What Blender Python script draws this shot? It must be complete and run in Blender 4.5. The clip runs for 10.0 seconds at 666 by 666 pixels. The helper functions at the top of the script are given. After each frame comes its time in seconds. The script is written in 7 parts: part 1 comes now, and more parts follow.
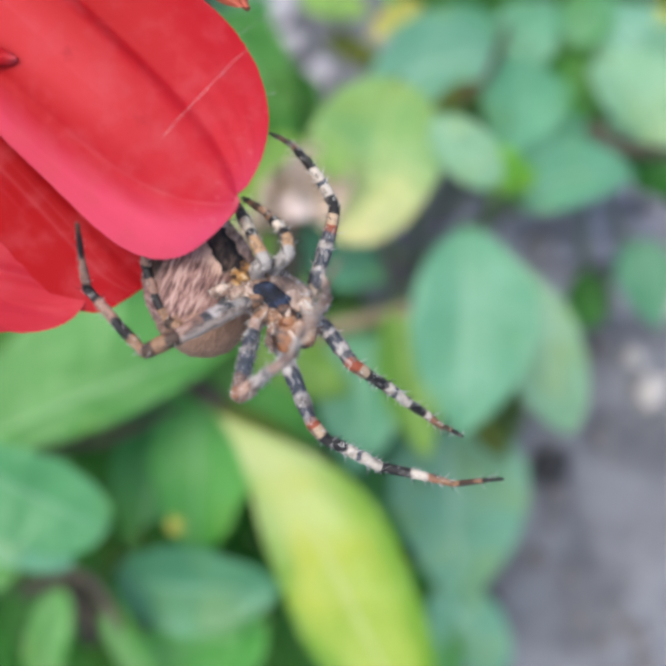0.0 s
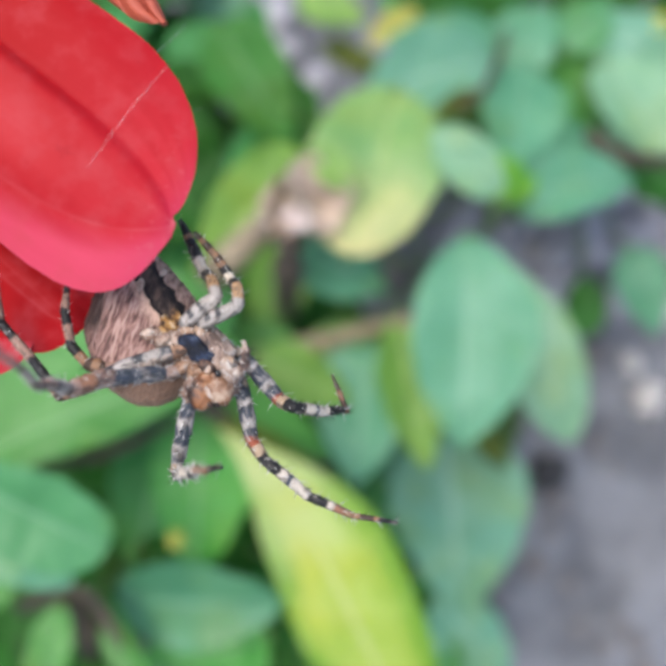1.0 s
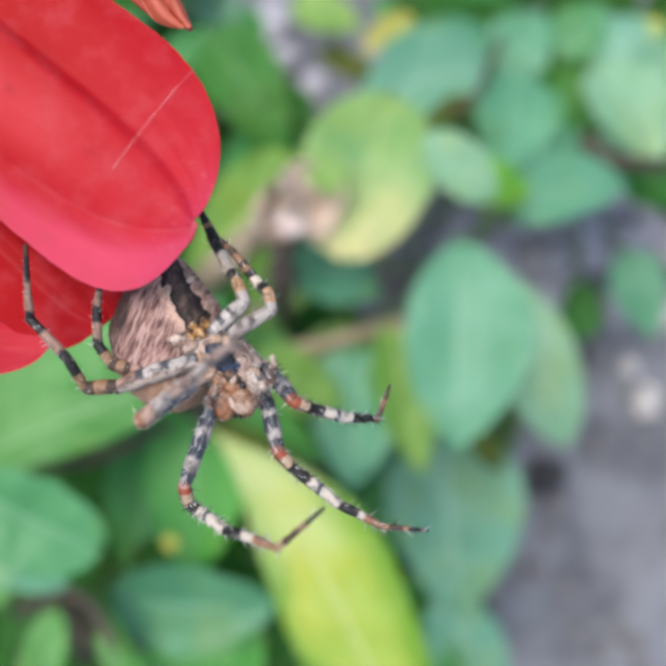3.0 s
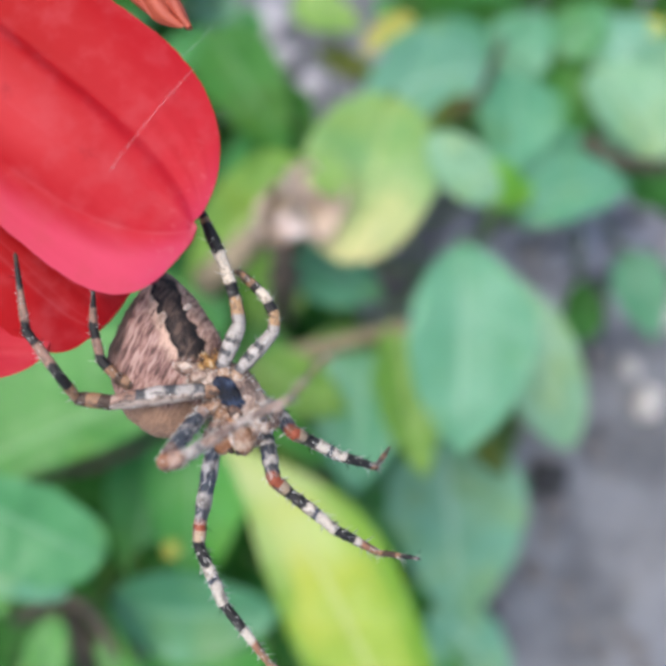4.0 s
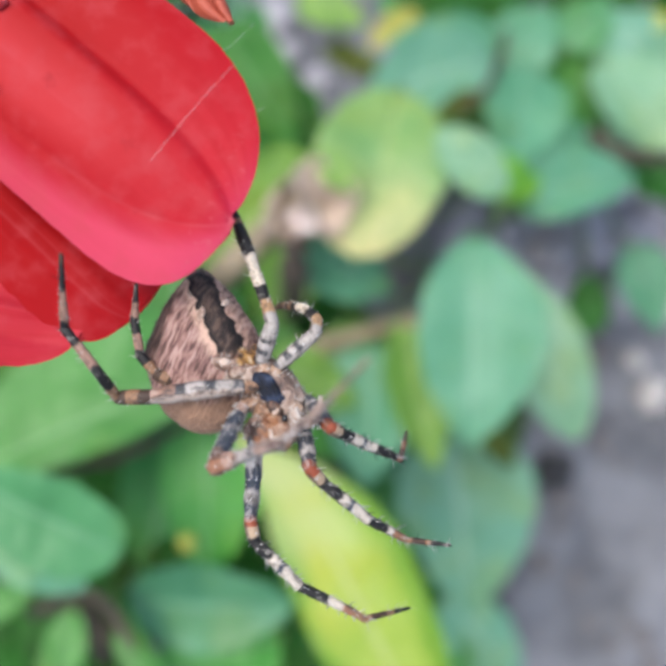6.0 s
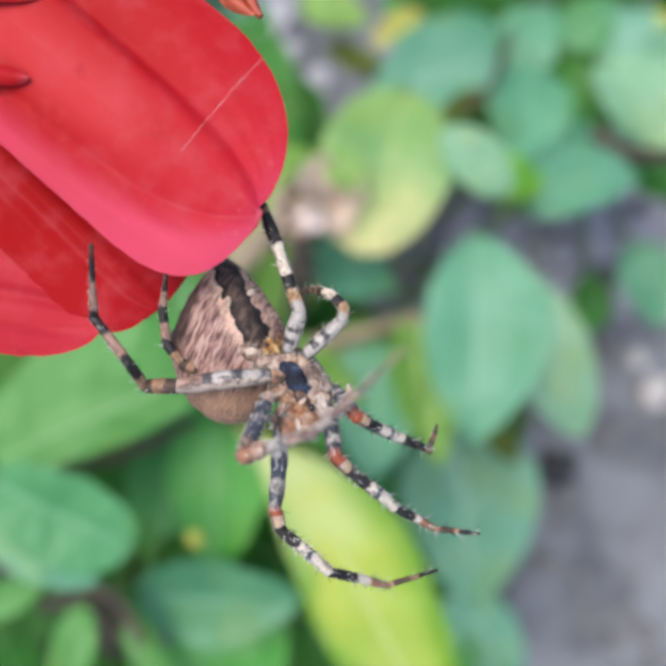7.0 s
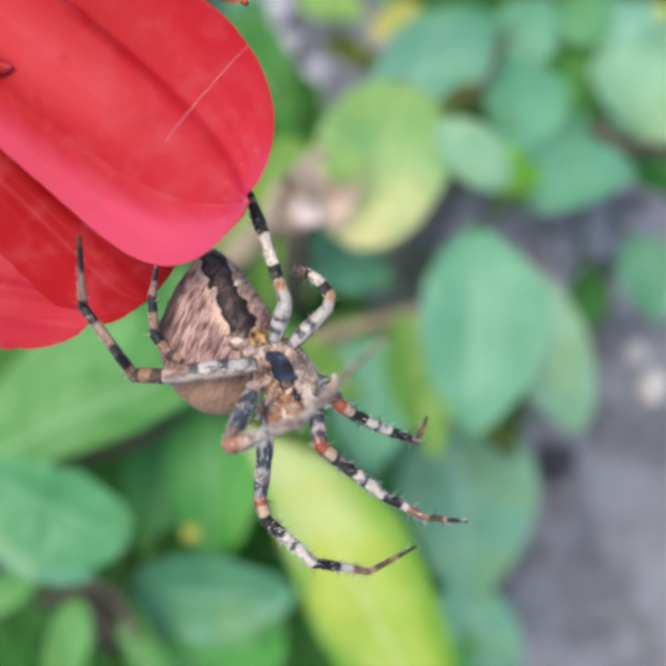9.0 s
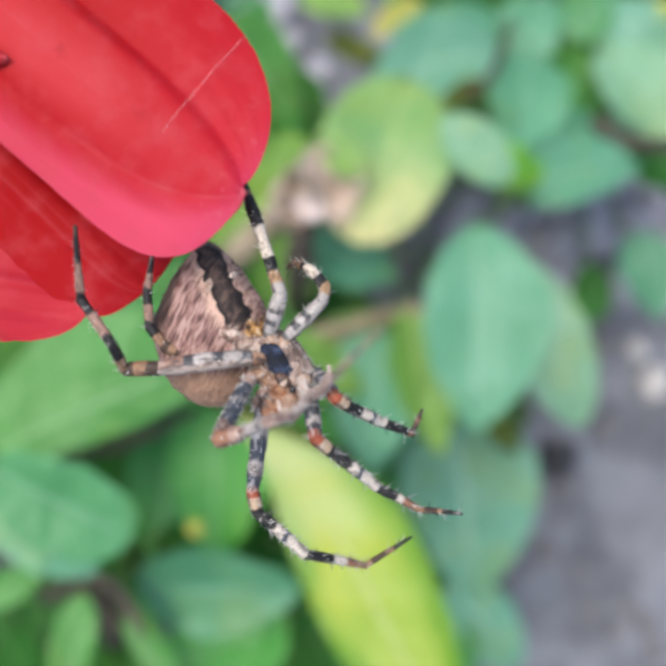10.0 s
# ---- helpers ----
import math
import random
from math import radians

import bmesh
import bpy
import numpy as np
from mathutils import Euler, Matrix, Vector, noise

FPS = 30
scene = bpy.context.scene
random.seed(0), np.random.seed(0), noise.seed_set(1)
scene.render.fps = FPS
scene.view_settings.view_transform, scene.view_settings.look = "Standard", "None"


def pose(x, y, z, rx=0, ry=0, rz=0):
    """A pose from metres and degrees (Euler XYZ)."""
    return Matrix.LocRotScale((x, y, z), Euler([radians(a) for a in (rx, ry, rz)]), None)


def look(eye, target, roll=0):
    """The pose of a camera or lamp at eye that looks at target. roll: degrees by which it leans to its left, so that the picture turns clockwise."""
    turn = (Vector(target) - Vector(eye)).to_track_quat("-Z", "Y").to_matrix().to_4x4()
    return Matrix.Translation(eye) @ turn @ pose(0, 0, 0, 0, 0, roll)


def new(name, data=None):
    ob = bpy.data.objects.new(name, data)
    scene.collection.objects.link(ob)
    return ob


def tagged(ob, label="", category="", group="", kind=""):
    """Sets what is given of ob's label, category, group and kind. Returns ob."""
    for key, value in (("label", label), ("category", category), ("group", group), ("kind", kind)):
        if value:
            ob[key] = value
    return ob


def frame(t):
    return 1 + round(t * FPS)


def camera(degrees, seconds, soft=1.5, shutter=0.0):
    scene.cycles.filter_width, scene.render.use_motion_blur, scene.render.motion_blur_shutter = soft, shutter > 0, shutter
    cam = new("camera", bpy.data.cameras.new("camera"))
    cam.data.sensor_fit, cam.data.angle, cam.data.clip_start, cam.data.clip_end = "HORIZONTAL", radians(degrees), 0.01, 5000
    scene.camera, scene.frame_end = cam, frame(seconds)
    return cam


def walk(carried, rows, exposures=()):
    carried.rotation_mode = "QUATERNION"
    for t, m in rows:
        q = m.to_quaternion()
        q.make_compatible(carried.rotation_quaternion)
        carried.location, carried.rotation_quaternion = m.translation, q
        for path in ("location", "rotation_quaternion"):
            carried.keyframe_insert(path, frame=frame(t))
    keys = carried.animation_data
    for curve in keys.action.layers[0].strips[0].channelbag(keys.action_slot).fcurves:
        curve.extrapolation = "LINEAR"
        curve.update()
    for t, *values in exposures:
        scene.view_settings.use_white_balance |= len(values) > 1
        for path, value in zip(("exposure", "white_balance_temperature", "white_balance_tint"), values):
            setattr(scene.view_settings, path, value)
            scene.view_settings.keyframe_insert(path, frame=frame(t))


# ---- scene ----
cam = camera(40, 10.0, soft=4.2, shutter=0.35)
# A phone lens held close: focused on the animal, the ground far out of focus.
cam.data.dof.use_dof = True
cam.data.dof.focus_distance = 0.0713
cam.data.dof.aperture_fstop = 20.5
PATH = [
    (0.0, pose(0.00514, -0.00192, 0.40903, 18.23, 0.16, 1.22)),
    (0.5, pose(0.00485, 0.00009, 0.41004, 18.07, -0.12, 1.41)),
    (1.0, pose(0.00271, 0.00119, 0.40808, 18.30, -0.27, 0.90)),
    (1.5, pose(0.00419, 0.00212, 0.40849, 18.39, -0.17, 0.85)),
    (2.0, pose(0.00614, 0.00165, 0.40894, 18.56, -0.06, 0.83)),
    (2.5, pose(0.00594, -0.00033, 0.40959, 18.69, -0.02, 0.78)),
    (4.0, pose(0.00368, 0.00206, 0.40733, 18.64, -0.19, 0.59)),
    (4.5, pose(0.00341, 0.00120, 0.40689, 18.70, -0.30, 0.43)),
    (5.0, pose(0.00233, -0.00017, 0.40797, 18.75, -0.15, 0.41)),
    (5.5, pose(0.00192, 0.00105, 0.40828, 18.55, 0.00, 0.27)),
    (7.0, pose(-0.00083, -0.00014, 0.41060, 18.35, 0.01, 0.01)),
    (7.5, pose(0.00019, -0.00080, 0.40992, 18.32, 0.08, 0.03)),
    (8.0, pose(0.00237, -0.00202, 0.40832, 18.21, 0.12, 0.03)),
    (8.5, pose(-0.00046, -0.00092, 0.40888, 18.05, 0.08, -0.06)),
    (9.0, pose(-0.00000, -0.00001, 0.41000, 18.00, 0.00, -0.02)),
    (9.5, pose(-0.00068, -0.00078, 0.40987, 18.11, -0.05, 0.02)),
    (10.0, pose(-0.00097, -0.00115, 0.40990, 17.97, -0.00, -0.08)),
]
walk(cam, PATH)

# ---- light: open shade under a bright cloudy sky ----
world = bpy.data.worlds.new("sky")
scene.world = world
world.use_nodes = True
wn = world.node_tree.nodes
sky = wn.new("ShaderNodeTexSky")
sky.sky_type = "NISHITA"
sky.sun_disc = False
sky.sun_elevation, sky.sun_rotation = radians(75), radians(258)
sky.air_density, sky.dust_density = 1.0, 3.0
wn["Background"].inputs["Strength"].default_value = 0.15
world.node_tree.links.new(sky.outputs["Color"], wn["Background"].inputs["Color"])
sun = new("sun", bpy.data.lights.new("sun", "SUN"))
sun.data.energy, sun.data.angle, sun.data.color = 1.4, radians(40), (1.0, 0.97, 0.92)
sun.matrix_world = look((-0.28, -0.06, 1.1), (0, 0, 0))
scene.view_settings.exposure = 0.9


# ---- materials ----
def material(name):
    m = bpy.data.materials.new(name)
    m.use_nodes = True
    return m, m.node_tree.nodes, m.node_tree.links, m.node_tree.nodes["Principled BSDF"]


def node(nodes, kind, **values):
    n = nodes.new(kind)
    for key, value in values.items():
        n.inputs[key.replace("_", " ")].default_value = value
    return n


def ramp(nodes, stops, mode="LINEAR"):
    n = nodes.new("ShaderNodeValToRGB")
    n.color_ramp.interpolation = mode
    el = n.color_ramp.elements
    while len(el) < len(stops):
        el.new(0.5)
    for e, (at, colour) in zip(el, stops):
        e.position, e.color = at, (*colour, 1)
    return n


def mix(nodes, links, fac, a, b, mode="MIX"):
    n = nodes.new("ShaderNodeMix")
    n.data_type, n.blend_type = "RGBA", mode
    for socket, value in ((n.inputs["Factor"], fac), (n.inputs[6], a), (n.inputs[7], b)):
        if isinstance(value, bpy.types.NodeSocket):
            links.new(value, socket)
        elif isinstance(value, tuple):
            socket.default_value = (*value, 1)
        else:
            socket.default_value = value
    return n.outputs[2]


def noise_of(nodes, links, scale, detail=4, coords="Object", vector=None):
    n = node(nodes, "ShaderNodeTexNoise", Scale=scale, Detail=detail)
    if vector is None:
        vector = nodes.new("ShaderNodeTexCoord").outputs[coords]
    links.new(vector, n.inputs["Vector"])
    return n.outputs["Fac"]


def maths(nodes, links, op, a, b=0.0, c=0.0):
    n = nodes.new("ShaderNodeMath")
    n.operation = op
    for socket, value in zip(n.inputs, (a, b, c)):
        if isinstance(value, bpy.types.NodeSocket):
            links.new(value, socket)
        else:
            socket.default_value = value
    return n.outputs[0]


def bump(nodes, links, bsdf, height, strength, distance):
    b = node(nodes, "ShaderNodeBump", Strength=strength, Distance=distance)
    links.new(height, b.inputs["Height"])
    links.new(b.outputs["Normal"], bsdf.inputs["Normal"])


def attribute(nodes, name):
    n = nodes.new("ShaderNodeAttribute")
    n.attribute_name = name
    return n.outputs["Fac"]


def leaf_material(name, deep, light, vein, edge=None, tip=None, fade=(0.6, 1.1), gloss=0.42):
    """A leaf: blotched blade, paler midrib and side veins, light passing through."""
    m, nodes, links, bsdf = material(name)
    across, along = attribute(nodes, "across"), attribute(nodes, "along")
    rnd = nodes.new("ShaderNodeObjectInfo").outputs["Random"]
    n1 = noise_of(nodes, links, 60, 3)
    n2 = noise_of(nodes, links, 700, 4)
    tone = maths(nodes, links, "ADD", maths(nodes, links, "MULTIPLY_ADD", n1, 2.2, -0.6), maths(nodes, links, "MULTIPLY_ADD", rnd, 0.4, -0.2))
    colour = mix(nodes, links, tone, deep, light)
    fresh = (deep[0] * 1.7 + 0.01, deep[1] * 1.15, deep[2] * 0.75)
    colour = mix(nodes, links, maths(nodes, links, "MULTIPLY", ramp_of(nodes, links, noise_of(nodes, links, 45, 3), 0.5, 0.7), 0.8), colour, fresh)
    colour = mix(nodes, links, maths(nodes, links, "MULTIPLY", n2, 0.35), colour, deep)
    if edge:
        rim = maths(nodes, links, "ADD", maths(nodes, links, "ABSOLUTE", across), maths(nodes, links, "MULTIPLY_ADD", n1, 0.9, -0.45))
        colour = mix(nodes, links, ramp_of(nodes, links, rim, 0.45, 0.95), colour, edge)
    if tip:
        far = maths(nodes, links, "ADD", along, maths(nodes, links, "MULTIPLY_ADD", n1, 0.6, -0.3))
        colour = mix(nodes, links, ramp_of(nodes, links, far, *fade), colour, tip)
    mid = ramp_of(nodes, links, maths(nodes, links, "ABSOLUTE", across), 0.09, 0.02)
    side = maths(nodes, links, "SINE", maths(nodes, links, "MULTIPLY", maths(nodes, links, "SUBTRACT", along, maths(nodes, links, "MULTIPLY", maths(nodes, links, "ABSOLUTE", across), 0.16)), 46.0))
    side = maths(nodes, links, "MULTIPLY", ramp_of(nodes, links, side, 0.86, 1.0), 0.10)
    veins = maths(nodes, links, "MAXIMUM", maths(nodes, links, "MULTIPLY", mid, 0.8), side)
    colour = mix(nodes, links, veins, colour, vein)
    links.new(colour, bsdf.inputs["Base Color"])
    bsdf.inputs["Roughness"].default_value = 0.42
    bsdf.inputs["Specular IOR Level"].default_value = gloss
    bump(nodes, links, bsdf, maths(nodes, links, "ADD", maths(nodes, links, "SUBTRACT", n2, veins), maths(nodes, links, "MULTIPLY", noise_of(nodes, links, 90, 3), 8.0)), 0.6, 0.0005)
    through_light = nodes.new("ShaderNodeBsdfTranslucent")
    links.new(colour, through_light.inputs["Color"])
    blend = node(nodes, "ShaderNodeMixShader", Fac=0.25)
    links.new(bsdf.outputs[0], blend.inputs[1])
    links.new(through_light.outputs[0], blend.inputs[2])
    links.new(blend.outputs[0], nodes["Material Output"].inputs["Surface"])
    return m


def ramp_of(nodes, links, value, low, high):
    n = nodes.new("ShaderNodeMapRange")
    n.interpolation_type = "SMOOTHSTEP"
    links.new(value, n.inputs["Value"])
    n.inputs["From Min"].default_value, n.inputs["From Max"].default_value = low, high
    return n.outputs["Result"]


LEAF = {
    "teal": leaf_material("leaf_blue_green", (0.085, 0.28, 0.145), (0.145, 0.37, 0.225), (0.20, 0.41, 0.26)),
    "pale_teal": leaf_material("leaf_pale_blue_green", (0.10, 0.29, 0.18), (0.18, 0.40, 0.27), (0.26, 0.46, 0.32)),
    # near-black green: its leaves stand in for the deep shade between the others
    "dark": leaf_material("leaf_shade_green", (0.012, 0.060, 0.006), (0.032, 0.15, 0.020), (0.07, 0.20, 0.05), gloss=0.12),
    "mid": leaf_material("leaf_green", (0.035, 0.18, 0.042), (0.075, 0.30, 0.085), (0.16, 0.36, 0.15), gloss=0.3),
    "bright": leaf_material("leaf_fresh_green", (0.055, 0.21, 0.032), (0.097, 0.305, 0.064), (0.18, 0.38, 0.14)),
    "grass": leaf_material("leaf_grass_green", (0.06, 0.28, 0.04), (0.12, 0.40, 0.09), (0.18, 0.40, 0.15)),
    "muted": leaf_material("leaf_muted_green", (0.065, 0.23, 0.11), (0.12, 0.34, 0.19), (0.16, 0.36, 0.21)),
    "sage": leaf_material("leaf_sage_green", (0.060, 0.24, 0.080), (0.12, 0.35, 0.145), (0.18, 0.39, 0.21)),
    "vivid": leaf_material("leaf_vivid_green", (0.08, 0.28, 0.012), (0.14, 0.38, 0.03), (0.2, 0.42, 0.08)),
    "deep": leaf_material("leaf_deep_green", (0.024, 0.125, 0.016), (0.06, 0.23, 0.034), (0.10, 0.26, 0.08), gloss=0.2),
    "light": leaf_material("leaf_light_green", (0.16, 0.34, 0.18), (0.26, 0.46, 0.28), (0.30, 0.50, 0.3)),
    "lime": leaf_material("leaf_lime_green", (0.11, 0.26, 0.04), (0.25, 0.42, 0.08), (0.34, 0.46, 0.15)),
    "pale": leaf_material("leaf_yellowing", (0.13, 0.30, 0.09), (0.24, 0.39, 0.10), (0.30, 0.43, 0.14), None, (0.62, 0.58, 0.25), (0.35, 0.95)),
    "yellow": leaf_material("leaf_pale_yellow", (0.24, 0.38, 0.025), (0.39, 0.49, 0.085), (0.45, 0.52, 0.17), (0.13, 0.29, 0.012), (0.47, 0.53, 0.22)),
    "olive": leaf_material("leaf_olive", (0.06, 0.085, 0.012), (0.13, 0.17, 0.03), (0.16, 0.19, 0.05), gloss=0.15),
    "gold": leaf_material("leaf_golden", (0.34, 0.34, 0.05), (0.50, 0.45, 0.10), (0.5, 0.46, 0.16)),
}


def petal_material():
    """Silky red, pinker towards one margin, with faint lengthwise veins."""
    m, nodes, links, bsdf = material("red_petal")
    across, along = attribute(nodes, "across"), attribute(nodes, "along")
    fine = nodes.new("ShaderNodeCombineXYZ")
    links.new(maths(nodes, links, "MULTIPLY", across, 5.0), fine.inputs[0])
    links.new(maths(nodes, links, "MULTIPLY", along, 1.6), fine.inputs[1])
    streak = noise_of(nodes, links, 1.3, 6, vector=fine.outputs[0])
    blot = noise_of(nodes, links, 180, 4)
    colour = mix(nodes, links, ramp_of(nodes, links, streak, 0.3, 0.7), (0.42, 0.010, 0.019), (0.47, 0.015, 0.026))
    colour = mix(nodes, links, ramp_of(nodes, links, blot, 0.45, 0.75), colour, (0.47, 0.020, 0.030))
    # deeper red at the base: pigment, and painted darkening where the petal curves away
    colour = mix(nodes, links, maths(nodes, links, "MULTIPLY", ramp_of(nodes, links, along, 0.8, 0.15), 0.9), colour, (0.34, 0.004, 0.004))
    colour = mix(nodes, links, attribute(nodes, "warm"), colour, (0.52, 0.036, 0.042))
    pink = maths(nodes, links, "ADD", attribute(nodes, "blush"), maths(nodes, links, "MULTIPLY_ADD", streak, 0.3, -0.15))
    colour = mix(nodes, links, ramp_of(nodes, links, pink, 0.2, 1.2), colour, (0.66, 0.074, 0.130))
    colour = mix(nodes, links, maths(nodes, links, "MULTIPLY", ramp_of(nodes, links, along, 0.72, 1.0), 0.5), colour, (0.50, 0.040, 0.115))
    dust = maths(nodes, links, "MULTIPLY", ramp_of(nodes, links, noise_of(nodes, links, 420, 5), 0.42, 0.75), 0.38)
    colour = mix(nodes, links, dust, colour, (0.50, 0.065, 0.075))
    grain = maths(nodes, links, "MULTIPLY", ramp_of(nodes, links, noise_of(nodes, links, 1500, 3), 0.56, 0.7), maths(nodes, links, "MULTIPLY", ramp_of(nodes, links, along, 0.6, 0.95), 0.35))
    colour = mix(nodes, links, grain, colour, (0.55, 0.12, 0.14))
    pale = maths(nodes, links, "MULTIPLY", ramp_of(nodes, links, noise_of(nodes, links, 1.0, 2, vector=fine.outputs[0]), 0.62, 0.70), 0.14)
    colour = mix(nodes, links, pale, colour, (0.58, 0.08, 0.10))
    colour = mix(nodes, links, maths(nodes, links, "MULTIPLY", attribute(nodes, "rib"), 0.42), colour, (0.58, 0.15, 0.17))
    scuff = maths(nodes, links, "MULTIPLY", ramp_of(nodes, links, noise_of(nodes, links, 330, 4), 0.66, 0.74), 0.35)
    colour = mix(nodes, links, scuff, colour, (0.22, 0.006, 0.012))
    links.new(colour, bsdf.inputs["Base Color"])
    bsdf.inputs["Roughness"].default_value = 0.55
    bsdf.inputs["Specular IOR Level"].default_value = 0.12
    bump(nodes, links, bsdf, maths(nodes, links, "ADD", streak, maths(nodes, links, "MULTIPLY", noise_of(nodes, links, 3000, 2), 0.15)), 0.12, 0.0003)
    thin = nodes.new("ShaderNodeBsdfTranslucent")
    links.new(colour, thin.inputs["Color"])
    blend = node(nodes, "ShaderNodeMixShader", Fac=0.2)
    links.new(bsdf.outputs[0], blend.inputs[1])
    links.new(thin.outputs[0], blend.inputs[2])
    links.new(blend.outputs[0], nodes["Material Output"].inputs["Surface"])
    return m


def plain(name, a, b, scale, rough=0.7, height=0.0, distance=0.0005, detail=5):
    m, nodes, links, bsdf = material(name)
    n1, n2 = noise_of(nodes, links, scale, detail), noise_of(nodes, links, scale * 7, detail)
    tone = maths(nodes, links, "ADD", maths(nodes, links, "MULTIPLY", ramp_of(nodes, links, n1, 0.3, 0.7), 0.7), maths(nodes, links, "MULTIPLY", n2, 0.3))
    links.new(mix(nodes, links, tone, a, b), bsdf.inputs["Base Color"])
    bsdf.inputs["Roughness"].default_value = rough
    if height:
        bump(nodes, links, bsdf, tone, height, distance)
    return m


def mottled(name, stops, scale, rough=0.55, height=0.8):
    """Several colours in patches, under a fine grain."""
    m, nodes, links, bsdf = material(name)
    n1, n2 = noise_of(nodes, links, scale, 4), noise_of(nodes, links, scale * 5, 3)
    r = ramp(nodes, stops)
    links.new(maths(nodes, links, "ADD", n1, maths(nodes, links, "MULTIPLY_ADD", n2, 0.24, -0.12)), r.inputs["Fac"])
    links.new(r.outputs["Color"], bsdf.inputs["Base Color"])
    bsdf.inputs["Roughness"].default_value = rough
    bump(nodes, links, bsdf, maths(nodes, links, "ADD", n1, n2), height, 0.0004)
    return m


BAND_STOPS = {}


def leg_material(name, stops, dorsal=0.0, patchy=None, sided=0):
    """Bands of black, white and rust along a leg's segment, broken up by speckle."""
    BAND_STOPS[name[:-6]] = stops
    m, nodes, links, bsdf = material(name)
    along = attribute(nodes, "along")
    speck = noise_of(nodes, links, 1500, 4)
    wob = maths(nodes, links, "ADD", along, maths(nodes, links, "MULTIPLY_ADD", speck, 0.12, -0.06))
    r = ramp(nodes, stops)
    wide = maths(nodes, links, "ADD", wob, maths(nodes, links, "MULTIPLY_ADD", noise_of(nodes, links, 650, 2), 0.14, -0.07))
    links.new(wide, r.inputs["Fac"])
    banded = r.outputs["Color"]
    if patchy and not sided:
        banded = mix(nodes, links, ramp_of(nodes, links, noise_of(nodes, links, 750, 3), 0.38, 0.52), patchy, banded)
    if sided:
        # the spots lie on one side of the segment alone
        xyz = nodes.new("ShaderNodeSeparateXYZ")
        links.new(nodes.new("ShaderNodeTexCoord").outputs["Object"], xyz.inputs[0])
        over = maths(nodes, links, "MULTIPLY_ADD", speck, 0.0006, maths(nodes, links, "MULTIPLY_ADD", xyz.outputs[1], sided, -0.0003))
        banded = mix(nodes, links, ramp_of(nodes, links, over, 0.00015, 0.00035), banded, patchy)
    colour = mix(nodes, links, maths(nodes, links, "MULTIPLY", ramp_of(nodes, links, speck, 0.56, 0.66), 0.55), banded, (0.085, 0.055, 0.04), "DARKEN")
    streaked = nodes.new("ShaderNodeMapping")
    streaked.inputs["Scale"].default_value = (0.3, 1.0, 1.0)
    links.new(nodes.new("ShaderNodeTexCoord").outputs["Object"], streaked.inputs["Vector"])
    streak = noise_of(nodes, links, 2600, 3, vector=streaked.outputs[0])
    colour = mix(nodes, links, maths(nodes, links, "MULTIPLY", ramp_of(nodes, links, streak, 0.52, 0.62), 0.6), colour, (0.04, 0.032, 0.03), "DARKEN")
    fine = noise_of(nodes, links, 5200, 3)
    colour = mix(nodes, links, maths(nodes, links, "MULTIPLY", ramp_of(nodes, links, fine, 0.5, 0.66), 0.4), colour, (0.05, 0.04, 0.035), "DARKEN")
    colour = mix(nodes, links, maths(nodes, links, "MULTIPLY", ramp_of(nodes, links, streak, 0.46, 0.38), dorsal), colour, (0.46, 0.41, 0.37))
    pale = noise_of(nodes, links, 3300, 2, vector=streaked.outputs[0])
    colour = mix(nodes, links, maths(nodes, links, "MULTIPLY", ramp_of(nodes, links, pale, 0.60, 0.68), 0.35), colour, (0.34, 0.30, 0.27), "LIGHTEN")
    links.new(colour, bsdf.inputs["Base Color"])
    bsdf.inputs["Roughness"].default_value = 0.5
    bsdf.inputs["Specular IOR Level"].default_value = 0.35
    bump(nodes, links, bsdf, fine, 0.5, 0.0002)
    return m


BLACK, WHITE, CREAM, RUST = (0.008, 0.007, 0.007), (0.53, 0.46, 0.38), (0.42, 0.30, 0.195), (0.26, 0.055, 0.022)
GREY, TAN, SLATE = (0.13, 0.12, 0.12), (0.26, 0.14, 0.075), (0.036, 0.045, 0.064)


def bands(*pairs):
    """Stops for pairs of (end of the band, colour)."""
    stops, start = [], 0.0
    for end, colour in pairs:
        stops += [(start + 0.02, colour), (max(start + 0.025, end - 0.02), colour)]
        start = end
    return stops


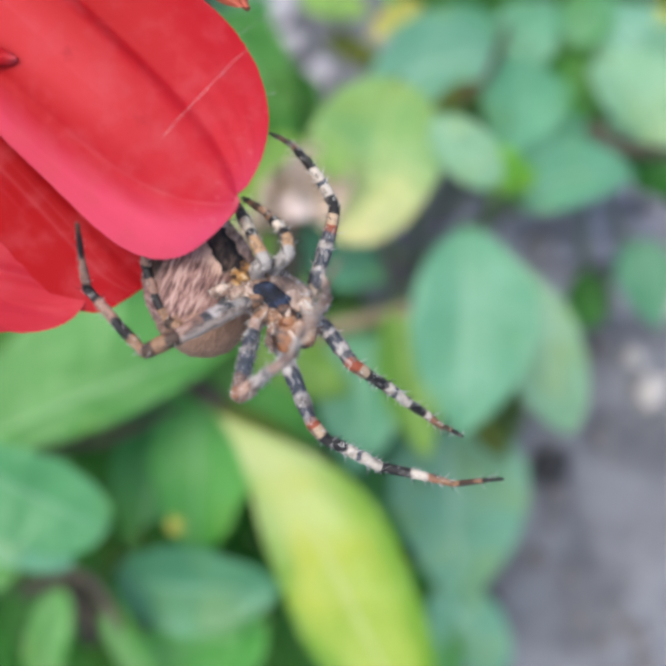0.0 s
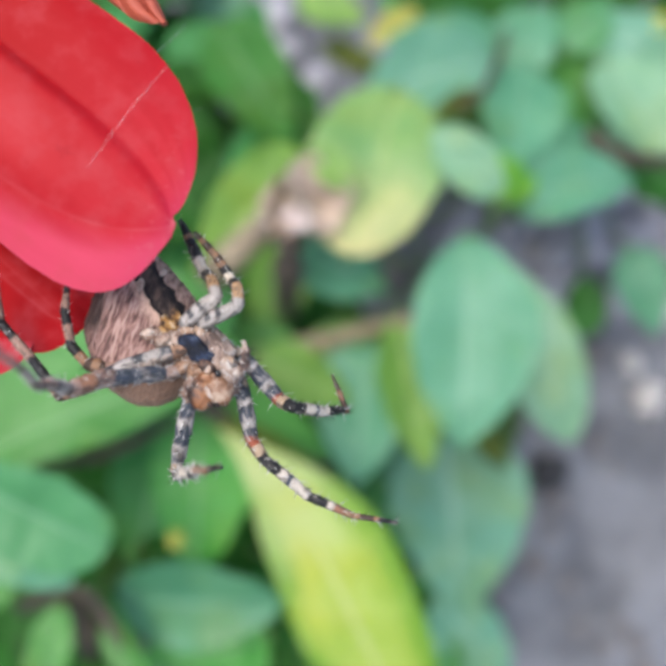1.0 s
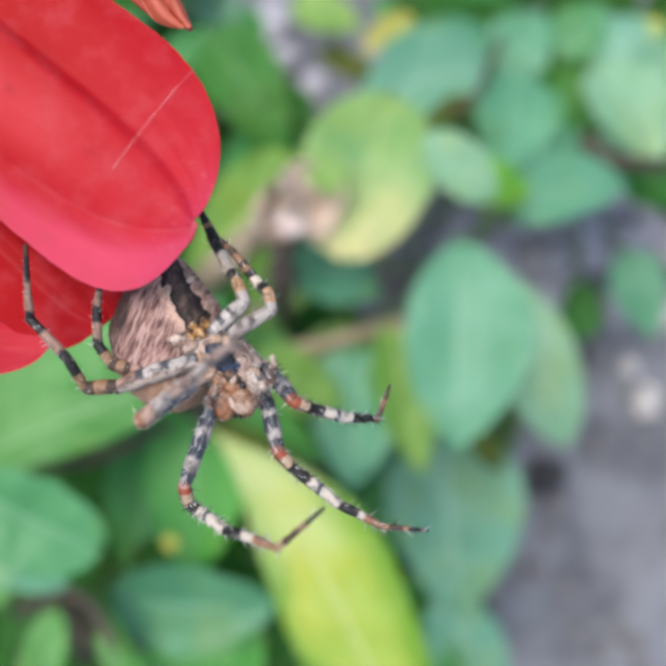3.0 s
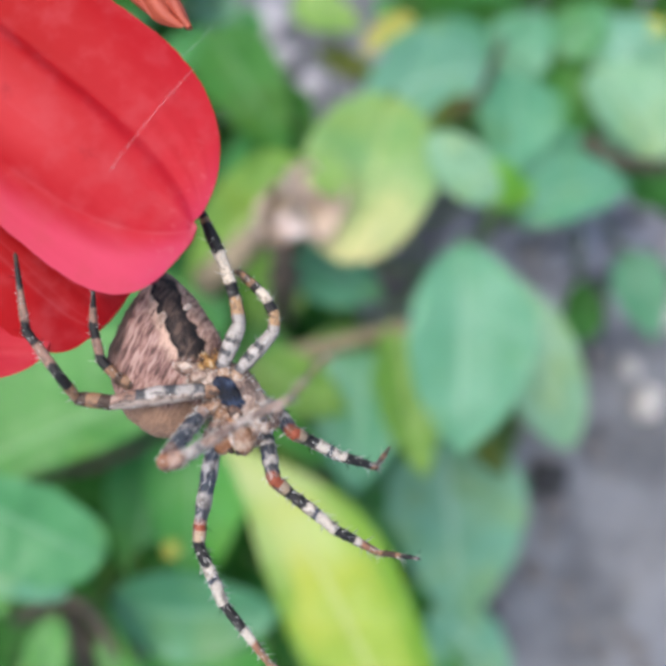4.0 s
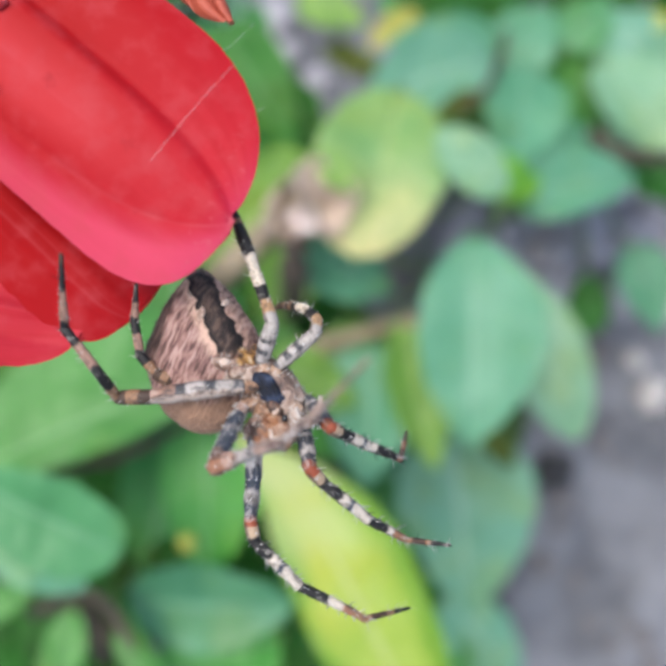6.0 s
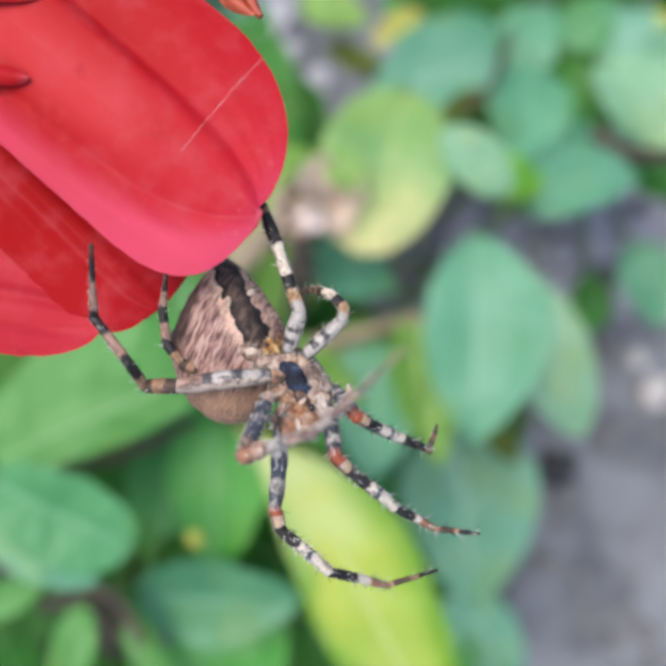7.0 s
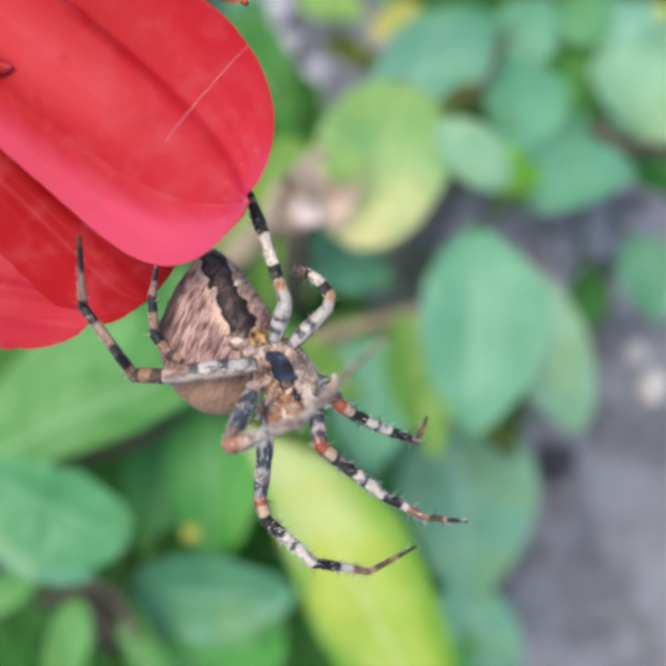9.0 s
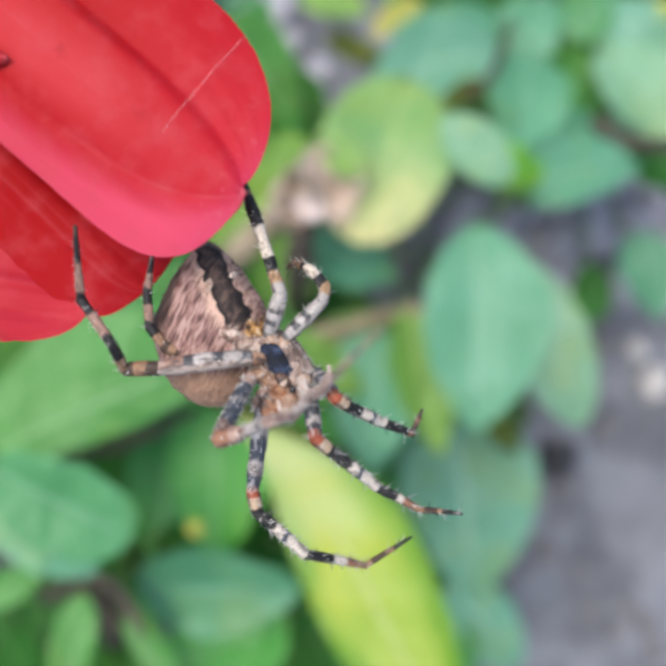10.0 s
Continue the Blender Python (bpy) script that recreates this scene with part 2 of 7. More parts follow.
PINK, BROWN, ORANGE = (0.36, 0.225, 0.17), (0.05, 0.028, 0.018), (0.27, 0.125, 0.07)
ROSY = (0.46, 0.37, 0.325)
ASH, MAUVE, MAUVE_PINK = (0.41, 0.365, 0.335), (0.17, 0.105, 0.085), (0.29, 0.165, 0.12)
IVORY, SPOT = (0.60, 0.51, 0.40), (0.05, 0.053, 0.06)
OCHRE_TAN, PALE_GREY = (0.36, 0.215, 0.11), (0.34, 0.305, 0.275)
SEGMENT = {
    "femur": leg_material("femur_bands", bands((0.10, CREAM), (0.34, SLATE), (0.44, ASH), (0.68, SLATE), (0.80, PALE_GREY), (0.94, SLATE), (1.0, RUST)), 0.5),
    "patella": leg_material("patella_bands", bands((0.26, RUST), (0.8, CREAM), (1.0, BLACK))),
    "tibia": leg_material("tibia_bands", bands((0.36, BLACK), (0.55, WHITE), (0.63, SLATE), (1.0, WHITE))),
    "metatarsus": leg_material("metatarsus_bands", bands((0.44, BLACK), (0.62, WHITE), (0.78, ORANGE), (1.0, TAN))),
    "tarsus": leg_material("tarsus_bands", bands((0.14, TAN), (0.5, BROWN), (0.66, TAN), (1.0, BLACK))),
    "side_patella": leg_material("side_patella_bands", bands((0.12, RUST), (0.65, CREAM), (1.0, BLACK))),
    "side_tibia": leg_material("side_tibia_bands", bands((0.30, BLACK), (0.66, WHITE), (0.80, SLATE), (1.0, WHITE))),
    "side_metatarsus": leg_material("side_metatarsus_bands", bands((0.14, WHITE), (0.88, BLACK), (1.0, ORANGE))),
    "side_tarsus": leg_material("side_tarsus_bands", bands((0.3, BROWN), (0.6, ORANGE), (1.0, BROWN))),
    "pale_femur": leg_material("pale_femur_bands", bands((0.08, SPOT), (0.26, ASH), (0.42, SPOT), (0.60, ASH), (0.72, SPOT), (1.0, PALE_GREY)), 0.35, (0.40, 0.355, 0.315), -1),
    "hind_femur": leg_material("hind_femur_bands", bands((0.08, SPOT), (0.26, PALE_GREY), (0.40, SPOT), (0.60, ASH), (0.74, SPOT), (1.0, MAUVE_PINK)), 0.3, (0.37, 0.29, 0.24), 1),
    "near_femur": leg_material("near_femur_bands", bands((0.14, PINK), (0.42, SLATE), (0.52, GREY), (0.82, SLATE), (1.0, MAUVE)), 0.4),
    "hind_patella": leg_material("hind_patella_bands", bands((0.3, BROWN), (0.7, TAN), (1.0, BROWN))),
    "hind_tibia": leg_material("hind_tibia_bands", bands((0.55, TAN), (1.0, BLACK))),
    "hind_metatarsus": leg_material("hind_metatarsus_bands", bands((0.16, BLACK), (0.66, MAUVE_PINK), (1.0, BLACK))),
    "hind_tarsus": leg_material("hind_tarsus_bands", bands((0.12, BLACK), (0.55, MAUVE_PINK), (0.9, BLACK), (1.0, BROWN))),
    "near_patella": leg_material("near_patella_bands", bands((0.6, ORANGE), (1.0, PINK))),
    "near_tibia": leg_material("near_tibia_bands", bands((0.10, ORANGE), (0.26, MAUVE), (0.46, ASH), (0.60, GREY), (0.8, PINK), (1.0, MAUVE)), 0.3),
    "near_metatarsus": leg_material("near_metatarsus_bands", bands((0.2, MAUVE), (0.5, ROSY), (0.7, MAUVE), (1.0, PINK)), 0.3),
    "near_tarsus": leg_material("near_tarsus_bands", bands((0.3, MAUVE), (0.5, PINK), (0.7, MAUVE), (1.0, TAN))),
    "grip_patella": leg_material("grip_patella_bands", bands((0.4, PALE_GREY), (1.0, OCHRE_TAN))),
    "grip_tibia": leg_material("grip_tibia_bands", bands((0.12, OCHRE_TAN), (0.55, BLACK), (1.0, IVORY))),
    "grip_metatarsus": leg_material("grip_metatarsus_bands", bands((0.45, IVORY), (1.0, BLACK))),
    "curl_tibia": leg_material("curl_tibia_bands", bands((0.2, OCHRE_TAN), (0.7, BLACK), (1.0, IVORY))),
    "curl_metatarsus": leg_material("curl_metatarsus_bands", bands((0.3, IVORY), (0.6, BLACK), (0.8, TAN), (1.0, BROWN))),
    "curl_tarsus": leg_material("curl_tarsus_bands", bands((0.3, TAN), (0.6, BROWN), (0.8, TAN), (1.0, BROWN))),
    "grip_tarsus": leg_material("grip_tarsus_bands", bands((0.3, BLACK), (0.5, TAN), (1.0, BLACK))),
}
COAT = {
    "side": ("femur", "side_patella", "side_tibia", "side_metatarsus", "side_tarsus"),
    "near": ("near_femur", "near_patella", "near_tibia", "near_metatarsus", "near_tarsus"),
    "front": ("femur", "patella", "tibia", "metatarsus", "tarsus"),
    "hind": ("hind_femur", "hind_patella", "hind_tibia", "hind_metatarsus", "hind_tarsus"),
    "curl": ("pale_femur", "grip_patella", "curl_tibia", "curl_metatarsus", "curl_tarsus"),
    "grip": ("pale_femur", "grip_patella", "grip_tibia", "grip_metatarsus", "grip_tarsus"),
}
CHAIN = ("femur", "patella", "tibia", "metatarsus", "tarsus")


def abdomen_material():
    """Pinkish brown with dark hatching; underneath a black-brown band between cream spots."""
    m, nodes, links, bsdf = material("abdomen_pattern")
    xyz = nodes.new("ShaderNodeSeparateXYZ")
    links.new(nodes.new("ShaderNodeTexCoord").outputs["Object"], xyz.inputs[0])
    x, y, z = xyz.outputs
    wob = maths(nodes, links, "MULTIPLY_ADD", noise_of(nodes, links, 800, 4), 0.0012, -0.0006)
    # distance from the band's middle line, which runs aslant over the underside
    u = maths(nodes, links, "SUBTRACT", x, maths(nodes, links, "MULTIPLY_ADD", y, -0.40, 0.00255))
    scallop = maths(nodes, links, "MULTIPLY", maths(nodes, links, "SINE", maths(nodes, links, "MULTIPLY", y, 4800.0)), 0.00013)
    au = maths(nodes, links, "ADD", maths(nodes, links, "ADD", maths(nodes, links, "ABSOLUTE", u), wob), scallop)
    under = ramp_of(nodes, links, z, 0.0, 0.0012)
    span = ramp_of(nodes, links, maths(nodes, links, "ADD", y, wob), -0.0006, 0.0001)
    turned = nodes.new("ShaderNodeMapping")
    turned.vector_type = "TEXTURE"
    turned.inputs["Rotation"].default_value = (0, 0, radians(-28))
    turned.inputs["Scale"].default_value = (1.0, 6.5, 2.0)
    links.new(nodes.new("ShaderNodeTexCoord").outputs["Object"], turned.inputs["Vector"])
    hatch = noise_of(nodes, links, 4000, 5, vector=turned.outputs[0])
    big = noise_of(nodes, links, 330, 3)
    fine = noise_of(nodes, links, 4800, 3)
    base = ramp(nodes, [(0.34, (0.07, 0.037, 0.031)), (0.44, (0.165, 0.088, 0.074)), (0.52, (0.30, 0.170, 0.142)), (0.62, (0.42, 0.28, 0.237))])
    links.new(hatch, base.inputs["Fac"])
    smooth_brown = mix(nodes, links, maths(nodes, links, "MULTIPLY_ADD", hatch, 0.7, maths(nodes, links, "MULTIPLY", fine, 0.3)), (0.06, 0.026, 0.014), (0.52, 0.31, 0.20))
    low = ramp_of(nodes, links, maths(nodes, links, "ADD", y, maths(nodes, links, "MULTIPLY", wob, 2.0)), -0.0030, -0.0042)
    colour = mix(nodes, links, low, base.outputs["Color"], smooth_brown)
    colour = mix(nodes, links, maths(nodes, links, "MULTIPLY", ramp_of(nodes, links, big, 0.5, 0.75), 0.5), colour, (0.07, 0.04, 0.032))
    rim = maths(nodes, links, "SUBTRACT", x, maths(nodes, links, "MULTIPLY", y, 0.25))
    flank = maths(nodes, links, "MULTIPLY", ramp_of(nodes, links, maths(nodes, links, "ADD", rim, wob), -0.0028, -0.0036), ramp_of(nodes, links, y, -0.0014, 0.0008))
    colour = mix(nodes, links, maths(nodes, links, "MULTIPLY", flank, 0.85), colour, (0.02, 0.014, 0.012))
    cream = maths(nodes, links, "MULTIPLY", maths(nodes, links, "MULTIPLY", ramp_of(nodes, links, au, 0.0022, 0.0013), under), span)
    cream = maths(nodes, links, "MULTIPLY", cream, ramp_of(nodes, links, hatch, 0.30, 0.46))
    cream = maths(nodes, links, "MULTIPLY", cream, maths(nodes, links, "MULTIPLY_ADD", ramp_of(nodes, links, u, 0.0, 0.0004), -0.6, 1.0))
    colour = mix(nodes, links, cream, colour, (0.56, 0.375, 0.285))
    band = maths(nodes, links, "MULTIPLY", maths(nodes, links, "MULTIPLY", ramp_of(nodes, links, au, 0.00114, 0.00100), under), span)
    core = maths(nodes, links, "MULTIPLY", ramp_of(nodes, links, au, 0.0010, 0.0003), ramp_of(nodes, links, big, 0.32, 0.5))
    inner = mix(nodes, links, core, (0.010, 0.008, 0.009), mix(nodes, links, ramp_of(nodes, links, hatch, 0.4, 0.6), (0.04, 0.029, 0.025), (0.11, 0.072, 0.056)))
    colour = mix(nodes, links, band, colour, inner)
    links.new(colour, bsdf.inputs["Base Color"])
    bsdf.inputs["Roughness"].default_value = 0.6
    bsdf.inputs["Specular IOR Level"].default_value = 0.25
    bsdf.inputs["Sheen Weight"].default_value = 0.05
    bsdf.inputs["Sheen Roughness"].default_value = 0.35
    bump(nodes, links, bsdf, maths(nodes, links, "ADD", hatch, maths(nodes, links, "MULTIPLY", fine, 0.5)), 0.7, 0.0004)
    return m


PETAL = petal_material()
ABDOMEN = abdomen_material()
CARAPACE = mottled("carapace_hairy", [(0.34, (0.045, 0.03, 0.025)), (0.45, (0.16, 0.10, 0.075)), (0.54, (0.32, 0.225, 0.175)), (0.66, (0.47, 0.37, 0.31))], 480)
# its palest blue specks are painted highlights; the true gloss is kept low
CARAPACE_DARK = mottled("breastplate_blue_black", [(0.38, (0.005, 0.006, 0.009)), (0.54, (0.011, 0.015, 0.029)), (0.64, (0.03, 0.044, 0.078)), (0.72, (0.10, 0.12, 0.15))], 800, 0.32, 0.5)
CARAPACE_DARK.node_tree.nodes["Principled BSDF"].inputs["Specular IOR Level"].default_value = 0.14
MOUTH = mottled("mouth_black_brown", [(0.38, (0.008, 0.006, 0.006)), (0.55, (0.035, 0.018, 0.012)), (0.66, (0.16, 0.08, 0.045))], 1100, 0.4, 0.4)
EYE = plain("eye_black", (0.004, 0.004, 0.004), (0.012, 0.012, 0.014), 500, 0.08)
HAIR = plain("pale_bristle", (0.45, 0.43, 0.39), (0.72, 0.70, 0.66), 500, 0.5)
SILK = plain("silk", (0.55, 0.5, 0.5), (0.8, 0.78, 0.78), 500, 0.35)
SILK.node_tree.nodes["Principled BSDF"].inputs["Alpha"].default_value = 0.3
CREAM_SPOT = mottled("cream_spot", [(0.34, (0.34, 0.22, 0.16)), (0.44, (0.54, 0.40, 0.31)), (0.60, (0.70, 0.57, 0.47))], 900)
OCHRE = mottled("ochre", [(0.38, (0.06, 0.03, 0.015)), (0.46, (0.27, 0.125, 0.035)), (0.55, (0.44, 0.24, 0.065)), (0.64, (0.54, 0.42, 0.28))], 1300)
JAW = mottled("jaw_brown", [(0.36, (0.03, 0.014, 0.008)), (0.46, (0.13, 0.055, 0.025)), (0.57, (0.24, 0.125, 0.07)), (0.68, (0.40, 0.29, 0.21))], 700, 0.38, 0.4)
AMBER = mottled("jaw_amber", [(0.36, (0.03, 0.012, 0.006)), (0.45, (0.14, 0.050, 0.018)), (0.56, (0.26, 0.105, 0.038)), (0.68, (0.38, 0.25, 0.16))], 700, 0.32, 0.35)
COXA = mottled("hip_beige", [(0.36, (0.06, 0.035, 0.024)), (0.44, (0.27, 0.14, 0.075)), (0.54, (0.40, 0.265, 0.18)), (0.66, (0.53, 0.43, 0.36))], 800, 0.5, 0.7)
PALP = mottled("feeler_pink_brown", [(0.34, (0.06, 0.035, 0.028)), (0.44, (0.21, 0.125, 0.09)), (0.54, (0.34, 0.235, 0.18)), (0.68, (0.48, 0.39, 0.33))], 600)
WITHERED = plain("withered_petal", (0.22, 0.035, 0.02), (0.50, 0.10, 0.05), 250, 0.6, 0.5, 0.0004)
STEM = plain("brown_stem", (0.13, 0.095, 0.055), (0.36, 0.285, 0.19), 120, 0.7, 0.5, 0.0006)
# for dark stems, and for strips that paint shadow lines under leaves
STEM_OR_SHADE = plain("dark_stem_or_shade", (0.03, 0.022, 0.014), (0.08, 0.06, 0.035), 120, 0.7, 0.5, 0.0006)
GREEN_STEM = plain("green_stem", (0.05, 0.12, 0.02), (0.16, 0.26, 0.06), 120, 0.6, 0.3, 0.0005)
SOIL = plain("grey_soil", (0.054, 0.056, 0.062), (0.21, 0.217, 0.234), 38, 0.9, 0.9, 0.004, 9)
STONE = plain("pale_stone", (0.36, 0.33, 0.30), (0.58, 0.55, 0.52), 90, 0.75, 0.4, 0.001)
GREY_STONE = plain("grey_stone", (0.25, 0.24, 0.26), (0.43, 0.41, 0.435), 80, 0.8, 0.4, 0.001)
CLOD = plain("soil_clod", (0.09, 0.085, 0.085), (0.23, 0.22, 0.225), 120, 0.9, 0.8, 0.002)
DARK_CLOD = plain("dark_soil", (0.018, 0.018, 0.02), (0.05, 0.05, 0.052), 120, 0.85, 0.8, 0.002)
BROWN_LEAF = plain("withered_leaf_brown", (0.22, 0.155, 0.105), (0.66, 0.53, 0.42), 140, 0.7, 0.5, 0.0006)
PALE_LEAF = plain("withered_leaf_whitish", (0.5, 0.40, 0.36), (0.82, 0.74, 0.70), 140, 0.7, 0.5, 0.0006)
TWIG = plain("grey_brown_twig", (0.035, 0.027, 0.021), (0.11, 0.083, 0.062), 120, 0.75, 0.5, 0.0006)
BLOOM = plain("yellow_bloom", (0.36, 0.36, 0.03), (0.52, 0.50, 0.10), 150, 0.6)


# ---- makers ----
def part(name, bm, mat, parent=None, label="", smooth=True):
    me = bpy.data.meshes.new(name)
    bm.to_mesh(me)
    bm.free()
    me.materials.append(mat)
    for p in me.polygons:
        p.use_smooth = smooth
    ob = new(name, me)
    if parent is not None:
        ob.parent = parent
    if label:
        ob["label"] = label
    return ob


def floats(ob, name, values):
    a = ob.data.attributes.new(name, "FLOAT", "POINT")
    a.data.foreach_set("value", [float(v) for v in values])


def sheet(name, rows, cols, place, mat, parent=None, label="", thick=0.0):
    """A grid of place(v, u), v along 0..1 and u across -1..1, that knows both."""
    bm = bmesh.new()
    grid = [[bm.verts.new(place(i / rows, 2 * j / cols - 1)) for j in range(cols + 1)] for i in range(rows + 1)]
    for i in range(rows):
        for j in range(cols):
            bm.faces.new((grid[i][j], grid[i][j + 1], grid[i + 1][j + 1], grid[i + 1][j]))
    for e in bm.edges:
        e.smooth = not e.is_boundary
    ob = part(name, bm, mat, parent, label)
    floats(ob, "along", [i / rows for i in range(rows + 1) for j in range(cols + 1)])
    floats(ob, "across", [2 * j / cols - 1 for i in range(rows + 1) for j in range(cols + 1)])
    if thick:
        mod = ob.modifiers.new("thickness", "SOLIDIFY")
        mod.thickness, mod.offset = thick, -1
    return ob


def tube(bm, points, radii, sides=10):
    """A closed round tube through points."""
    rings, up = [], Vector((0.13, 0.27, 0.95))
    for k, p in enumerate(points):
        p = Vector(p)
        way = (Vector(points[min(k + 1, len(points) - 1)]) - Vector(points[max(k - 1, 0)])).normalized()
        a = way.cross(up).normalized() if way.cross(up).length > 1e-3 else way.orthogonal().normalized()
        b = way.cross(a)
        rings.append([bm.verts.new(p + radii[k] * (math.cos(s) * a + math.sin(s) * b)) for s in (2 * math.pi * i / sides for i in range(sides))])
    for r, q in zip(rings, rings[1:]):
        for i in range(sides):
            bm.faces.new((r[i], r[(i + 1) % sides], q[(i + 1) % sides], q[i]))
    bm.faces.new(rings[0][::-1])
    bm.faces.new(rings[-1])


def blob(bm, centre, size, turn=None, rough=0.0, sub=3, seed=0.0):
    """An ellipsoid, roughened."""
    made = bmesh.ops.create_icosphere(bm, subdivisions=sub, radius=1.0)["verts"]
    m = Matrix.Translation(centre) @ (turn or Matrix()) @ Matrix.Diagonal((*size, 1))
    for v in made:
        v.co = v.co * (1 + rough * noise.noise(v.co * 1.7 + Vector((seed, seed * 2, 0))))
        v.co = m @ v.co
    return made


# ---- ground ----
def lie(x, y):
    """The height of the soil."""
    return noise.noise(Vector((x * 9, y * 9, 0))) * 0.012 + noise.noise(Vector((x * 28, y * 28, 3))) * 0.007 + noise.noise(Vector((x * 80, y * 80, 5))) * 0.003 - 0.010


def ground():
    n, size = 150, 1.6
    bm = bmesh.new()
    coords = [math.copysign(abs(k) ** 2.2, k) * size / 2 for k in (2 * i / n - 1 for i in range(n + 1))]
    grid = [[bm.verts.new((x + 0.1, y + 0.14, lie(x + 0.1, y + 0.14))) for x in coords] for y in coords]
    for i in range(n):
        for j in range(n):
            bm.faces.new((grid[i][j], grid[i][j + 1], grid[i + 1][j + 1], grid[i + 1][j]))
    # The bed goes on, flat, to the horizon.
    edge = [grid[0][j] for j in range(n + 1)] + [grid[i][n] for i in range(1, n + 1)] + [grid[n][j] for j in range(n - 1, -1, -1)] + [grid[i][0] for i in range(n - 1, 0, -1)]
    far = [bm.verts.new((v.co.x * 2500, v.co.y * 2500, -0.01)) for v in edge]
    for k in range(len(edge)):
        q = (k + 1) % len(edge)
        bm.faces.new((edge[k], far[k], far[q], edge[q]))
    bmesh.ops.recalc_face_normals(bm, faces=bm.faces)
    return tagged(part("ground", bm, SOIL), "grey crumbly garden soil under the plants", "ground", kind="structure")


ground()


# ---- plants ----
PLANTS = {}


def plant(key, base, label):
    ob = new("leafy_plant")
    ob.location = base
    PLANTS[key] = tagged(ob, label, "plant", "garden plants")


def leaf(key, kind, base, tip, width, roll, fold, bend=0.0, shape=(0.5, 0.95), side=0.0, drawn=0.0):
    """One leaf of a plant from its stalk to its tip, and its stalk down to the stem.
    shape: how it widens from the base and narrows to the tip; side: more blade on one side; drawn: a drawn-out tip."""
    home = PLANTS[key]
    base, tip = Vector(base), Vector(tip)
    way = tip - base
    length = way.length
    y = way.normalized()
    z = Vector((0, -0.25, 1.0))
    z = (z - z.dot(y) * y).normalized()
    z = Matrix.Rotation(radians(roll), 3, y) @ z
    x = y.cross(z)
    s = random.uniform(0, 50)
    rise, fall = shape
    peak = rise / (rise + fall)
    def place(v, u):
        prof = (v / peak) ** rise * ((1 - v) / (1 - peak)) ** fall if 0 < v < 1 else 0.0
        prof *= 1 - drawn * min(1, max(0, (v - 0.72) / 0.2))
        prof = max(prof, 0.012) * (1 + side * (1 if u > 0 else -1))
        w = width / 2 * prof * (1 + 0.09 * noise.noise(Vector((v * 7, s, 3 * (u > 0)))) + 0.02 * noise.noise(Vector((v * 26, s, 3 * (u > 0)))))
        lift = fold * width * (abs(u) ** 1.3) * prof - 0.22 * length * (v - 0.45) ** 2 + width * 0.05 * noise.noise(Vector((u * 1.6 + s, v * 4, s)))
        lift += width * 0.004 * math.sin(v * 40 - abs(u) * 6) * min(1, abs(u) * 3)
        p = base + y * (v * length) + x * (u * w + bend * length * math.sin(math.pi * v ** (2 if drawn else 1))) + z * lift
        return p - home.location
    sheet("leaf", 34, 10, place, LEAF[kind], home)
    bm = bmesh.new()
    root = home.location
    pts = []
    for k in range(8):
        v = k / 7
        q = base.lerp(root, v ** 1.5)
        pts.append(Vector((q.x, q.y, base.z + (root.z - 0.004 - base.z) * v)) - root)
    tube(bm, pts, [0.0008 + 0.0001 * k for k in range(8)], 7)
    part("stalk", bm, GREEN_STEM, home)


def stem(key, points, radius, mat, label):
    """A bare twig of a plant, or a dark strip laid in for a shadow."""
    home = PLANTS[key]
    bm = bmesh.new()
    n = len(points)
    tube(bm, [Vector(p) - home.location for p in points], [radius * (1 - 0.3 * k / n) * random.uniform(0.85, 1.15) for k in range(n)], 9)
    part("twig", bm, mat, home, label)


def blossom(key, at, size):
    """A small yellow bloom: petals round a knob."""
    home = PLANTS[key]
    for k in range(6):
        ang = k * math.pi / 3
        bm = bmesh.new()
        blob(bm, Vector(at) - home.location + Vector((math.cos(ang), math.sin(ang), 0.2)) * size * 0.45, (size * 0.5, size * 0.28, size * 0.12), Matrix.Rotation(ang, 4, "Z"), 0.1, 2, k)
        part("blossom_petal", bm, BLOOM, home, "small yellow petal")


def pebble(at, size, mat, label, category, seed):
    bm = bmesh.new()
    blob(bm, (0, 0, size * 0.35), (size, size * 0.8, size * 0.6), Matrix.Rotation(seed, 4, "Z"), 0.35, 3, seed)
    ob = part("pebble" if category == "pebble" else "soil_clod", bm, mat)
    ob.location = (at[0], at[1], lie(at[0], at[1]) - size * 0.12)
    tagged(ob, label, category, category + "s on the soil")


def dry_leaf(key, at, size, turn, mat, label):
    home = PLANTS[key]
    def place(v, u):
        w = size * 0.4 * math.sin(math.pi * min(max(v, 0.03), 0.97)) ** 0.6
        p = Vector((u * w, (v - 0.5) * size, size * (0.35 * u * u + 0.12 * math.sin(v * 9 + u * 4) + 0.10 * noise.noise(Vector((u * 3, v * 4, size * 90))))))
        return Vector(at) - home.location + turn.to_3x3() @ p
    sheet("withered_leaf", 14, 10, place, mat, home, label, 0.0003)


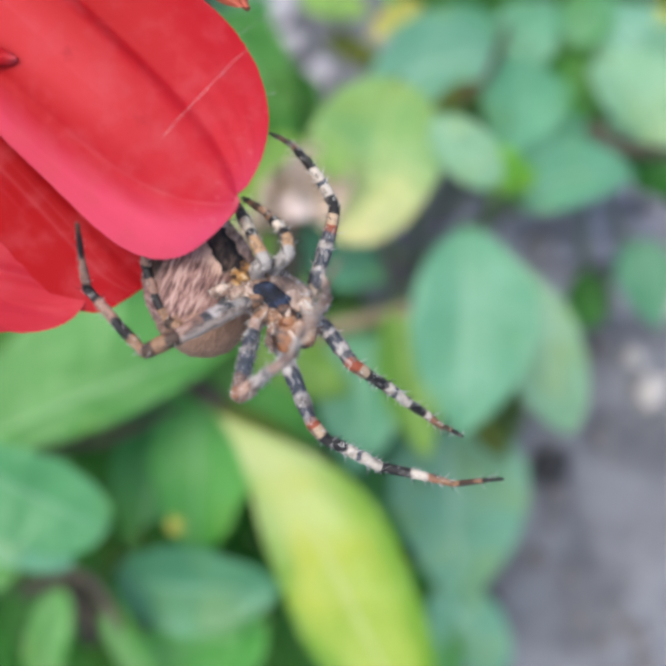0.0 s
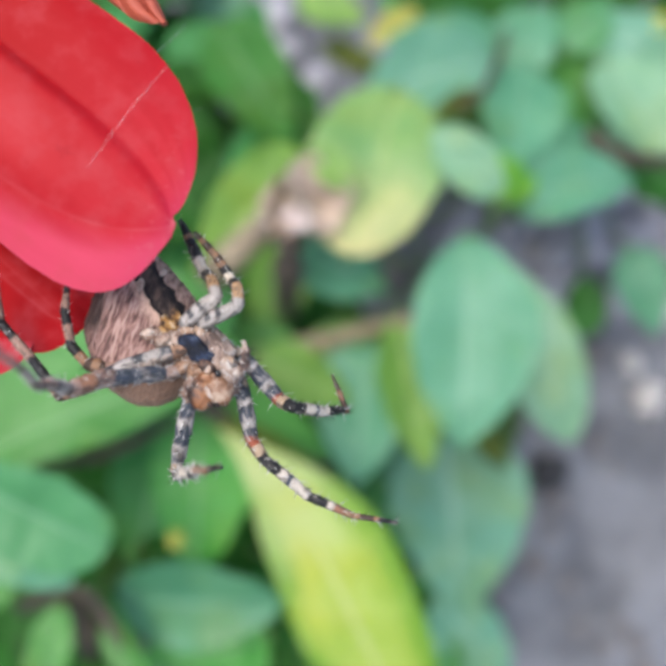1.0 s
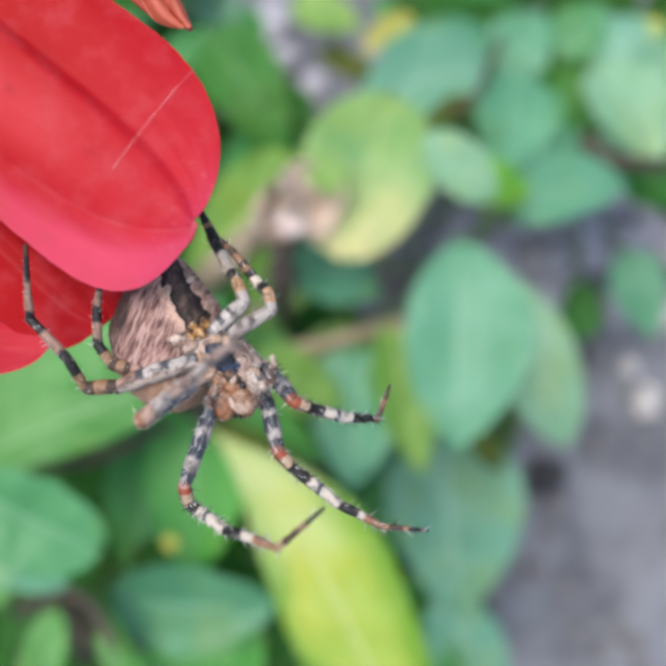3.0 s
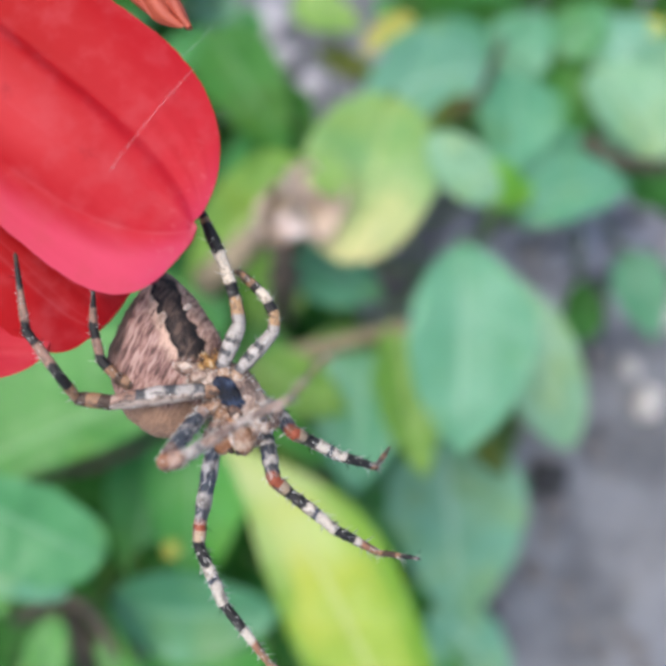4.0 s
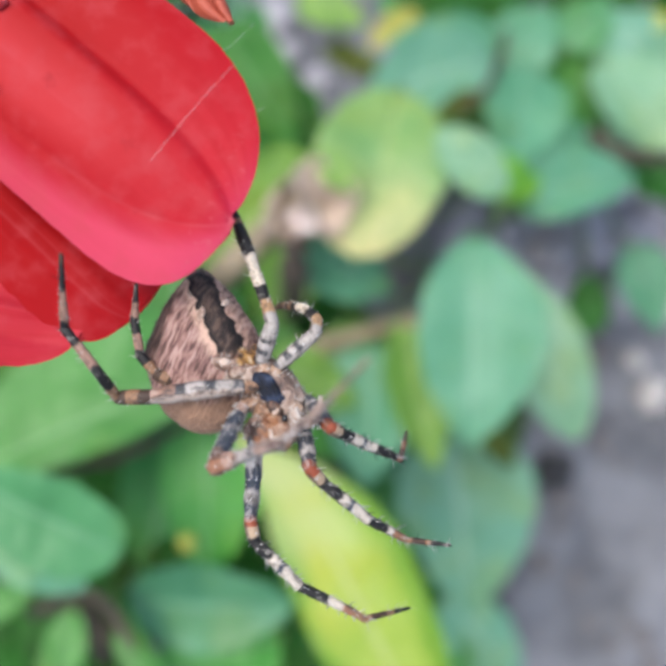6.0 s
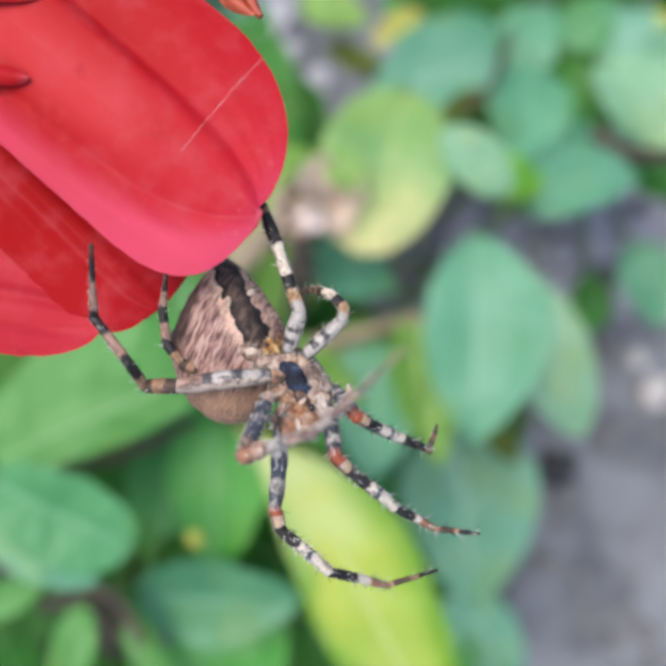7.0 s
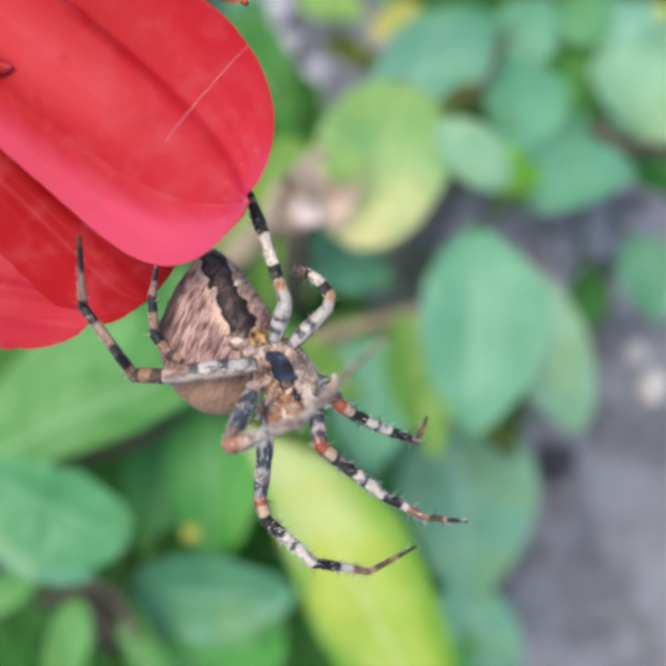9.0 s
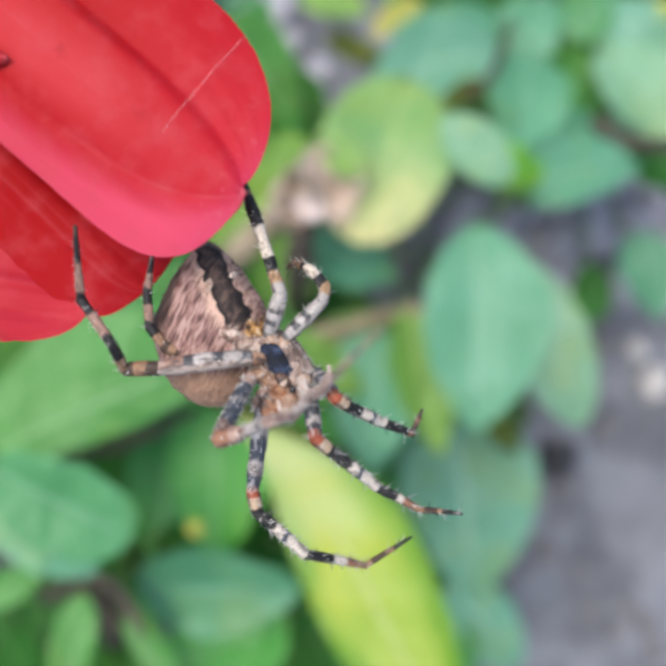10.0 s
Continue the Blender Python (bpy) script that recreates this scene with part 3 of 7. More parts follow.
plant("right", (0.09, 0.10, 0.0), "blue-green broad-leaved garden plant over grey soil")
plant("yellow", (0.05, 0.17, 0.0), "yellowing leaves with a brown withered stem")
plant("top", (0.13, 0.24, 0.0), "light green garden plant with pointed leaves")
plant("behind", (-0.04, 0.20, 0.0), "dark green leaves in the shade of a flower")
plant("left", (-0.08, 0.06, 0.0), "fresh green leaves on low stems")
plant("bottom", (0.05, 0.0, 0.0), "large pale yellow fading leaf on a stem")
leaf("right", "teal", (0.0393, 0.1076, 0.1768), (0.0376, 0.0491, 0.1683), 0.0344, 5, 0.1, 0, shape=(0.75, 0.85), side=-0.14)
leaf("right", "light", (0.0552, 0.1170, 0.1326), (0.0828, 0.0619, 0.1147), 0.0279, -8, 0.1, 0, shape=(0.7, 0.7))
leaf("right", "pale_teal", (0.0435, 0.0705, 0.0859), (0.0503, 0.0064, 0.0651), 0.0490, 8, 0.08, 0, shape=(0.45, 0.95), side=-0.12)
leaf("right", "pale_teal", (0.0417, 0.0146, 0.0625), (0.0686, -0.0150, 0.0529), 0.0257, -10, 0.08, 0, shape=(0.5, 0.7))
leaf("right", "teal", (0.0139, 0.0827, 0.1530), (0.0094, 0.0412, 0.1500), 0.0290, 10, 0.12, 0, shape=(0.5, 0.9))
leaf("right", "lime", (0.0217, 0.0889, 0.1634), (0.0307, 0.0454, 0.1535), 0.0181, -15, 0.12, 0.05, shape=(0.6, 0.8))
leaf("right", "lime", (0.0155, 0.0888, 0.1339), (-0.0114, 0.0824, 0.1319), 0.0188, 10, 0.1, 0)
leaf("right", "teal", (-0.0084, 0.1063, 0.1691), (0.0187, 0.0958, 0.1614), 0.0202, 0, 0.1, 0)
leaf("right", "lime", (-0.0144, 0.1348, 0.1068), (-0.0222, 0.0996, 0.0954), 0.0230, 0, 0.1, 0)
leaf("right", "lime", (-0.0189, 0.0745, 0.1650), (0.0087, 0.0635, 0.1551), 0.0180, 0, 0.1, 0)
leaf("right", "muted", (0.0360, 0.0770, 0.0565), (0.0261, 0.0451, 0.0461), 0.0418, 0, 0.1, 0)
leaf("yellow", "pale", (0.0189, 0.1402, 0.1979), (0.0053, 0.0948, 0.1916), 0.0349, 4, 0.08, -0.03, shape=(0.5, 0.5), side=0.05)
leaf("yellow", "lime", (-0.0042, 0.1189, 0.2021), (0.0071, 0.1079, 0.2011), 0.0087, 0, 0.06, 0, shape=(0.6, 0.6))
leaf("top", "vivid", (0.0562, 0.1217, 0.1678), (0.0464, 0.1335, 0.1779), 0.0113, 0, 0.1, 0, shape=(0.5, 0.9))
leaf("top", "vivid", (0.0545, 0.1253, 0.1647), (0.0616, 0.1298, 0.1683), 0.0088, 0, 0.1, 0, shape=(0.5, 0.9))
leaf("top", "vivid", (0.0500, 0.1253, 0.1647), (0.0403, 0.1292, 0.1681), 0.0075, 0, 0.1, 0, shape=(0.5, 0.9))
# the next two leaves colour in a shaded gap
leaf("top", "deep", (0.0855, 0.2085, 0.1202), (0.0946, 0.1706, 0.1132), 0.0204, 0, 0.1, 0, shape=(0.5, 0.9))
leaf("top", "dark", (0.0955, 0.1910, 0.1093), (0.1051, 0.1696, 0.1024), 0.0192, 0, 0.1, 0, shape=(0.5, 0.9))
leaf("top", "olive", (0.0472, 0.1609, 0.1626), (0.0302, 0.1483, 0.1691), 0.0081, 0, 0.1, 0, shape=(0.5, 0.9))
leaf("top", "pale_teal", (0.1296, 0.2326, 0.1071), (0.1033, 0.2109, 0.1105), 0.0247, 0, 0.1, 0)
leaf("yellow", "lime", (-0.0054, 0.1302, 0.1789), (-0.0380, 0.0970, 0.1681), 0.0247, -10, 0.12, 0)
leaf("yellow", "light", (0.0459, 0.1110, 0.1937), (0.0275, 0.1249, 0.2024), 0.0141, -10, 0.1, 0, shape=(0.6, 0.6))
leaf("top", "teal", (0.0559, 0.1275, 0.1570), (0.0985, 0.1390, 0.1503), 0.0222, 6, 0.1, -0.05, shape=(0.5, 0.9), side=-0.1)
leaf("top", "muted", (0.0552, 0.1364, 0.1652), (0.0623, 0.1736, 0.1615), 0.0262, 5, 0.12, 0, shape=(0.6, 0.6))
leaf("top", "muted", (0.0615, 0.1462, 0.1421), (0.0901, 0.1614, 0.1418), 0.0197, 5, 0.12, 0)
leaf("top", "sage", (0.0661, 0.1589, 0.1336), (0.0834, 0.1849, 0.1336), 0.0176, 5, 0.12, 0)
leaf("top", "pale_teal", (0.0568, 0.1866, 0.1447), (0.0092, 0.1650, 0.1482), 0.0312, -5, 0.1, 0.05, shape=(0.6, 0.9))
leaf("top", "teal", (0.0582, 0.1983, 0.1380), (0.0192, 0.1959, 0.1425), 0.0192, -5, 0.1, 0)
leaf("top", "light", (0.0951, 0.1929, 0.1362), (0.1161, 0.1558, 0.1347), 0.0300, -10, 0.12, 0, shape=(0.5, 0.8))
leaf("top", "pale_teal", (0.0959, 0.2165, 0.1281), (0.1312, 0.1826, 0.1224), 0.0262, 10, 0.12, 0, shape=(0.6, 0.8))
leaf("top", "sage", (0.0850, 0.2061, 0.1247), (0.1021, 0.2239, 0.1305), 0.0202, 0, 0.1, 0, shape=(0.5, 0.9))
leaf("top", "muted", (0.0630, 0.1965, 0.1269), (0.0791, 0.2176, 0.1337), 0.0245, 0, 0.1, 0)
leaf("top", "mid", (0.0563, 0.2169, 0.1125), (0.0644, 0.2415, 0.1205), 0.0276, 0, 0.1, 0)
leaf("top", "mid", (0.0811, 0.2077, 0.1147), (0.0912, 0.2355, 0.1185), 0.0242, 0, 0.1, 0)
leaf("top", "light", (0.0967, 0.1725, 0.1191), (0.1159, 0.1659, 0.1169), 0.0138, 0, 0.1, 0)
leaf("top", "dark", (0.0887, 0.2293, 0.0955), (0.0990, 0.1885, 0.0822), 0.0344, 0, 0.1, 0)
leaf("top", "deep", (0.1171, 0.1777, 0.0976), (0.1399, 0.1622, 0.0926), 0.0278, 0, 0.1, 0)
leaf("top", "muted", (0.1255, 0.1558, 0.0611), (0.1369, 0.1206, 0.0496), 0.0229, 10, 0.1, 0)
leaf("top", "deep", (0.1101, 0.1497, 0.0433), (0.1112, 0.1245, 0.0351), 0.0183, 0, 0.1, 0, shape=(0.6, 0.6))
leaf("top", "dark", (0.0460, 0.2311, 0.1066), (0.0260, 0.2454, 0.1112), 0.0251, 0, 0.1, 0)
leaf("top", "lime", (-0.0140, 0.2405, 0.1096), (0.0141, 0.2301, 0.1063), 0.0184, 0, 0.1, 0)
leaf("top", "dark", (0.0347, 0.2456, 0.0902), (0.0592, 0.2390, 0.0881), 0.0212, 0, 0.1, 0)
leaf("top", "olive", (-0.0041, 0.2300, 0.0904), (0.0203, 0.2208, 0.0875), 0.0108, 0, 0.1, 0, shape=(0.6, 0.8))
leaf("top", "gold", (0.0323, 0.2253, 0.1204), (0.0140, 0.2095, 0.1206), 0.0105, 0, 0.1, 0, shape=(0.6, 0.7))
leaf("behind", "deep", (-0.0367, 0.1913, 0.1567), (-0.0116, 0.1515, 0.1438), 0.0265, 5, 0.1, 0)
leaf("behind", "dark", (-0.0207, 0.1826, 0.1434), (-0.0048, 0.1559, 0.1347), 0.0187, 0, 0.1, 0, shape=(0.6, 0.7))
leaf("behind", "mid", (-0.0080, 0.1673, 0.1279), (-0.0351, 0.1429, 0.1305), 0.0292, -5, 0.1, 0)
leaf("behind", "teal", (-0.0130, 0.1462, 0.1421), (-0.0270, 0.1383, 0.1395), 0.0125, -5, 0.1, 0)
leaf("behind", "mid", (-0.0558, 0.1942, 0.1156), (-0.0313, 0.2153, 0.1224), 0.0300, 10, 0.1, 0)
leaf("behind", "dark", (-0.0742, 0.1727, 0.1191), (-0.0406, 0.1348, 0.1068), 0.0506, 0, 0.1, 0)
leaf("behind", "deep", (-0.0044, 0.1525, 0.0600), (-0.0326, 0.1164, 0.0483), 0.0423, 0, 0.1, 0)
leaf("behind", "pale_teal", (-0.0375, 0.2421, 0.1101), (-0.0593, 0.2263, 0.1050), 0.0251, 0, 0.1, 0)
leaf("left", "bright", (-0.0770, 0.0355, 0.2112), (-0.0181, 0.0640, 0.2079), 0.0279, -6, 0.08, 0, shape=(0.55, 0.7), side=-0.42)
leaf("left", "deep", (-0.0986, 0.0521, 0.1903), (-0.0450, 0.0725, 0.1812), 0.0389, -8, 0.1, 0)
leaf("left", "sage", (-0.0673, 0.0284, 0.2352), (-0.0403, 0.0159, 0.2259), 0.0188, 8, 0.12, 0, shape=(0.5, 0.42))
leaf("left", "teal", (-0.0744, 0.0247, 0.2182), (-0.0507, 0.0098, 0.2113), 0.0133, 8, 0.12, 0, shape=(0.55, 0.7))
leaf("left", "mid", (-0.0443, 0.0635, 0.1551), (-0.0511, 0.0151, 0.1468), 0.0228, 5, 0.12, 0, shape=(0.6, 0.9))
leaf("left", "grass", (-0.0311, 0.0608, 0.1816), (-0.0314, 0.0142, 0.1707), 0.0261, 5, 0.12, 0, shape=(0.55, 0.8), side=-0.15)
leaf("left", "dark", (-0.0289, 0.0534, 0.1698), (-0.0196, 0.0150, 0.1573), 0.0114, 5, 0.12, 0, shape=(0.5, 0.9))
leaf("left", "muted", (-0.0528, 0.0092, 0.1659), (-0.0094, 0.0075, 0.1759), 0.0224, 10, 0.12, 0, shape=(0.6, 0.7))
leaf("left", "dark", (-0.0515, 0.0218, 0.1490), (-0.0170, 0.0174, 0.1475), 0.0154, 5, 0.12, 0)
leaf("left", "bright", (-0.0601, 0.0070, 0.1862), (-0.0634, -0.0217, 0.1843), 0.0103, 0, 0.12, 0, shape=(0.5, 0.8))
leaf("left", "bright", (-0.0537, 0.0105, 0.1779), (-0.0335, -0.0197, 0.1765), 0.0082, 5, 0.12, 0.04, shape=(0.5, 0.8))
leaf("left", "grass", (-0.0127, 0.0004, 0.1578), (-0.0485, -0.0108, 0.1647), 0.0235, 0, 0.1, 0, shape=(0.5, 0.9))
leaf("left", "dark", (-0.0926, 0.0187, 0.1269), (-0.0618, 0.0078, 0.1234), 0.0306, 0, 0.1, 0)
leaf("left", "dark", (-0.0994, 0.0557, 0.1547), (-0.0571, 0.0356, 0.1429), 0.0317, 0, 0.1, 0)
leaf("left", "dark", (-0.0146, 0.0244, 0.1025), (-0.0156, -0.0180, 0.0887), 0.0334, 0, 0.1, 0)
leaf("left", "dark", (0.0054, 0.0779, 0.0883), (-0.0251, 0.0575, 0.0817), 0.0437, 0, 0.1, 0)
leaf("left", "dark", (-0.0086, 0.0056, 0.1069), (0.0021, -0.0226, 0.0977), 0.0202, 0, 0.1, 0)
leaf("left", "bright", (-0.0313, 0.0960, 0.1258), (-0.0118, 0.0628, 0.1150), 0.0336, 0, 0.1, 0)
leaf("left", "mid", (-0.0461, 0.1068, 0.1503), (-0.0474, 0.0722, 0.1390), 0.0390, 0, 0.1, 0)
leaf("left", "mid", (-0.0907, 0.0959, 0.1572), (-0.1058, 0.0577, 0.1448), 0.0414, 0, 0.1, 0)
leaf("left", "bright", (-0.0793, 0.0048, 0.2013), (-0.0643, 0.0121, 0.1994), 0.0084, 0, 0.1, 0)
leaf("left", "dark", (-0.0870, 0.0082, 0.1792), (-0.0719, -0.0171, 0.1731), 0.0154, 0, 0.1, 0)
leaf("bottom", "yellow", (0.0310, -0.0332, 0.1837), (-0.0250, 0.0465, 0.1990), 0.0290, -4, 0.08, 0.056, shape=(1, 1), side=0.1, drawn=0.3)
leaf("left", "bright", (-0.0348, 0.0583, 0.1892), (0.0023, 0.0419, 0.1734), 0.0162, 0, 0.08, 0, shape=(0.5, 0.7), side=-0.3)
# an added dark leaf that deepens the shadow gap beside the yellow one
leaf("left", "olive", (-0.0246, 0.0495, 0.1932), (0.0022, 0.0373, 0.1834), 0.0069, 0, 0.06, 0, shape=(0.5, 0.8))
leaf("right", "olive", (0.0489, 0.0661, 0.1160), (0.0620, 0.0541, 0.1069), 0.0081, 0, 0.1, 0, shape=(0.5, 0.8))
# Filler down to the soil, mostly dark leaves in place of deep shade.
leaf("behind", "mid", (-0.1502, 0.2291, 0.0933), (-0.1304, 0.2572, 0.1222), 0.0265, 17.7, 0.1, 0.015)
leaf("behind", "mid", (-0.1185, 0.2357, 0.1058), (-0.1489, 0.2229, 0.1121), 0.0286, -3.67, 0.1, -0.032)
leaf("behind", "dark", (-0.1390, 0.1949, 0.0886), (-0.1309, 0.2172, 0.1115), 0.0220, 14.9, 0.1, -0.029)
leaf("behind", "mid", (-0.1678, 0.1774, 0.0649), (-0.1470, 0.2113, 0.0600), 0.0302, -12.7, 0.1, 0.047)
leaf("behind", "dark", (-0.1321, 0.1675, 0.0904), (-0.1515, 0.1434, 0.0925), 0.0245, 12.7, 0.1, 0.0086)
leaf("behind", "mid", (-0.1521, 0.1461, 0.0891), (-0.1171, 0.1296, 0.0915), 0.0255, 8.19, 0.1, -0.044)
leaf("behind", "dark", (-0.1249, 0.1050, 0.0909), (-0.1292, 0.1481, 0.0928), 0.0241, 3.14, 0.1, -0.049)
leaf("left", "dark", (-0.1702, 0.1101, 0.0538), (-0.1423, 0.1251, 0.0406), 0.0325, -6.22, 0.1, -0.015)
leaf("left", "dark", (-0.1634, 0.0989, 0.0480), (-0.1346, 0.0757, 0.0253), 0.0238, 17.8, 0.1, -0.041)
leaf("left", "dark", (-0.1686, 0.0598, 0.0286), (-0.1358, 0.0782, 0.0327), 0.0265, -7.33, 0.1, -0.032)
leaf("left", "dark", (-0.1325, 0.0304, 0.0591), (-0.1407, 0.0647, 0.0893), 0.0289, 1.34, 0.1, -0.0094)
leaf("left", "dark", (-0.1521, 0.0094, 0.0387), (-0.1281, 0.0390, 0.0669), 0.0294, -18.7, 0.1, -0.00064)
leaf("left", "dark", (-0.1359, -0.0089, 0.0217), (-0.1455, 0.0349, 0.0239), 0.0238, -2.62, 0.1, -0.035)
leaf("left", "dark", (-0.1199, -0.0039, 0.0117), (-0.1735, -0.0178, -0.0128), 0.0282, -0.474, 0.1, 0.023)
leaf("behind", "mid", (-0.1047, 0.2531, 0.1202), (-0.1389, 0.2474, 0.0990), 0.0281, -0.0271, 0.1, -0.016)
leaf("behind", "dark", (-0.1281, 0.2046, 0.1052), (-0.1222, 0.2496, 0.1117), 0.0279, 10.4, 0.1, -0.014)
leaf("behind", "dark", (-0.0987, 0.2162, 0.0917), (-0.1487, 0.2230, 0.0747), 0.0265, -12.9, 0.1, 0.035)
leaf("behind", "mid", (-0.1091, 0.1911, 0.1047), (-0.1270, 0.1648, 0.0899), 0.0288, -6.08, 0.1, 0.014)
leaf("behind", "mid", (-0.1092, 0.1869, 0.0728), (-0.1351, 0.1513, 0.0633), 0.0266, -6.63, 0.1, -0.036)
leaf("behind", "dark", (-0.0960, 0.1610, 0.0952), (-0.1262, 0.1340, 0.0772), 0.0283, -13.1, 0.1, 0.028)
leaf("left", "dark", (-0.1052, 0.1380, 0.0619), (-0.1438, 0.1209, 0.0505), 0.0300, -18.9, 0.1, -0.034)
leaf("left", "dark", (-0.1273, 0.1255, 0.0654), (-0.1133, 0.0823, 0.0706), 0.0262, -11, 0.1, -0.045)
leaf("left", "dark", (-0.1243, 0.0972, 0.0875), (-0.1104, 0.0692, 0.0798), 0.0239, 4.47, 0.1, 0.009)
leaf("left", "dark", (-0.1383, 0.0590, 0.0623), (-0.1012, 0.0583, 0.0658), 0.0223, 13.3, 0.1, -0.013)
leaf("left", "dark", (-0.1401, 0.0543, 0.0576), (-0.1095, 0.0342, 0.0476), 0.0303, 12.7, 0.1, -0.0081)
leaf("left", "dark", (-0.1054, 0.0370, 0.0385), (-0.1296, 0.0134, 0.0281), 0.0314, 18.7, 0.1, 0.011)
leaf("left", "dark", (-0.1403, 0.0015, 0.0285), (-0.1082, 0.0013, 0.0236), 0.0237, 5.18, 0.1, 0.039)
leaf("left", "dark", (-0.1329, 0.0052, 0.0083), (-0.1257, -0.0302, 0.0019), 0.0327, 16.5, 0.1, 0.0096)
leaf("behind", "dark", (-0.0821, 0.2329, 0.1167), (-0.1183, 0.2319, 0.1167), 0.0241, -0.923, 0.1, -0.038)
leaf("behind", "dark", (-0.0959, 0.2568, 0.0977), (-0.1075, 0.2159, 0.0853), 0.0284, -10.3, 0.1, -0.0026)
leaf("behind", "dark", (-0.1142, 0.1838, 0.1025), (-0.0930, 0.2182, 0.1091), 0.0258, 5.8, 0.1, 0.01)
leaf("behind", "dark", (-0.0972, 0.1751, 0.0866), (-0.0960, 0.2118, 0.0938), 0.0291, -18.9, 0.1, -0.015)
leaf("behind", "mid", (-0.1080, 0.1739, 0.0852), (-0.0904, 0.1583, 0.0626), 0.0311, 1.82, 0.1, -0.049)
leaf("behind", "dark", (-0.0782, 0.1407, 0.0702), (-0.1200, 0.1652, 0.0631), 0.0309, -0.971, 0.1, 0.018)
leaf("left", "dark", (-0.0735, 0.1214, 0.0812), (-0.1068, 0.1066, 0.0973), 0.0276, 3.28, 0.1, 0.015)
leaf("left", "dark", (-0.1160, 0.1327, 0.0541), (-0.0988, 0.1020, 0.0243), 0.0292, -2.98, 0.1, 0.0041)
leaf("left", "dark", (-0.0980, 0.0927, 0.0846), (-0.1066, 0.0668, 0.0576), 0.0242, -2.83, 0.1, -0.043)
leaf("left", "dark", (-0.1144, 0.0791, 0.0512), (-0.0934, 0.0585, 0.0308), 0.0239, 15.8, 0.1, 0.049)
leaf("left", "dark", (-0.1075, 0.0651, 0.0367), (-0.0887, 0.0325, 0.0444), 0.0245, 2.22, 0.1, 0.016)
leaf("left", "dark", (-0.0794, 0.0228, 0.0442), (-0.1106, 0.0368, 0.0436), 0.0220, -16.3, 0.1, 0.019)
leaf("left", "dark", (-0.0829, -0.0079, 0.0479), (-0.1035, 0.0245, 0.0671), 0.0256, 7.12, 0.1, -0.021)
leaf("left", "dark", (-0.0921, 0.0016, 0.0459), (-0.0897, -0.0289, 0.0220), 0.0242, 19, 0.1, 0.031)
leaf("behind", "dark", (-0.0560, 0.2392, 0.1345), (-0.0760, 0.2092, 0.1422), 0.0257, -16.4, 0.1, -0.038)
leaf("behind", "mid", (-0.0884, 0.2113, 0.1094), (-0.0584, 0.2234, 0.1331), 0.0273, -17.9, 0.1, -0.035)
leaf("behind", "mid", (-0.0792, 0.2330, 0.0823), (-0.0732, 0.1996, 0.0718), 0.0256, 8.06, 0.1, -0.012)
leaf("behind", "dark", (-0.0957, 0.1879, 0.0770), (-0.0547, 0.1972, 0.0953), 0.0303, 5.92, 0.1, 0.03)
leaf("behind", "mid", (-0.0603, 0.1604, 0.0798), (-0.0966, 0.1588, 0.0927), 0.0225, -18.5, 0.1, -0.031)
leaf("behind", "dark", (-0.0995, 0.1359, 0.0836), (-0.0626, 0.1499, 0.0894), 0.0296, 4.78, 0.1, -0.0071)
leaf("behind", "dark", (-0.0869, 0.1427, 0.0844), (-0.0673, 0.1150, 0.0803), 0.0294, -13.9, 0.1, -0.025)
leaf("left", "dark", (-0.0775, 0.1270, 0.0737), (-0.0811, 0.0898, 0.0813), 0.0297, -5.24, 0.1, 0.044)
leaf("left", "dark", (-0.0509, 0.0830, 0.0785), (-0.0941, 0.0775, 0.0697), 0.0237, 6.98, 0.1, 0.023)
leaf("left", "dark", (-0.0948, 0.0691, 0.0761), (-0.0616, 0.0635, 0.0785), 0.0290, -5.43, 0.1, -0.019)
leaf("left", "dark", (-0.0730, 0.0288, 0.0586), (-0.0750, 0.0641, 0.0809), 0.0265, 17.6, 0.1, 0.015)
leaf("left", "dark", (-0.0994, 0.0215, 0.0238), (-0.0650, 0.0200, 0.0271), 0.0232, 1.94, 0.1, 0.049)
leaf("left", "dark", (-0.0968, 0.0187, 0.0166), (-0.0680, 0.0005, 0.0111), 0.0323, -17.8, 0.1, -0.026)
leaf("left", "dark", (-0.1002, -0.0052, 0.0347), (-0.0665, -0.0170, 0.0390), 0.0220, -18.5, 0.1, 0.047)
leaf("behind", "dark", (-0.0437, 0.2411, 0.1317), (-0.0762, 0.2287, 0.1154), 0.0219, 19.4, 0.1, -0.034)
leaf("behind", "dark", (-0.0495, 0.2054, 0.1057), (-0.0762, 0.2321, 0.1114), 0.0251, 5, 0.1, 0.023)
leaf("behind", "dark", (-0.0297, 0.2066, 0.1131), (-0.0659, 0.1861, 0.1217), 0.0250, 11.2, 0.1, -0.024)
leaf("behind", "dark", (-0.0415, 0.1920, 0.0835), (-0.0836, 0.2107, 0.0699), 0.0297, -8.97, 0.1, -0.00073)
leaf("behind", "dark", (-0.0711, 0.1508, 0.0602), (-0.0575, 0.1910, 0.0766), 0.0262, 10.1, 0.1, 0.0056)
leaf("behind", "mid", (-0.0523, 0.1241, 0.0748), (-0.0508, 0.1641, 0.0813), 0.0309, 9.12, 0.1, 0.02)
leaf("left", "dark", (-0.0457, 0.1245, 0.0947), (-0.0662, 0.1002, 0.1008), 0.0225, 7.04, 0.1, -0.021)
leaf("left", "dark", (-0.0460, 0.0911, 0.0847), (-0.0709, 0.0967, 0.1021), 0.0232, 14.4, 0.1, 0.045)
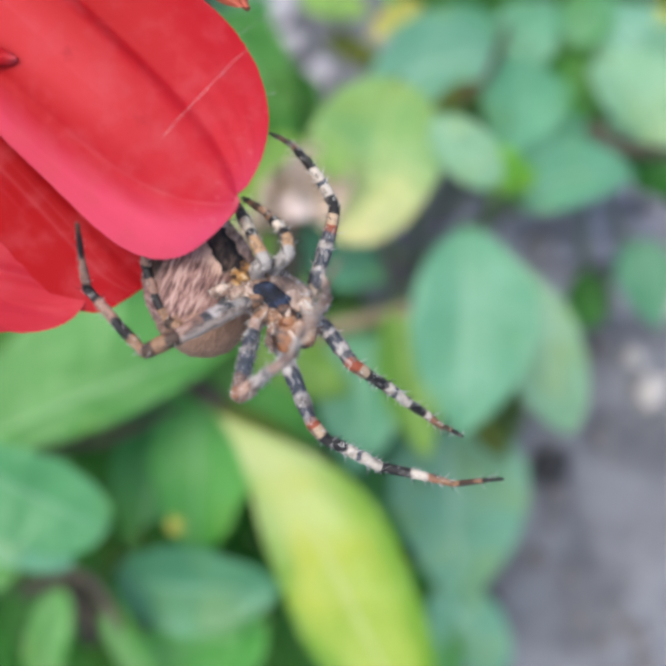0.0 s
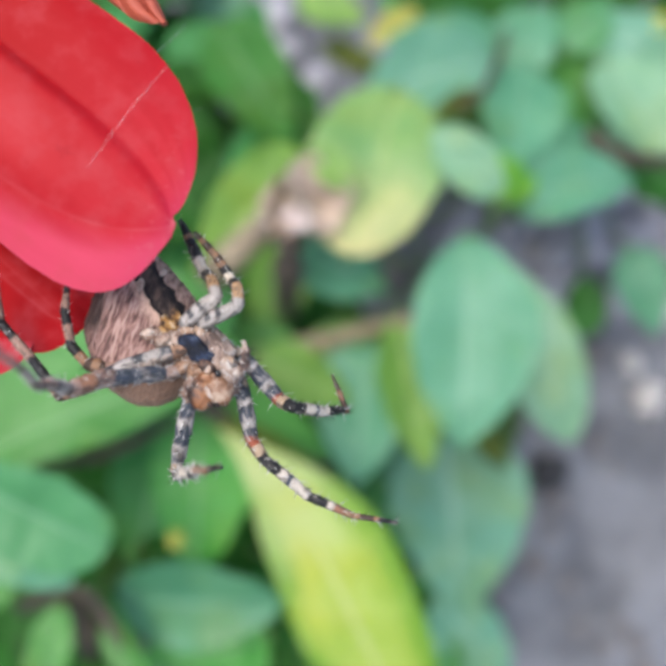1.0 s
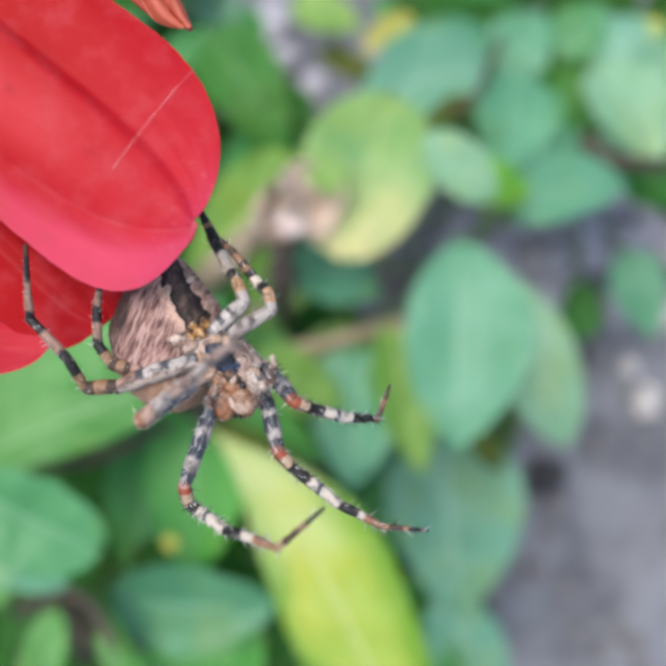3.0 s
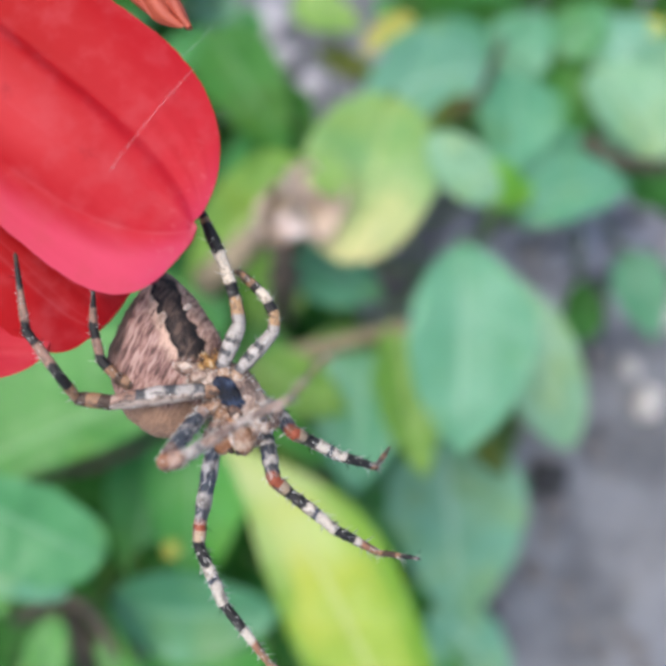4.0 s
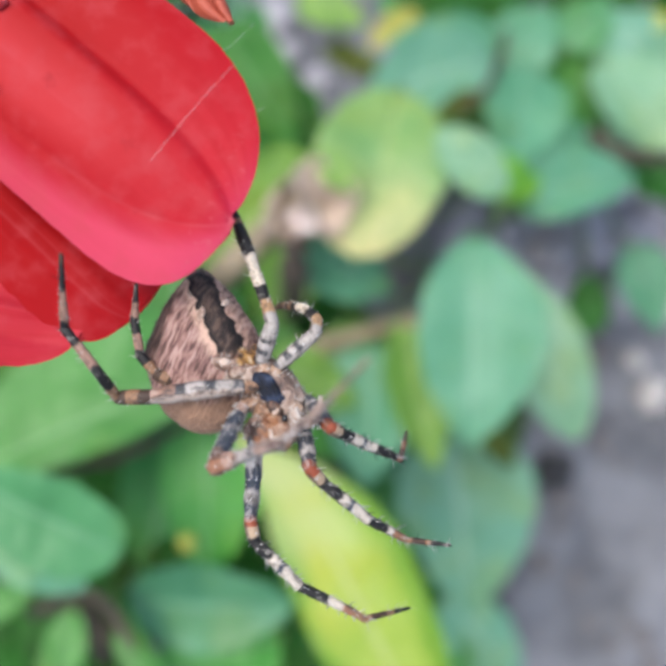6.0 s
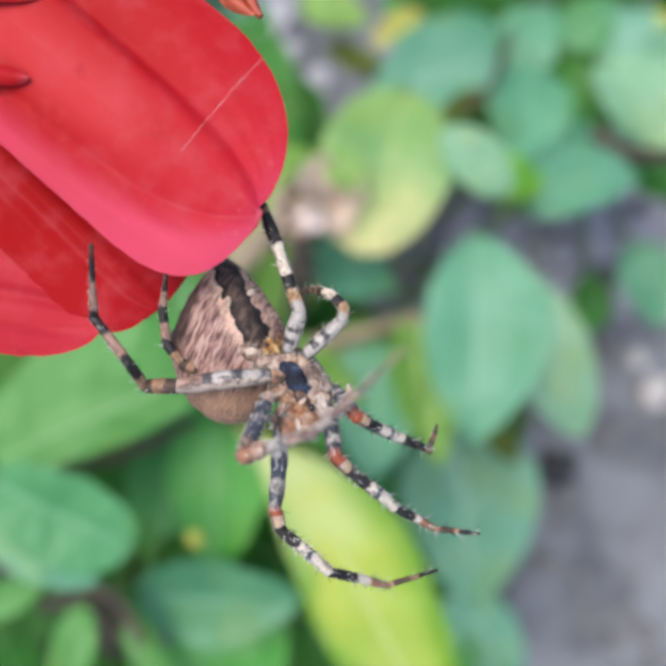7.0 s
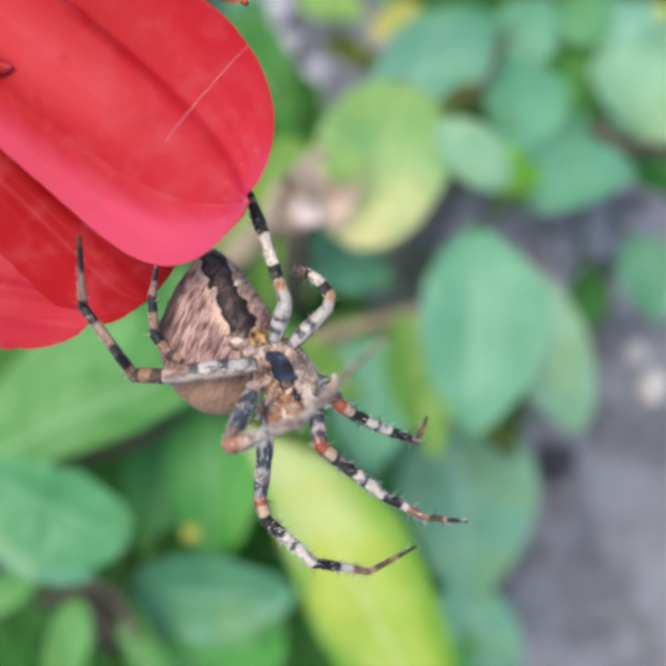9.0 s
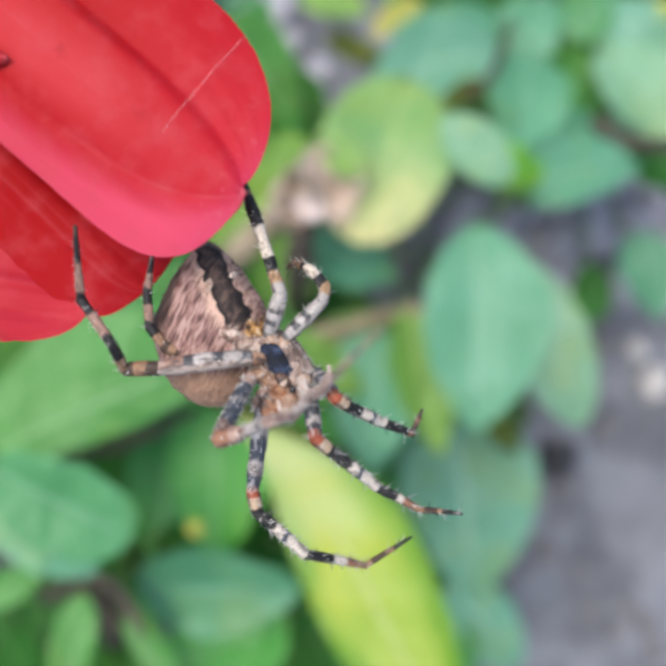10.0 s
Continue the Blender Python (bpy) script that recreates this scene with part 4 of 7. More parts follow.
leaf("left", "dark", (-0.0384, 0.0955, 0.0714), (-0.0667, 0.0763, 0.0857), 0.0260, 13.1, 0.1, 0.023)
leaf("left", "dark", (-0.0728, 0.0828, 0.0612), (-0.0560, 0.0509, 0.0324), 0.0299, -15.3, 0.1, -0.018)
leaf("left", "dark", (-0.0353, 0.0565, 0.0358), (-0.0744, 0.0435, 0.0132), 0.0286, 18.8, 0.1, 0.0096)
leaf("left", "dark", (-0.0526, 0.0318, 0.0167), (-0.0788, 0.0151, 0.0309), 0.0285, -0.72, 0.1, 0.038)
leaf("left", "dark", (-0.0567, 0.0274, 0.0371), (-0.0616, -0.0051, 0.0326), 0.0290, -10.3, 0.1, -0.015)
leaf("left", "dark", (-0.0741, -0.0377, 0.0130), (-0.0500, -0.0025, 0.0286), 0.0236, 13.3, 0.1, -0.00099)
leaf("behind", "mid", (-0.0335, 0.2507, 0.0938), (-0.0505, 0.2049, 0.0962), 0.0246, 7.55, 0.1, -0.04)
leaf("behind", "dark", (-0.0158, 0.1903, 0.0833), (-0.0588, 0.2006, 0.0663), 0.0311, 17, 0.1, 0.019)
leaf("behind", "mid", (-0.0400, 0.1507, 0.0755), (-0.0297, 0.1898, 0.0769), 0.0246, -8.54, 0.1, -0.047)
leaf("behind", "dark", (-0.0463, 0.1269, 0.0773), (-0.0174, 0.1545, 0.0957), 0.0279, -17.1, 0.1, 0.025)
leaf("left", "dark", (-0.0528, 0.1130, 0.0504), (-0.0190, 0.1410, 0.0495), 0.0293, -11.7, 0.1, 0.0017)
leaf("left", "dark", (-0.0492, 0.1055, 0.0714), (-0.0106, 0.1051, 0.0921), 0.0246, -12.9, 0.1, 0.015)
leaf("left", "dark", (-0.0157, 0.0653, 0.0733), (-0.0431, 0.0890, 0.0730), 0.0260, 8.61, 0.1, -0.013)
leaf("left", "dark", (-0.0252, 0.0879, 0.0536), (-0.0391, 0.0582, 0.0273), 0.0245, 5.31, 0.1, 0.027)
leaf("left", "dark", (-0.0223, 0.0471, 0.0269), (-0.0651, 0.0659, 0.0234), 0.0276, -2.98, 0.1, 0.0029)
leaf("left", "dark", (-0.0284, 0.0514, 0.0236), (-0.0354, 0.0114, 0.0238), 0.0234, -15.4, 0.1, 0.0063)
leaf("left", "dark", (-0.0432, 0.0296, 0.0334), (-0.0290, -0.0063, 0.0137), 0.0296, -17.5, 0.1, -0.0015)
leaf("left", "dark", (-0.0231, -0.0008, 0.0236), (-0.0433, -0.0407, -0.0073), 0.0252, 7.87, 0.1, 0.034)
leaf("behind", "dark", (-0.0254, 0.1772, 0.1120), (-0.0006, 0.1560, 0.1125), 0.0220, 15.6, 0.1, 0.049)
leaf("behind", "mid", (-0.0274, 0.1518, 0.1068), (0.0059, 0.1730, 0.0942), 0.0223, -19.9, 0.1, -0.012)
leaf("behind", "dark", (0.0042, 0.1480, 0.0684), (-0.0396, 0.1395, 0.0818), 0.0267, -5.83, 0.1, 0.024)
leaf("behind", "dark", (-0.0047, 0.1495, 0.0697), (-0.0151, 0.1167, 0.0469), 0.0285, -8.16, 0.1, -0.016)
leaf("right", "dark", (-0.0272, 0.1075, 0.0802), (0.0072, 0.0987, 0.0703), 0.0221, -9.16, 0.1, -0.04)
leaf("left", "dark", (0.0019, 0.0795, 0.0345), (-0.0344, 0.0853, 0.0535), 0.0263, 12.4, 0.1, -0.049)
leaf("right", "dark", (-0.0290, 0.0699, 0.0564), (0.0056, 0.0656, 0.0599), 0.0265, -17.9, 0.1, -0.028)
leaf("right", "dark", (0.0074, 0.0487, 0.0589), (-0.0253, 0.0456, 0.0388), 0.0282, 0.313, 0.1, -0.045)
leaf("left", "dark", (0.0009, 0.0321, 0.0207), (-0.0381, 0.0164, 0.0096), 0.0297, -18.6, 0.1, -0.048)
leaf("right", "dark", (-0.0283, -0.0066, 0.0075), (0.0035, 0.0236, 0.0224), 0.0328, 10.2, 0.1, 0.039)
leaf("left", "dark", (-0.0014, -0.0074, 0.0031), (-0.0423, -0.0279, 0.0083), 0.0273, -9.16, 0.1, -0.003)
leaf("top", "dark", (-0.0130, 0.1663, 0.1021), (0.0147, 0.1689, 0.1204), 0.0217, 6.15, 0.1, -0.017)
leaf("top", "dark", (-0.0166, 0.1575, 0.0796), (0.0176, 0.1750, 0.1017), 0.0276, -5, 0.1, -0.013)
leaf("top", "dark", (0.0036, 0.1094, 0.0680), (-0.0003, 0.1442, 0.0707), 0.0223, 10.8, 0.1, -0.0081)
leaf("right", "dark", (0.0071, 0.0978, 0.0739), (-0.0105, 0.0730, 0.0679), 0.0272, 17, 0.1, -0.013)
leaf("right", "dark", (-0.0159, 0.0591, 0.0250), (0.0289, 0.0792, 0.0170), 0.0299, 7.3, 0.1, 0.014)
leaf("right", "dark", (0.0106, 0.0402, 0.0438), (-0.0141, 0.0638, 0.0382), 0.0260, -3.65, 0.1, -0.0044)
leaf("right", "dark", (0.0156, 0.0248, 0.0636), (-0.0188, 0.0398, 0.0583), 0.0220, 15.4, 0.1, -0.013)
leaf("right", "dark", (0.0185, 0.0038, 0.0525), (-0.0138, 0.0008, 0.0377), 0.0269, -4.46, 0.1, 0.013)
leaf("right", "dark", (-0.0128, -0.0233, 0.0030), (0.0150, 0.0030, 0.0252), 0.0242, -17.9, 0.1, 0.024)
leaf("top", "mid", (0.0472, 0.2305, 0.0948), (0.0180, 0.2463, 0.1023), 0.0281, 1.46, 0.1, 0.02)
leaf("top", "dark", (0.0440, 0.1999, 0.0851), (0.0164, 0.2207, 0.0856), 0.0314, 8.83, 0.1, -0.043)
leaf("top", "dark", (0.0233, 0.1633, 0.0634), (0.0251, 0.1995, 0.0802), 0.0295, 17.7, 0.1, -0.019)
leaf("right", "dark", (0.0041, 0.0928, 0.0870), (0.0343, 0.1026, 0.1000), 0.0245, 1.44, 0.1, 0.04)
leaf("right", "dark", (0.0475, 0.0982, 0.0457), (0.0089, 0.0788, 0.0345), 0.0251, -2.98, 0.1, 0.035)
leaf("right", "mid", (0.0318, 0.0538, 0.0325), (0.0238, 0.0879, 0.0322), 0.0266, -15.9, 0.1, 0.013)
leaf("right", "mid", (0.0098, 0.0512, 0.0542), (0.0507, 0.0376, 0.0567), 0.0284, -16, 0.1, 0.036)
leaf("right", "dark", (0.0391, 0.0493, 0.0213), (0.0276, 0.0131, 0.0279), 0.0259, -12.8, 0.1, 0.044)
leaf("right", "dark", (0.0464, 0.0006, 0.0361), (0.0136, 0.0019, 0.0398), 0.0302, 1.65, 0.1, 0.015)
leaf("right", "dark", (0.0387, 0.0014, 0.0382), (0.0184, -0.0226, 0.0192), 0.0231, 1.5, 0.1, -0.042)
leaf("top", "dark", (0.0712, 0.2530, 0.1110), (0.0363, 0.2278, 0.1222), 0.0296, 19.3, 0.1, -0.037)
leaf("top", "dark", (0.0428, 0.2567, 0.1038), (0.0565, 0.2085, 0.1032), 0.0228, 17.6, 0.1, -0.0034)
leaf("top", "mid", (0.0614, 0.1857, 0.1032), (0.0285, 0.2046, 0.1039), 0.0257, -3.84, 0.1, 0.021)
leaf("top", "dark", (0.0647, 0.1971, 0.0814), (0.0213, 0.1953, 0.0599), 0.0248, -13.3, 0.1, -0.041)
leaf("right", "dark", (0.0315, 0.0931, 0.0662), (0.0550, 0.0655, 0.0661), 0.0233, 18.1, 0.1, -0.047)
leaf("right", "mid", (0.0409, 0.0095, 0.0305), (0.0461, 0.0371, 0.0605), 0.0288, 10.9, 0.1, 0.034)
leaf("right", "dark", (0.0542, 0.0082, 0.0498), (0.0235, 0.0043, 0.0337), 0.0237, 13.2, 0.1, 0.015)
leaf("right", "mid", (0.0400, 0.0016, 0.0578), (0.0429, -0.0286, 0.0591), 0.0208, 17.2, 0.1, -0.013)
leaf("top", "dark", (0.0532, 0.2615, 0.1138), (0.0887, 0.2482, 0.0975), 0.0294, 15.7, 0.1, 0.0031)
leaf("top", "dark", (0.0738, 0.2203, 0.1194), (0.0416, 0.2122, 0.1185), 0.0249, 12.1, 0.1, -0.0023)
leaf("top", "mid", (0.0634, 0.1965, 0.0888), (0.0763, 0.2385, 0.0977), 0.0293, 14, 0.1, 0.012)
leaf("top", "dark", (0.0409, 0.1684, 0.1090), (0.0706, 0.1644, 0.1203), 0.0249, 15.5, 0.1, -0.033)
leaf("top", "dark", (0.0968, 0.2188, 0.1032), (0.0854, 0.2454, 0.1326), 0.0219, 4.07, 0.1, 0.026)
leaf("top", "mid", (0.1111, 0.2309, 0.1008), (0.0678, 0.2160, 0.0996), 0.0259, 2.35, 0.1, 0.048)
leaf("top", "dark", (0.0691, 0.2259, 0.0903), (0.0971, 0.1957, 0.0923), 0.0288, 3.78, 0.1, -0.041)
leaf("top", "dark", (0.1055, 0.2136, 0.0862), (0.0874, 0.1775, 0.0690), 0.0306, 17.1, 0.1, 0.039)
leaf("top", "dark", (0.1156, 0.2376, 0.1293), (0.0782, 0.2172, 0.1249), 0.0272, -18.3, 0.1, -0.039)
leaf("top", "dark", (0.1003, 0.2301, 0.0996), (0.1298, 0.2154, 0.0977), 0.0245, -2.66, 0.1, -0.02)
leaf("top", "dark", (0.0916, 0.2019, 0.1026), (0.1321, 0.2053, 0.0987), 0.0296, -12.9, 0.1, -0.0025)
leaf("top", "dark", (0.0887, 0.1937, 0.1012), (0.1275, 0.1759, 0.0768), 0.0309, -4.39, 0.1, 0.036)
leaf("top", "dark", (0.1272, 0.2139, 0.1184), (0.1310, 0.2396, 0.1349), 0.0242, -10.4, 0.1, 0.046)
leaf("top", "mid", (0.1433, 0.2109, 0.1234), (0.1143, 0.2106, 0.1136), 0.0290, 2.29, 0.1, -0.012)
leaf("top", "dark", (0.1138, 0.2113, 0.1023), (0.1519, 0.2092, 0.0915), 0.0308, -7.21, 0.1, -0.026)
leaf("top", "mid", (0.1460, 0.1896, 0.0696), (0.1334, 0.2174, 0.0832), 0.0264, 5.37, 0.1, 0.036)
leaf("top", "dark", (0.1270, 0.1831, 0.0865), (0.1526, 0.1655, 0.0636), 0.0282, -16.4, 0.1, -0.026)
stem("yellow", [(-0.0321, 0.0976, 0.1662), (-0.0241, 0.1018, 0.1749), (-0.0166, 0.1055, 0.1835), (-0.0094, 0.1083, 0.1907), (-0.0060, 0.1095, 0.1932)], 0.0045, STEM, "pale brown withered stem")
stem("yellow", [(-0.0090, 0.0979, 0.1916), (-0.0096, 0.0949, 0.1822), (-0.0108, 0.0952, 0.1623), (-0.0132, 0.1059, 0.1185), (-0.0169, 0.1248, 0.0510)], 0.0044, TWIG, "dark brown stem")
dry_leaf("yellow", (-0.0046, 0.1072, 0.1967), 0.020, pose(0, 0, 0, 30, 20, 35), BROWN_LEAF, "withered beige leaf end")
dry_leaf("yellow", (-0.0125, 0.1058, 0.1910), 0.018, pose(0, 0, 0, -20, 30, -40), BROWN_LEAF, "withered beige leaf end")
dry_leaf("yellow", (-0.0073, 0.1001, 0.1997), 0.0075, pose(0, 0, 0, 10, -10, 60), PALE_LEAF, "whitish curled end of a withered leaf")
stem("right", [(-0.0221, 0.0837, 0.1323), (-0.0107, 0.0824, 0.1476), (0.0020, 0.0827, 0.1551), (0.0143, 0.0853, 0.1591), (0.0252, 0.0875, 0.1619)], 0.0027, STEM, "pale brown twig")
# two dark strips that draw the shadow gaps along leaf edges
stem("left", [(-0.0689, 0.0361, 0.2062), (-0.0602, 0.0373, 0.2034), (-0.0516, 0.0389, 0.1997), (-0.0435, 0.0433, 0.1969), (-0.0344, 0.0499, 0.1928)], 0.0015, STEM_OR_SHADE, "dark brown strip for the shadow under a leaf")
stem("left", [(-0.0347, 0.0573, 0.1931), (-0.0274, 0.0533, 0.1918), (-0.0193, 0.0480, 0.1880), (-0.0095, 0.0439, 0.1824), (0.0018, 0.0415, 0.1711)], 0.0026, STEM_OR_SHADE, "dark brown strip for the shadow under a leaf")
stem("left", [(-0.0757, 0.0066, 0.1651), (-0.0662, 0.0091, 0.1732), (-0.0582, 0.0112, 0.1792), (-0.0525, 0.0077, 0.1812), (-0.0495, 0.0033, 0.1798), (-0.0453, -0.0035, 0.1754), (-0.0417, -0.0115, 0.1697)], 0.0016, TWIG, "curved brown stem")
stem("top", [(0.0385, 0.1531, 0.1653), (0.0473, 0.1588, 0.1693), (0.0519, 0.1698, 0.1687), (0.0592, 0.1948, 0.1474)], 0.0014, STEM_OR_SHADE, "brown twig")
# a dark strip painting the shadow between leaves
stem("top", [(0.0810, 0.1518, 0.1565), (0.0877, 0.1467, 0.1548), (0.0958, 0.1441, 0.1540), (0.1099, 0.1445, 0.1520)], 0.0024, STEM_OR_SHADE, "dark strip for a shadow between leaves")
stem("left", [(-0.0625, 0.0074, 0.1800), (-0.0584, 0.0053, 0.1793), (-0.0550, 0.0014, 0.1770), (-0.0548, -0.0036, 0.1712)], 0.0038, STEM_OR_SHADE, "dark withered stalk")
blossom("top", (0.1182, 0.2118, 0.1318), 0.0048)
blossom("left", (-0.0359, 0.0233, 0.1747), 0.0026)
blossom("top", (0.0863, 0.2263, 0.1050), 0.0029)
pebble((0.1525, 0.1102), 0.0084, STONE, "pale beige pebble on grey soil", "pebble", 1)
pebble((0.1452, 0.1270), 0.0056, STONE, "pale beige pebble on grey soil", "pebble", 2)
pebble((0.1648, 0.1562), 0.0090, STONE, "pale beige pebble on grey soil", "pebble", 3)
pebble((-0.0319, 0.3169), 0.0124, GREY_STONE, "grey stone lying on the soil", "pebble", 4)
pebble((-0.0087, 0.2796), 0.0090, GREY_STONE, "grey stone lying on the soil", "pebble", 5)
pebble((-0.0236, 0.2967), 0.0080, GREY_STONE, "grey stone lying on the soil", "pebble", 6)
pebble((0.1313, 0.1994), 0.0100, GREY_STONE, "grey stone lying on the soil", "pebble", 7)
pebble((0.1015, 0.1843), 0.0056, STONE, "pale beige pebble on grey soil", "pebble", 8)
pebble((0.1475, 0.2124), 0.0068, GREY_STONE, "grey stone lying on the soil", "pebble", 9)
pebble((0.0780, 0.1994), 0.0080, CLOD, "grey clod of dry soil", "clod", 10)
pebble((0.0326, 0.1673), 0.0100, CLOD, "grey clod of dry soil", "clod", 11)
pebble((0.1146, 0.1763), 0.0070, CLOD, "grey clod of dry soil", "clod", 12)
# Gravel, its number and pale tone making up for light the shaded soil lacks.
pebble((0.0886, 0.1636), 0.0064, GREY_STONE, "grey stone lying on the soil", "pebble", 13)
pebble((0.1319, 0.1929), 0.0052, GREY_STONE, "grey stone lying on the soil", "pebble", 14)
pebble((0.0855, 0.1761), 0.0115, GREY_STONE, "grey stone lying on the soil", "pebble", 15)
pebble((0.1506, 0.1890), 0.0105, GREY_STONE, "grey stone lying on the soil", "pebble", 16)
pebble((0.0661, 0.1881), 0.0118, GREY_STONE, "grey stone lying on the soil", "pebble", 17)
pebble((0.1028, 0.1600), 0.0119, GREY_STONE, "grey stone lying on the soil", "pebble", 18)
pebble((0.1678, 0.2075), 0.0119, GREY_STONE, "grey stone lying on the soil", "pebble", 19)
pebble((0.1030, 0.1764), 0.0059, GREY_STONE, "grey stone lying on the soil", "pebble", 20)
pebble((0.1473, 0.1960), 0.0082, GREY_STONE, "grey stone lying on the soil", "pebble", 21)
pebble((0.0783, 0.1860), 0.0105, GREY_STONE, "grey stone lying on the soil", "pebble", 22)
pebble((0.1370, 0.2016), 0.0073, GREY_STONE, "grey stone lying on the soil", "pebble", 23)
pebble((0.1500, 0.1619), 0.0114, GREY_STONE, "grey stone lying on the soil", "pebble", 24)
pebble((0.1212, 0.1659), 0.0094, GREY_STONE, "grey stone lying on the soil", "pebble", 25)
pebble((0.0887, 0.1551), 0.0076, GREY_STONE, "grey stone lying on the soil", "pebble", 26)
pebble((0.1112, 0.1623), 0.0057, GREY_STONE, "grey stone lying on the soil", "pebble", 27)
pebble((0.1506, 0.1831), 0.0081, GREY_STONE, "grey stone lying on the soil", "pebble", 28)
pebble((0.1313, 0.1971), 0.0062, GREY_STONE, "grey stone lying on the soil", "pebble", 29)
pebble((0.1405, 0.1982), 0.0055, GREY_STONE, "grey stone lying on the soil", "pebble", 30)
pebble((0.0723, 0.1851), 0.0079, GREY_STONE, "grey stone lying on the soil", "pebble", 31)
pebble((0.1348, 0.2105), 0.0095, GREY_STONE, "grey stone lying on the soil", "pebble", 32)
pebble((0.0593, 0.1708), 0.0095, GREY_STONE, "grey stone lying on the soil", "pebble", 33)
pebble((0.0753, 0.2046), 0.0047, GREY_STONE, "grey stone lying on the soil", "pebble", 34)
pebble((0.1429, 0.1627), 0.0077, GREY_STONE, "grey stone lying on the soil", "pebble", 35)
pebble((0.0803, 0.2041), 0.0045, GREY_STONE, "grey stone lying on the soil", "pebble", 36)
pebble((0.1482, 0.1857), 0.0119, GREY_STONE, "grey stone lying on the soil", "pebble", 37)
pebble((0.1161, 0.1676), 0.0070, GREY_STONE, "grey stone lying on the soil", "pebble", 38)
pebble((0.0848, 0.2015), 0.0083, GREY_STONE, "grey stone lying on the soil", "pebble", 39)
pebble((0.1523, 0.1599), 0.0068, GREY_STONE, "grey stone lying on the soil", "pebble", 40)
pebble((0.1453, 0.1770), 0.0045, GREY_STONE, "grey stone lying on the soil", "pebble", 41)
pebble((0.1727, 0.1992), 0.0086, GREY_STONE, "grey stone lying on the soil", "pebble", 42)
pebble((0.0854, 0.1555), 0.0061, GREY_STONE, "grey stone lying on the soil", "pebble", 43)
pebble((0.1346, 0.1853), 0.0049, GREY_STONE, "grey stone lying on the soil", "pebble", 44)
pebble((0.1128, 0.1584), 0.0062, GREY_STONE, "grey stone lying on the soil", "pebble", 45)
pebble((0.1065, 0.1984), 0.0077, GREY_STONE, "grey stone lying on the soil", "pebble", 46)
pebble((0.0929, 0.1656), 0.0062, GREY_STONE, "grey stone lying on the soil", "pebble", 47)
pebble((0.0918, 0.1974), 0.0113, GREY_STONE, "grey stone lying on the soil", "pebble", 48)
pebble((0.1425, 0.1544), 0.0052, GREY_STONE, "grey stone lying on the soil", "pebble", 49)
pebble((0.1229, 0.1963), 0.0084, GREY_STONE, "grey stone lying on the soil", "pebble", 50)
pebble((0.1322, 0.2086), 0.0095, GREY_STONE, "grey stone lying on the soil", "pebble", 51)
pebble((0.1590, 0.2052), 0.0067, GREY_STONE, "grey stone lying on the soil", "pebble", 52)
pebble((0.0735, 0.1579), 0.0061, GREY_STONE, "grey stone lying on the soil", "pebble", 53)
pebble((0.0964, 0.2003), 0.0077, GREY_STONE, "grey stone lying on the soil", "pebble", 54)
pebble((0.1328, 0.1887), 0.0053, GREY_STONE, "grey stone lying on the soil", "pebble", 55)
pebble((0.1529, 0.1806), 0.0074, GREY_STONE, "grey stone lying on the soil", "pebble", 56)
pebble((0.0692, 0.2055), 0.0068, GREY_STONE, "grey stone lying on the soil", "pebble", 57)
pebble((0.1237, 0.2030), 0.0099, GREY_STONE, "grey stone lying on the soil", "pebble", 58)
pebble((0.1303, 0.1899), 0.0117, GREY_STONE, "grey stone lying on the soil", "pebble", 59)
pebble((0.1580, 0.1948), 0.0077, GREY_STONE, "grey stone lying on the soil", "pebble", 60)
pebble((0.1711, 0.2107), 0.0080, GREY_STONE, "grey stone lying on the soil", "pebble", 61)
pebble((0.1395, 0.1545), 0.0051, GREY_STONE, "grey stone lying on the soil", "pebble", 62)
pebble((0.1194, 0.2068), 0.0119, GREY_STONE, "grey stone lying on the soil", "pebble", 63)
pebble((0.0704, 0.1773), 0.0093, GREY_STONE, "grey stone lying on the soil", "pebble", 64)
pebble((0.1164, 0.1884), 0.0058, GREY_STONE, "grey stone lying on the soil", "pebble", 65)
pebble((0.1348, 0.1835), 0.0083, GREY_STONE, "grey stone lying on the soil", "pebble", 66)
pebble((0.0805, 0.1701), 0.0046, GREY_STONE, "grey stone lying on the soil", "pebble", 67)
pebble((0.1289, 0.1870), 0.0117, GREY_STONE, "grey stone lying on the soil", "pebble", 68)
pebble((0.1112, 0.1786), 0.0112, GREY_STONE, "grey stone lying on the soil", "pebble", 69)
pebble((0.1628, 0.1959), 0.0061, GREY_STONE, "grey stone lying on the soil", "pebble", 70)
pebble((0.1148, 0.1963), 0.0064, GREY_STONE, "grey stone lying on the soil", "pebble", 71)
pebble((0.1258, 0.1558), 0.0085, GREY_STONE, "grey stone lying on the soil", "pebble", 72)
pebble((0.1710, 0.1859), 0.0095, GREY_STONE, "grey stone lying on the soil", "pebble", 73)
pebble((0.1134, 0.2080), 0.0057, GREY_STONE, "grey stone lying on the soil", "pebble", 74)
pebble((0.0846, 0.1810), 0.0110, GREY_STONE, "grey stone lying on the soil", "pebble", 75)
pebble((0.0757, 0.1906), 0.0096, GREY_STONE, "grey stone lying on the soil", "pebble", 76)
pebble((0.1349, 0.0764), 0.0032, CLOD, "grey clod of dry soil", "clod", 77)
pebble((0.1394, -0.0100), 0.0055, CLOD, "grey clod of dry soil", "clod", 78)
pebble((0.1123, 0.0059), 0.0044, CLOD, "grey clod of dry soil", "clod", 79)
pebble((0.0856, 0.0879), 0.0026, CLOD, "grey clod of dry soil", "clod", 80)
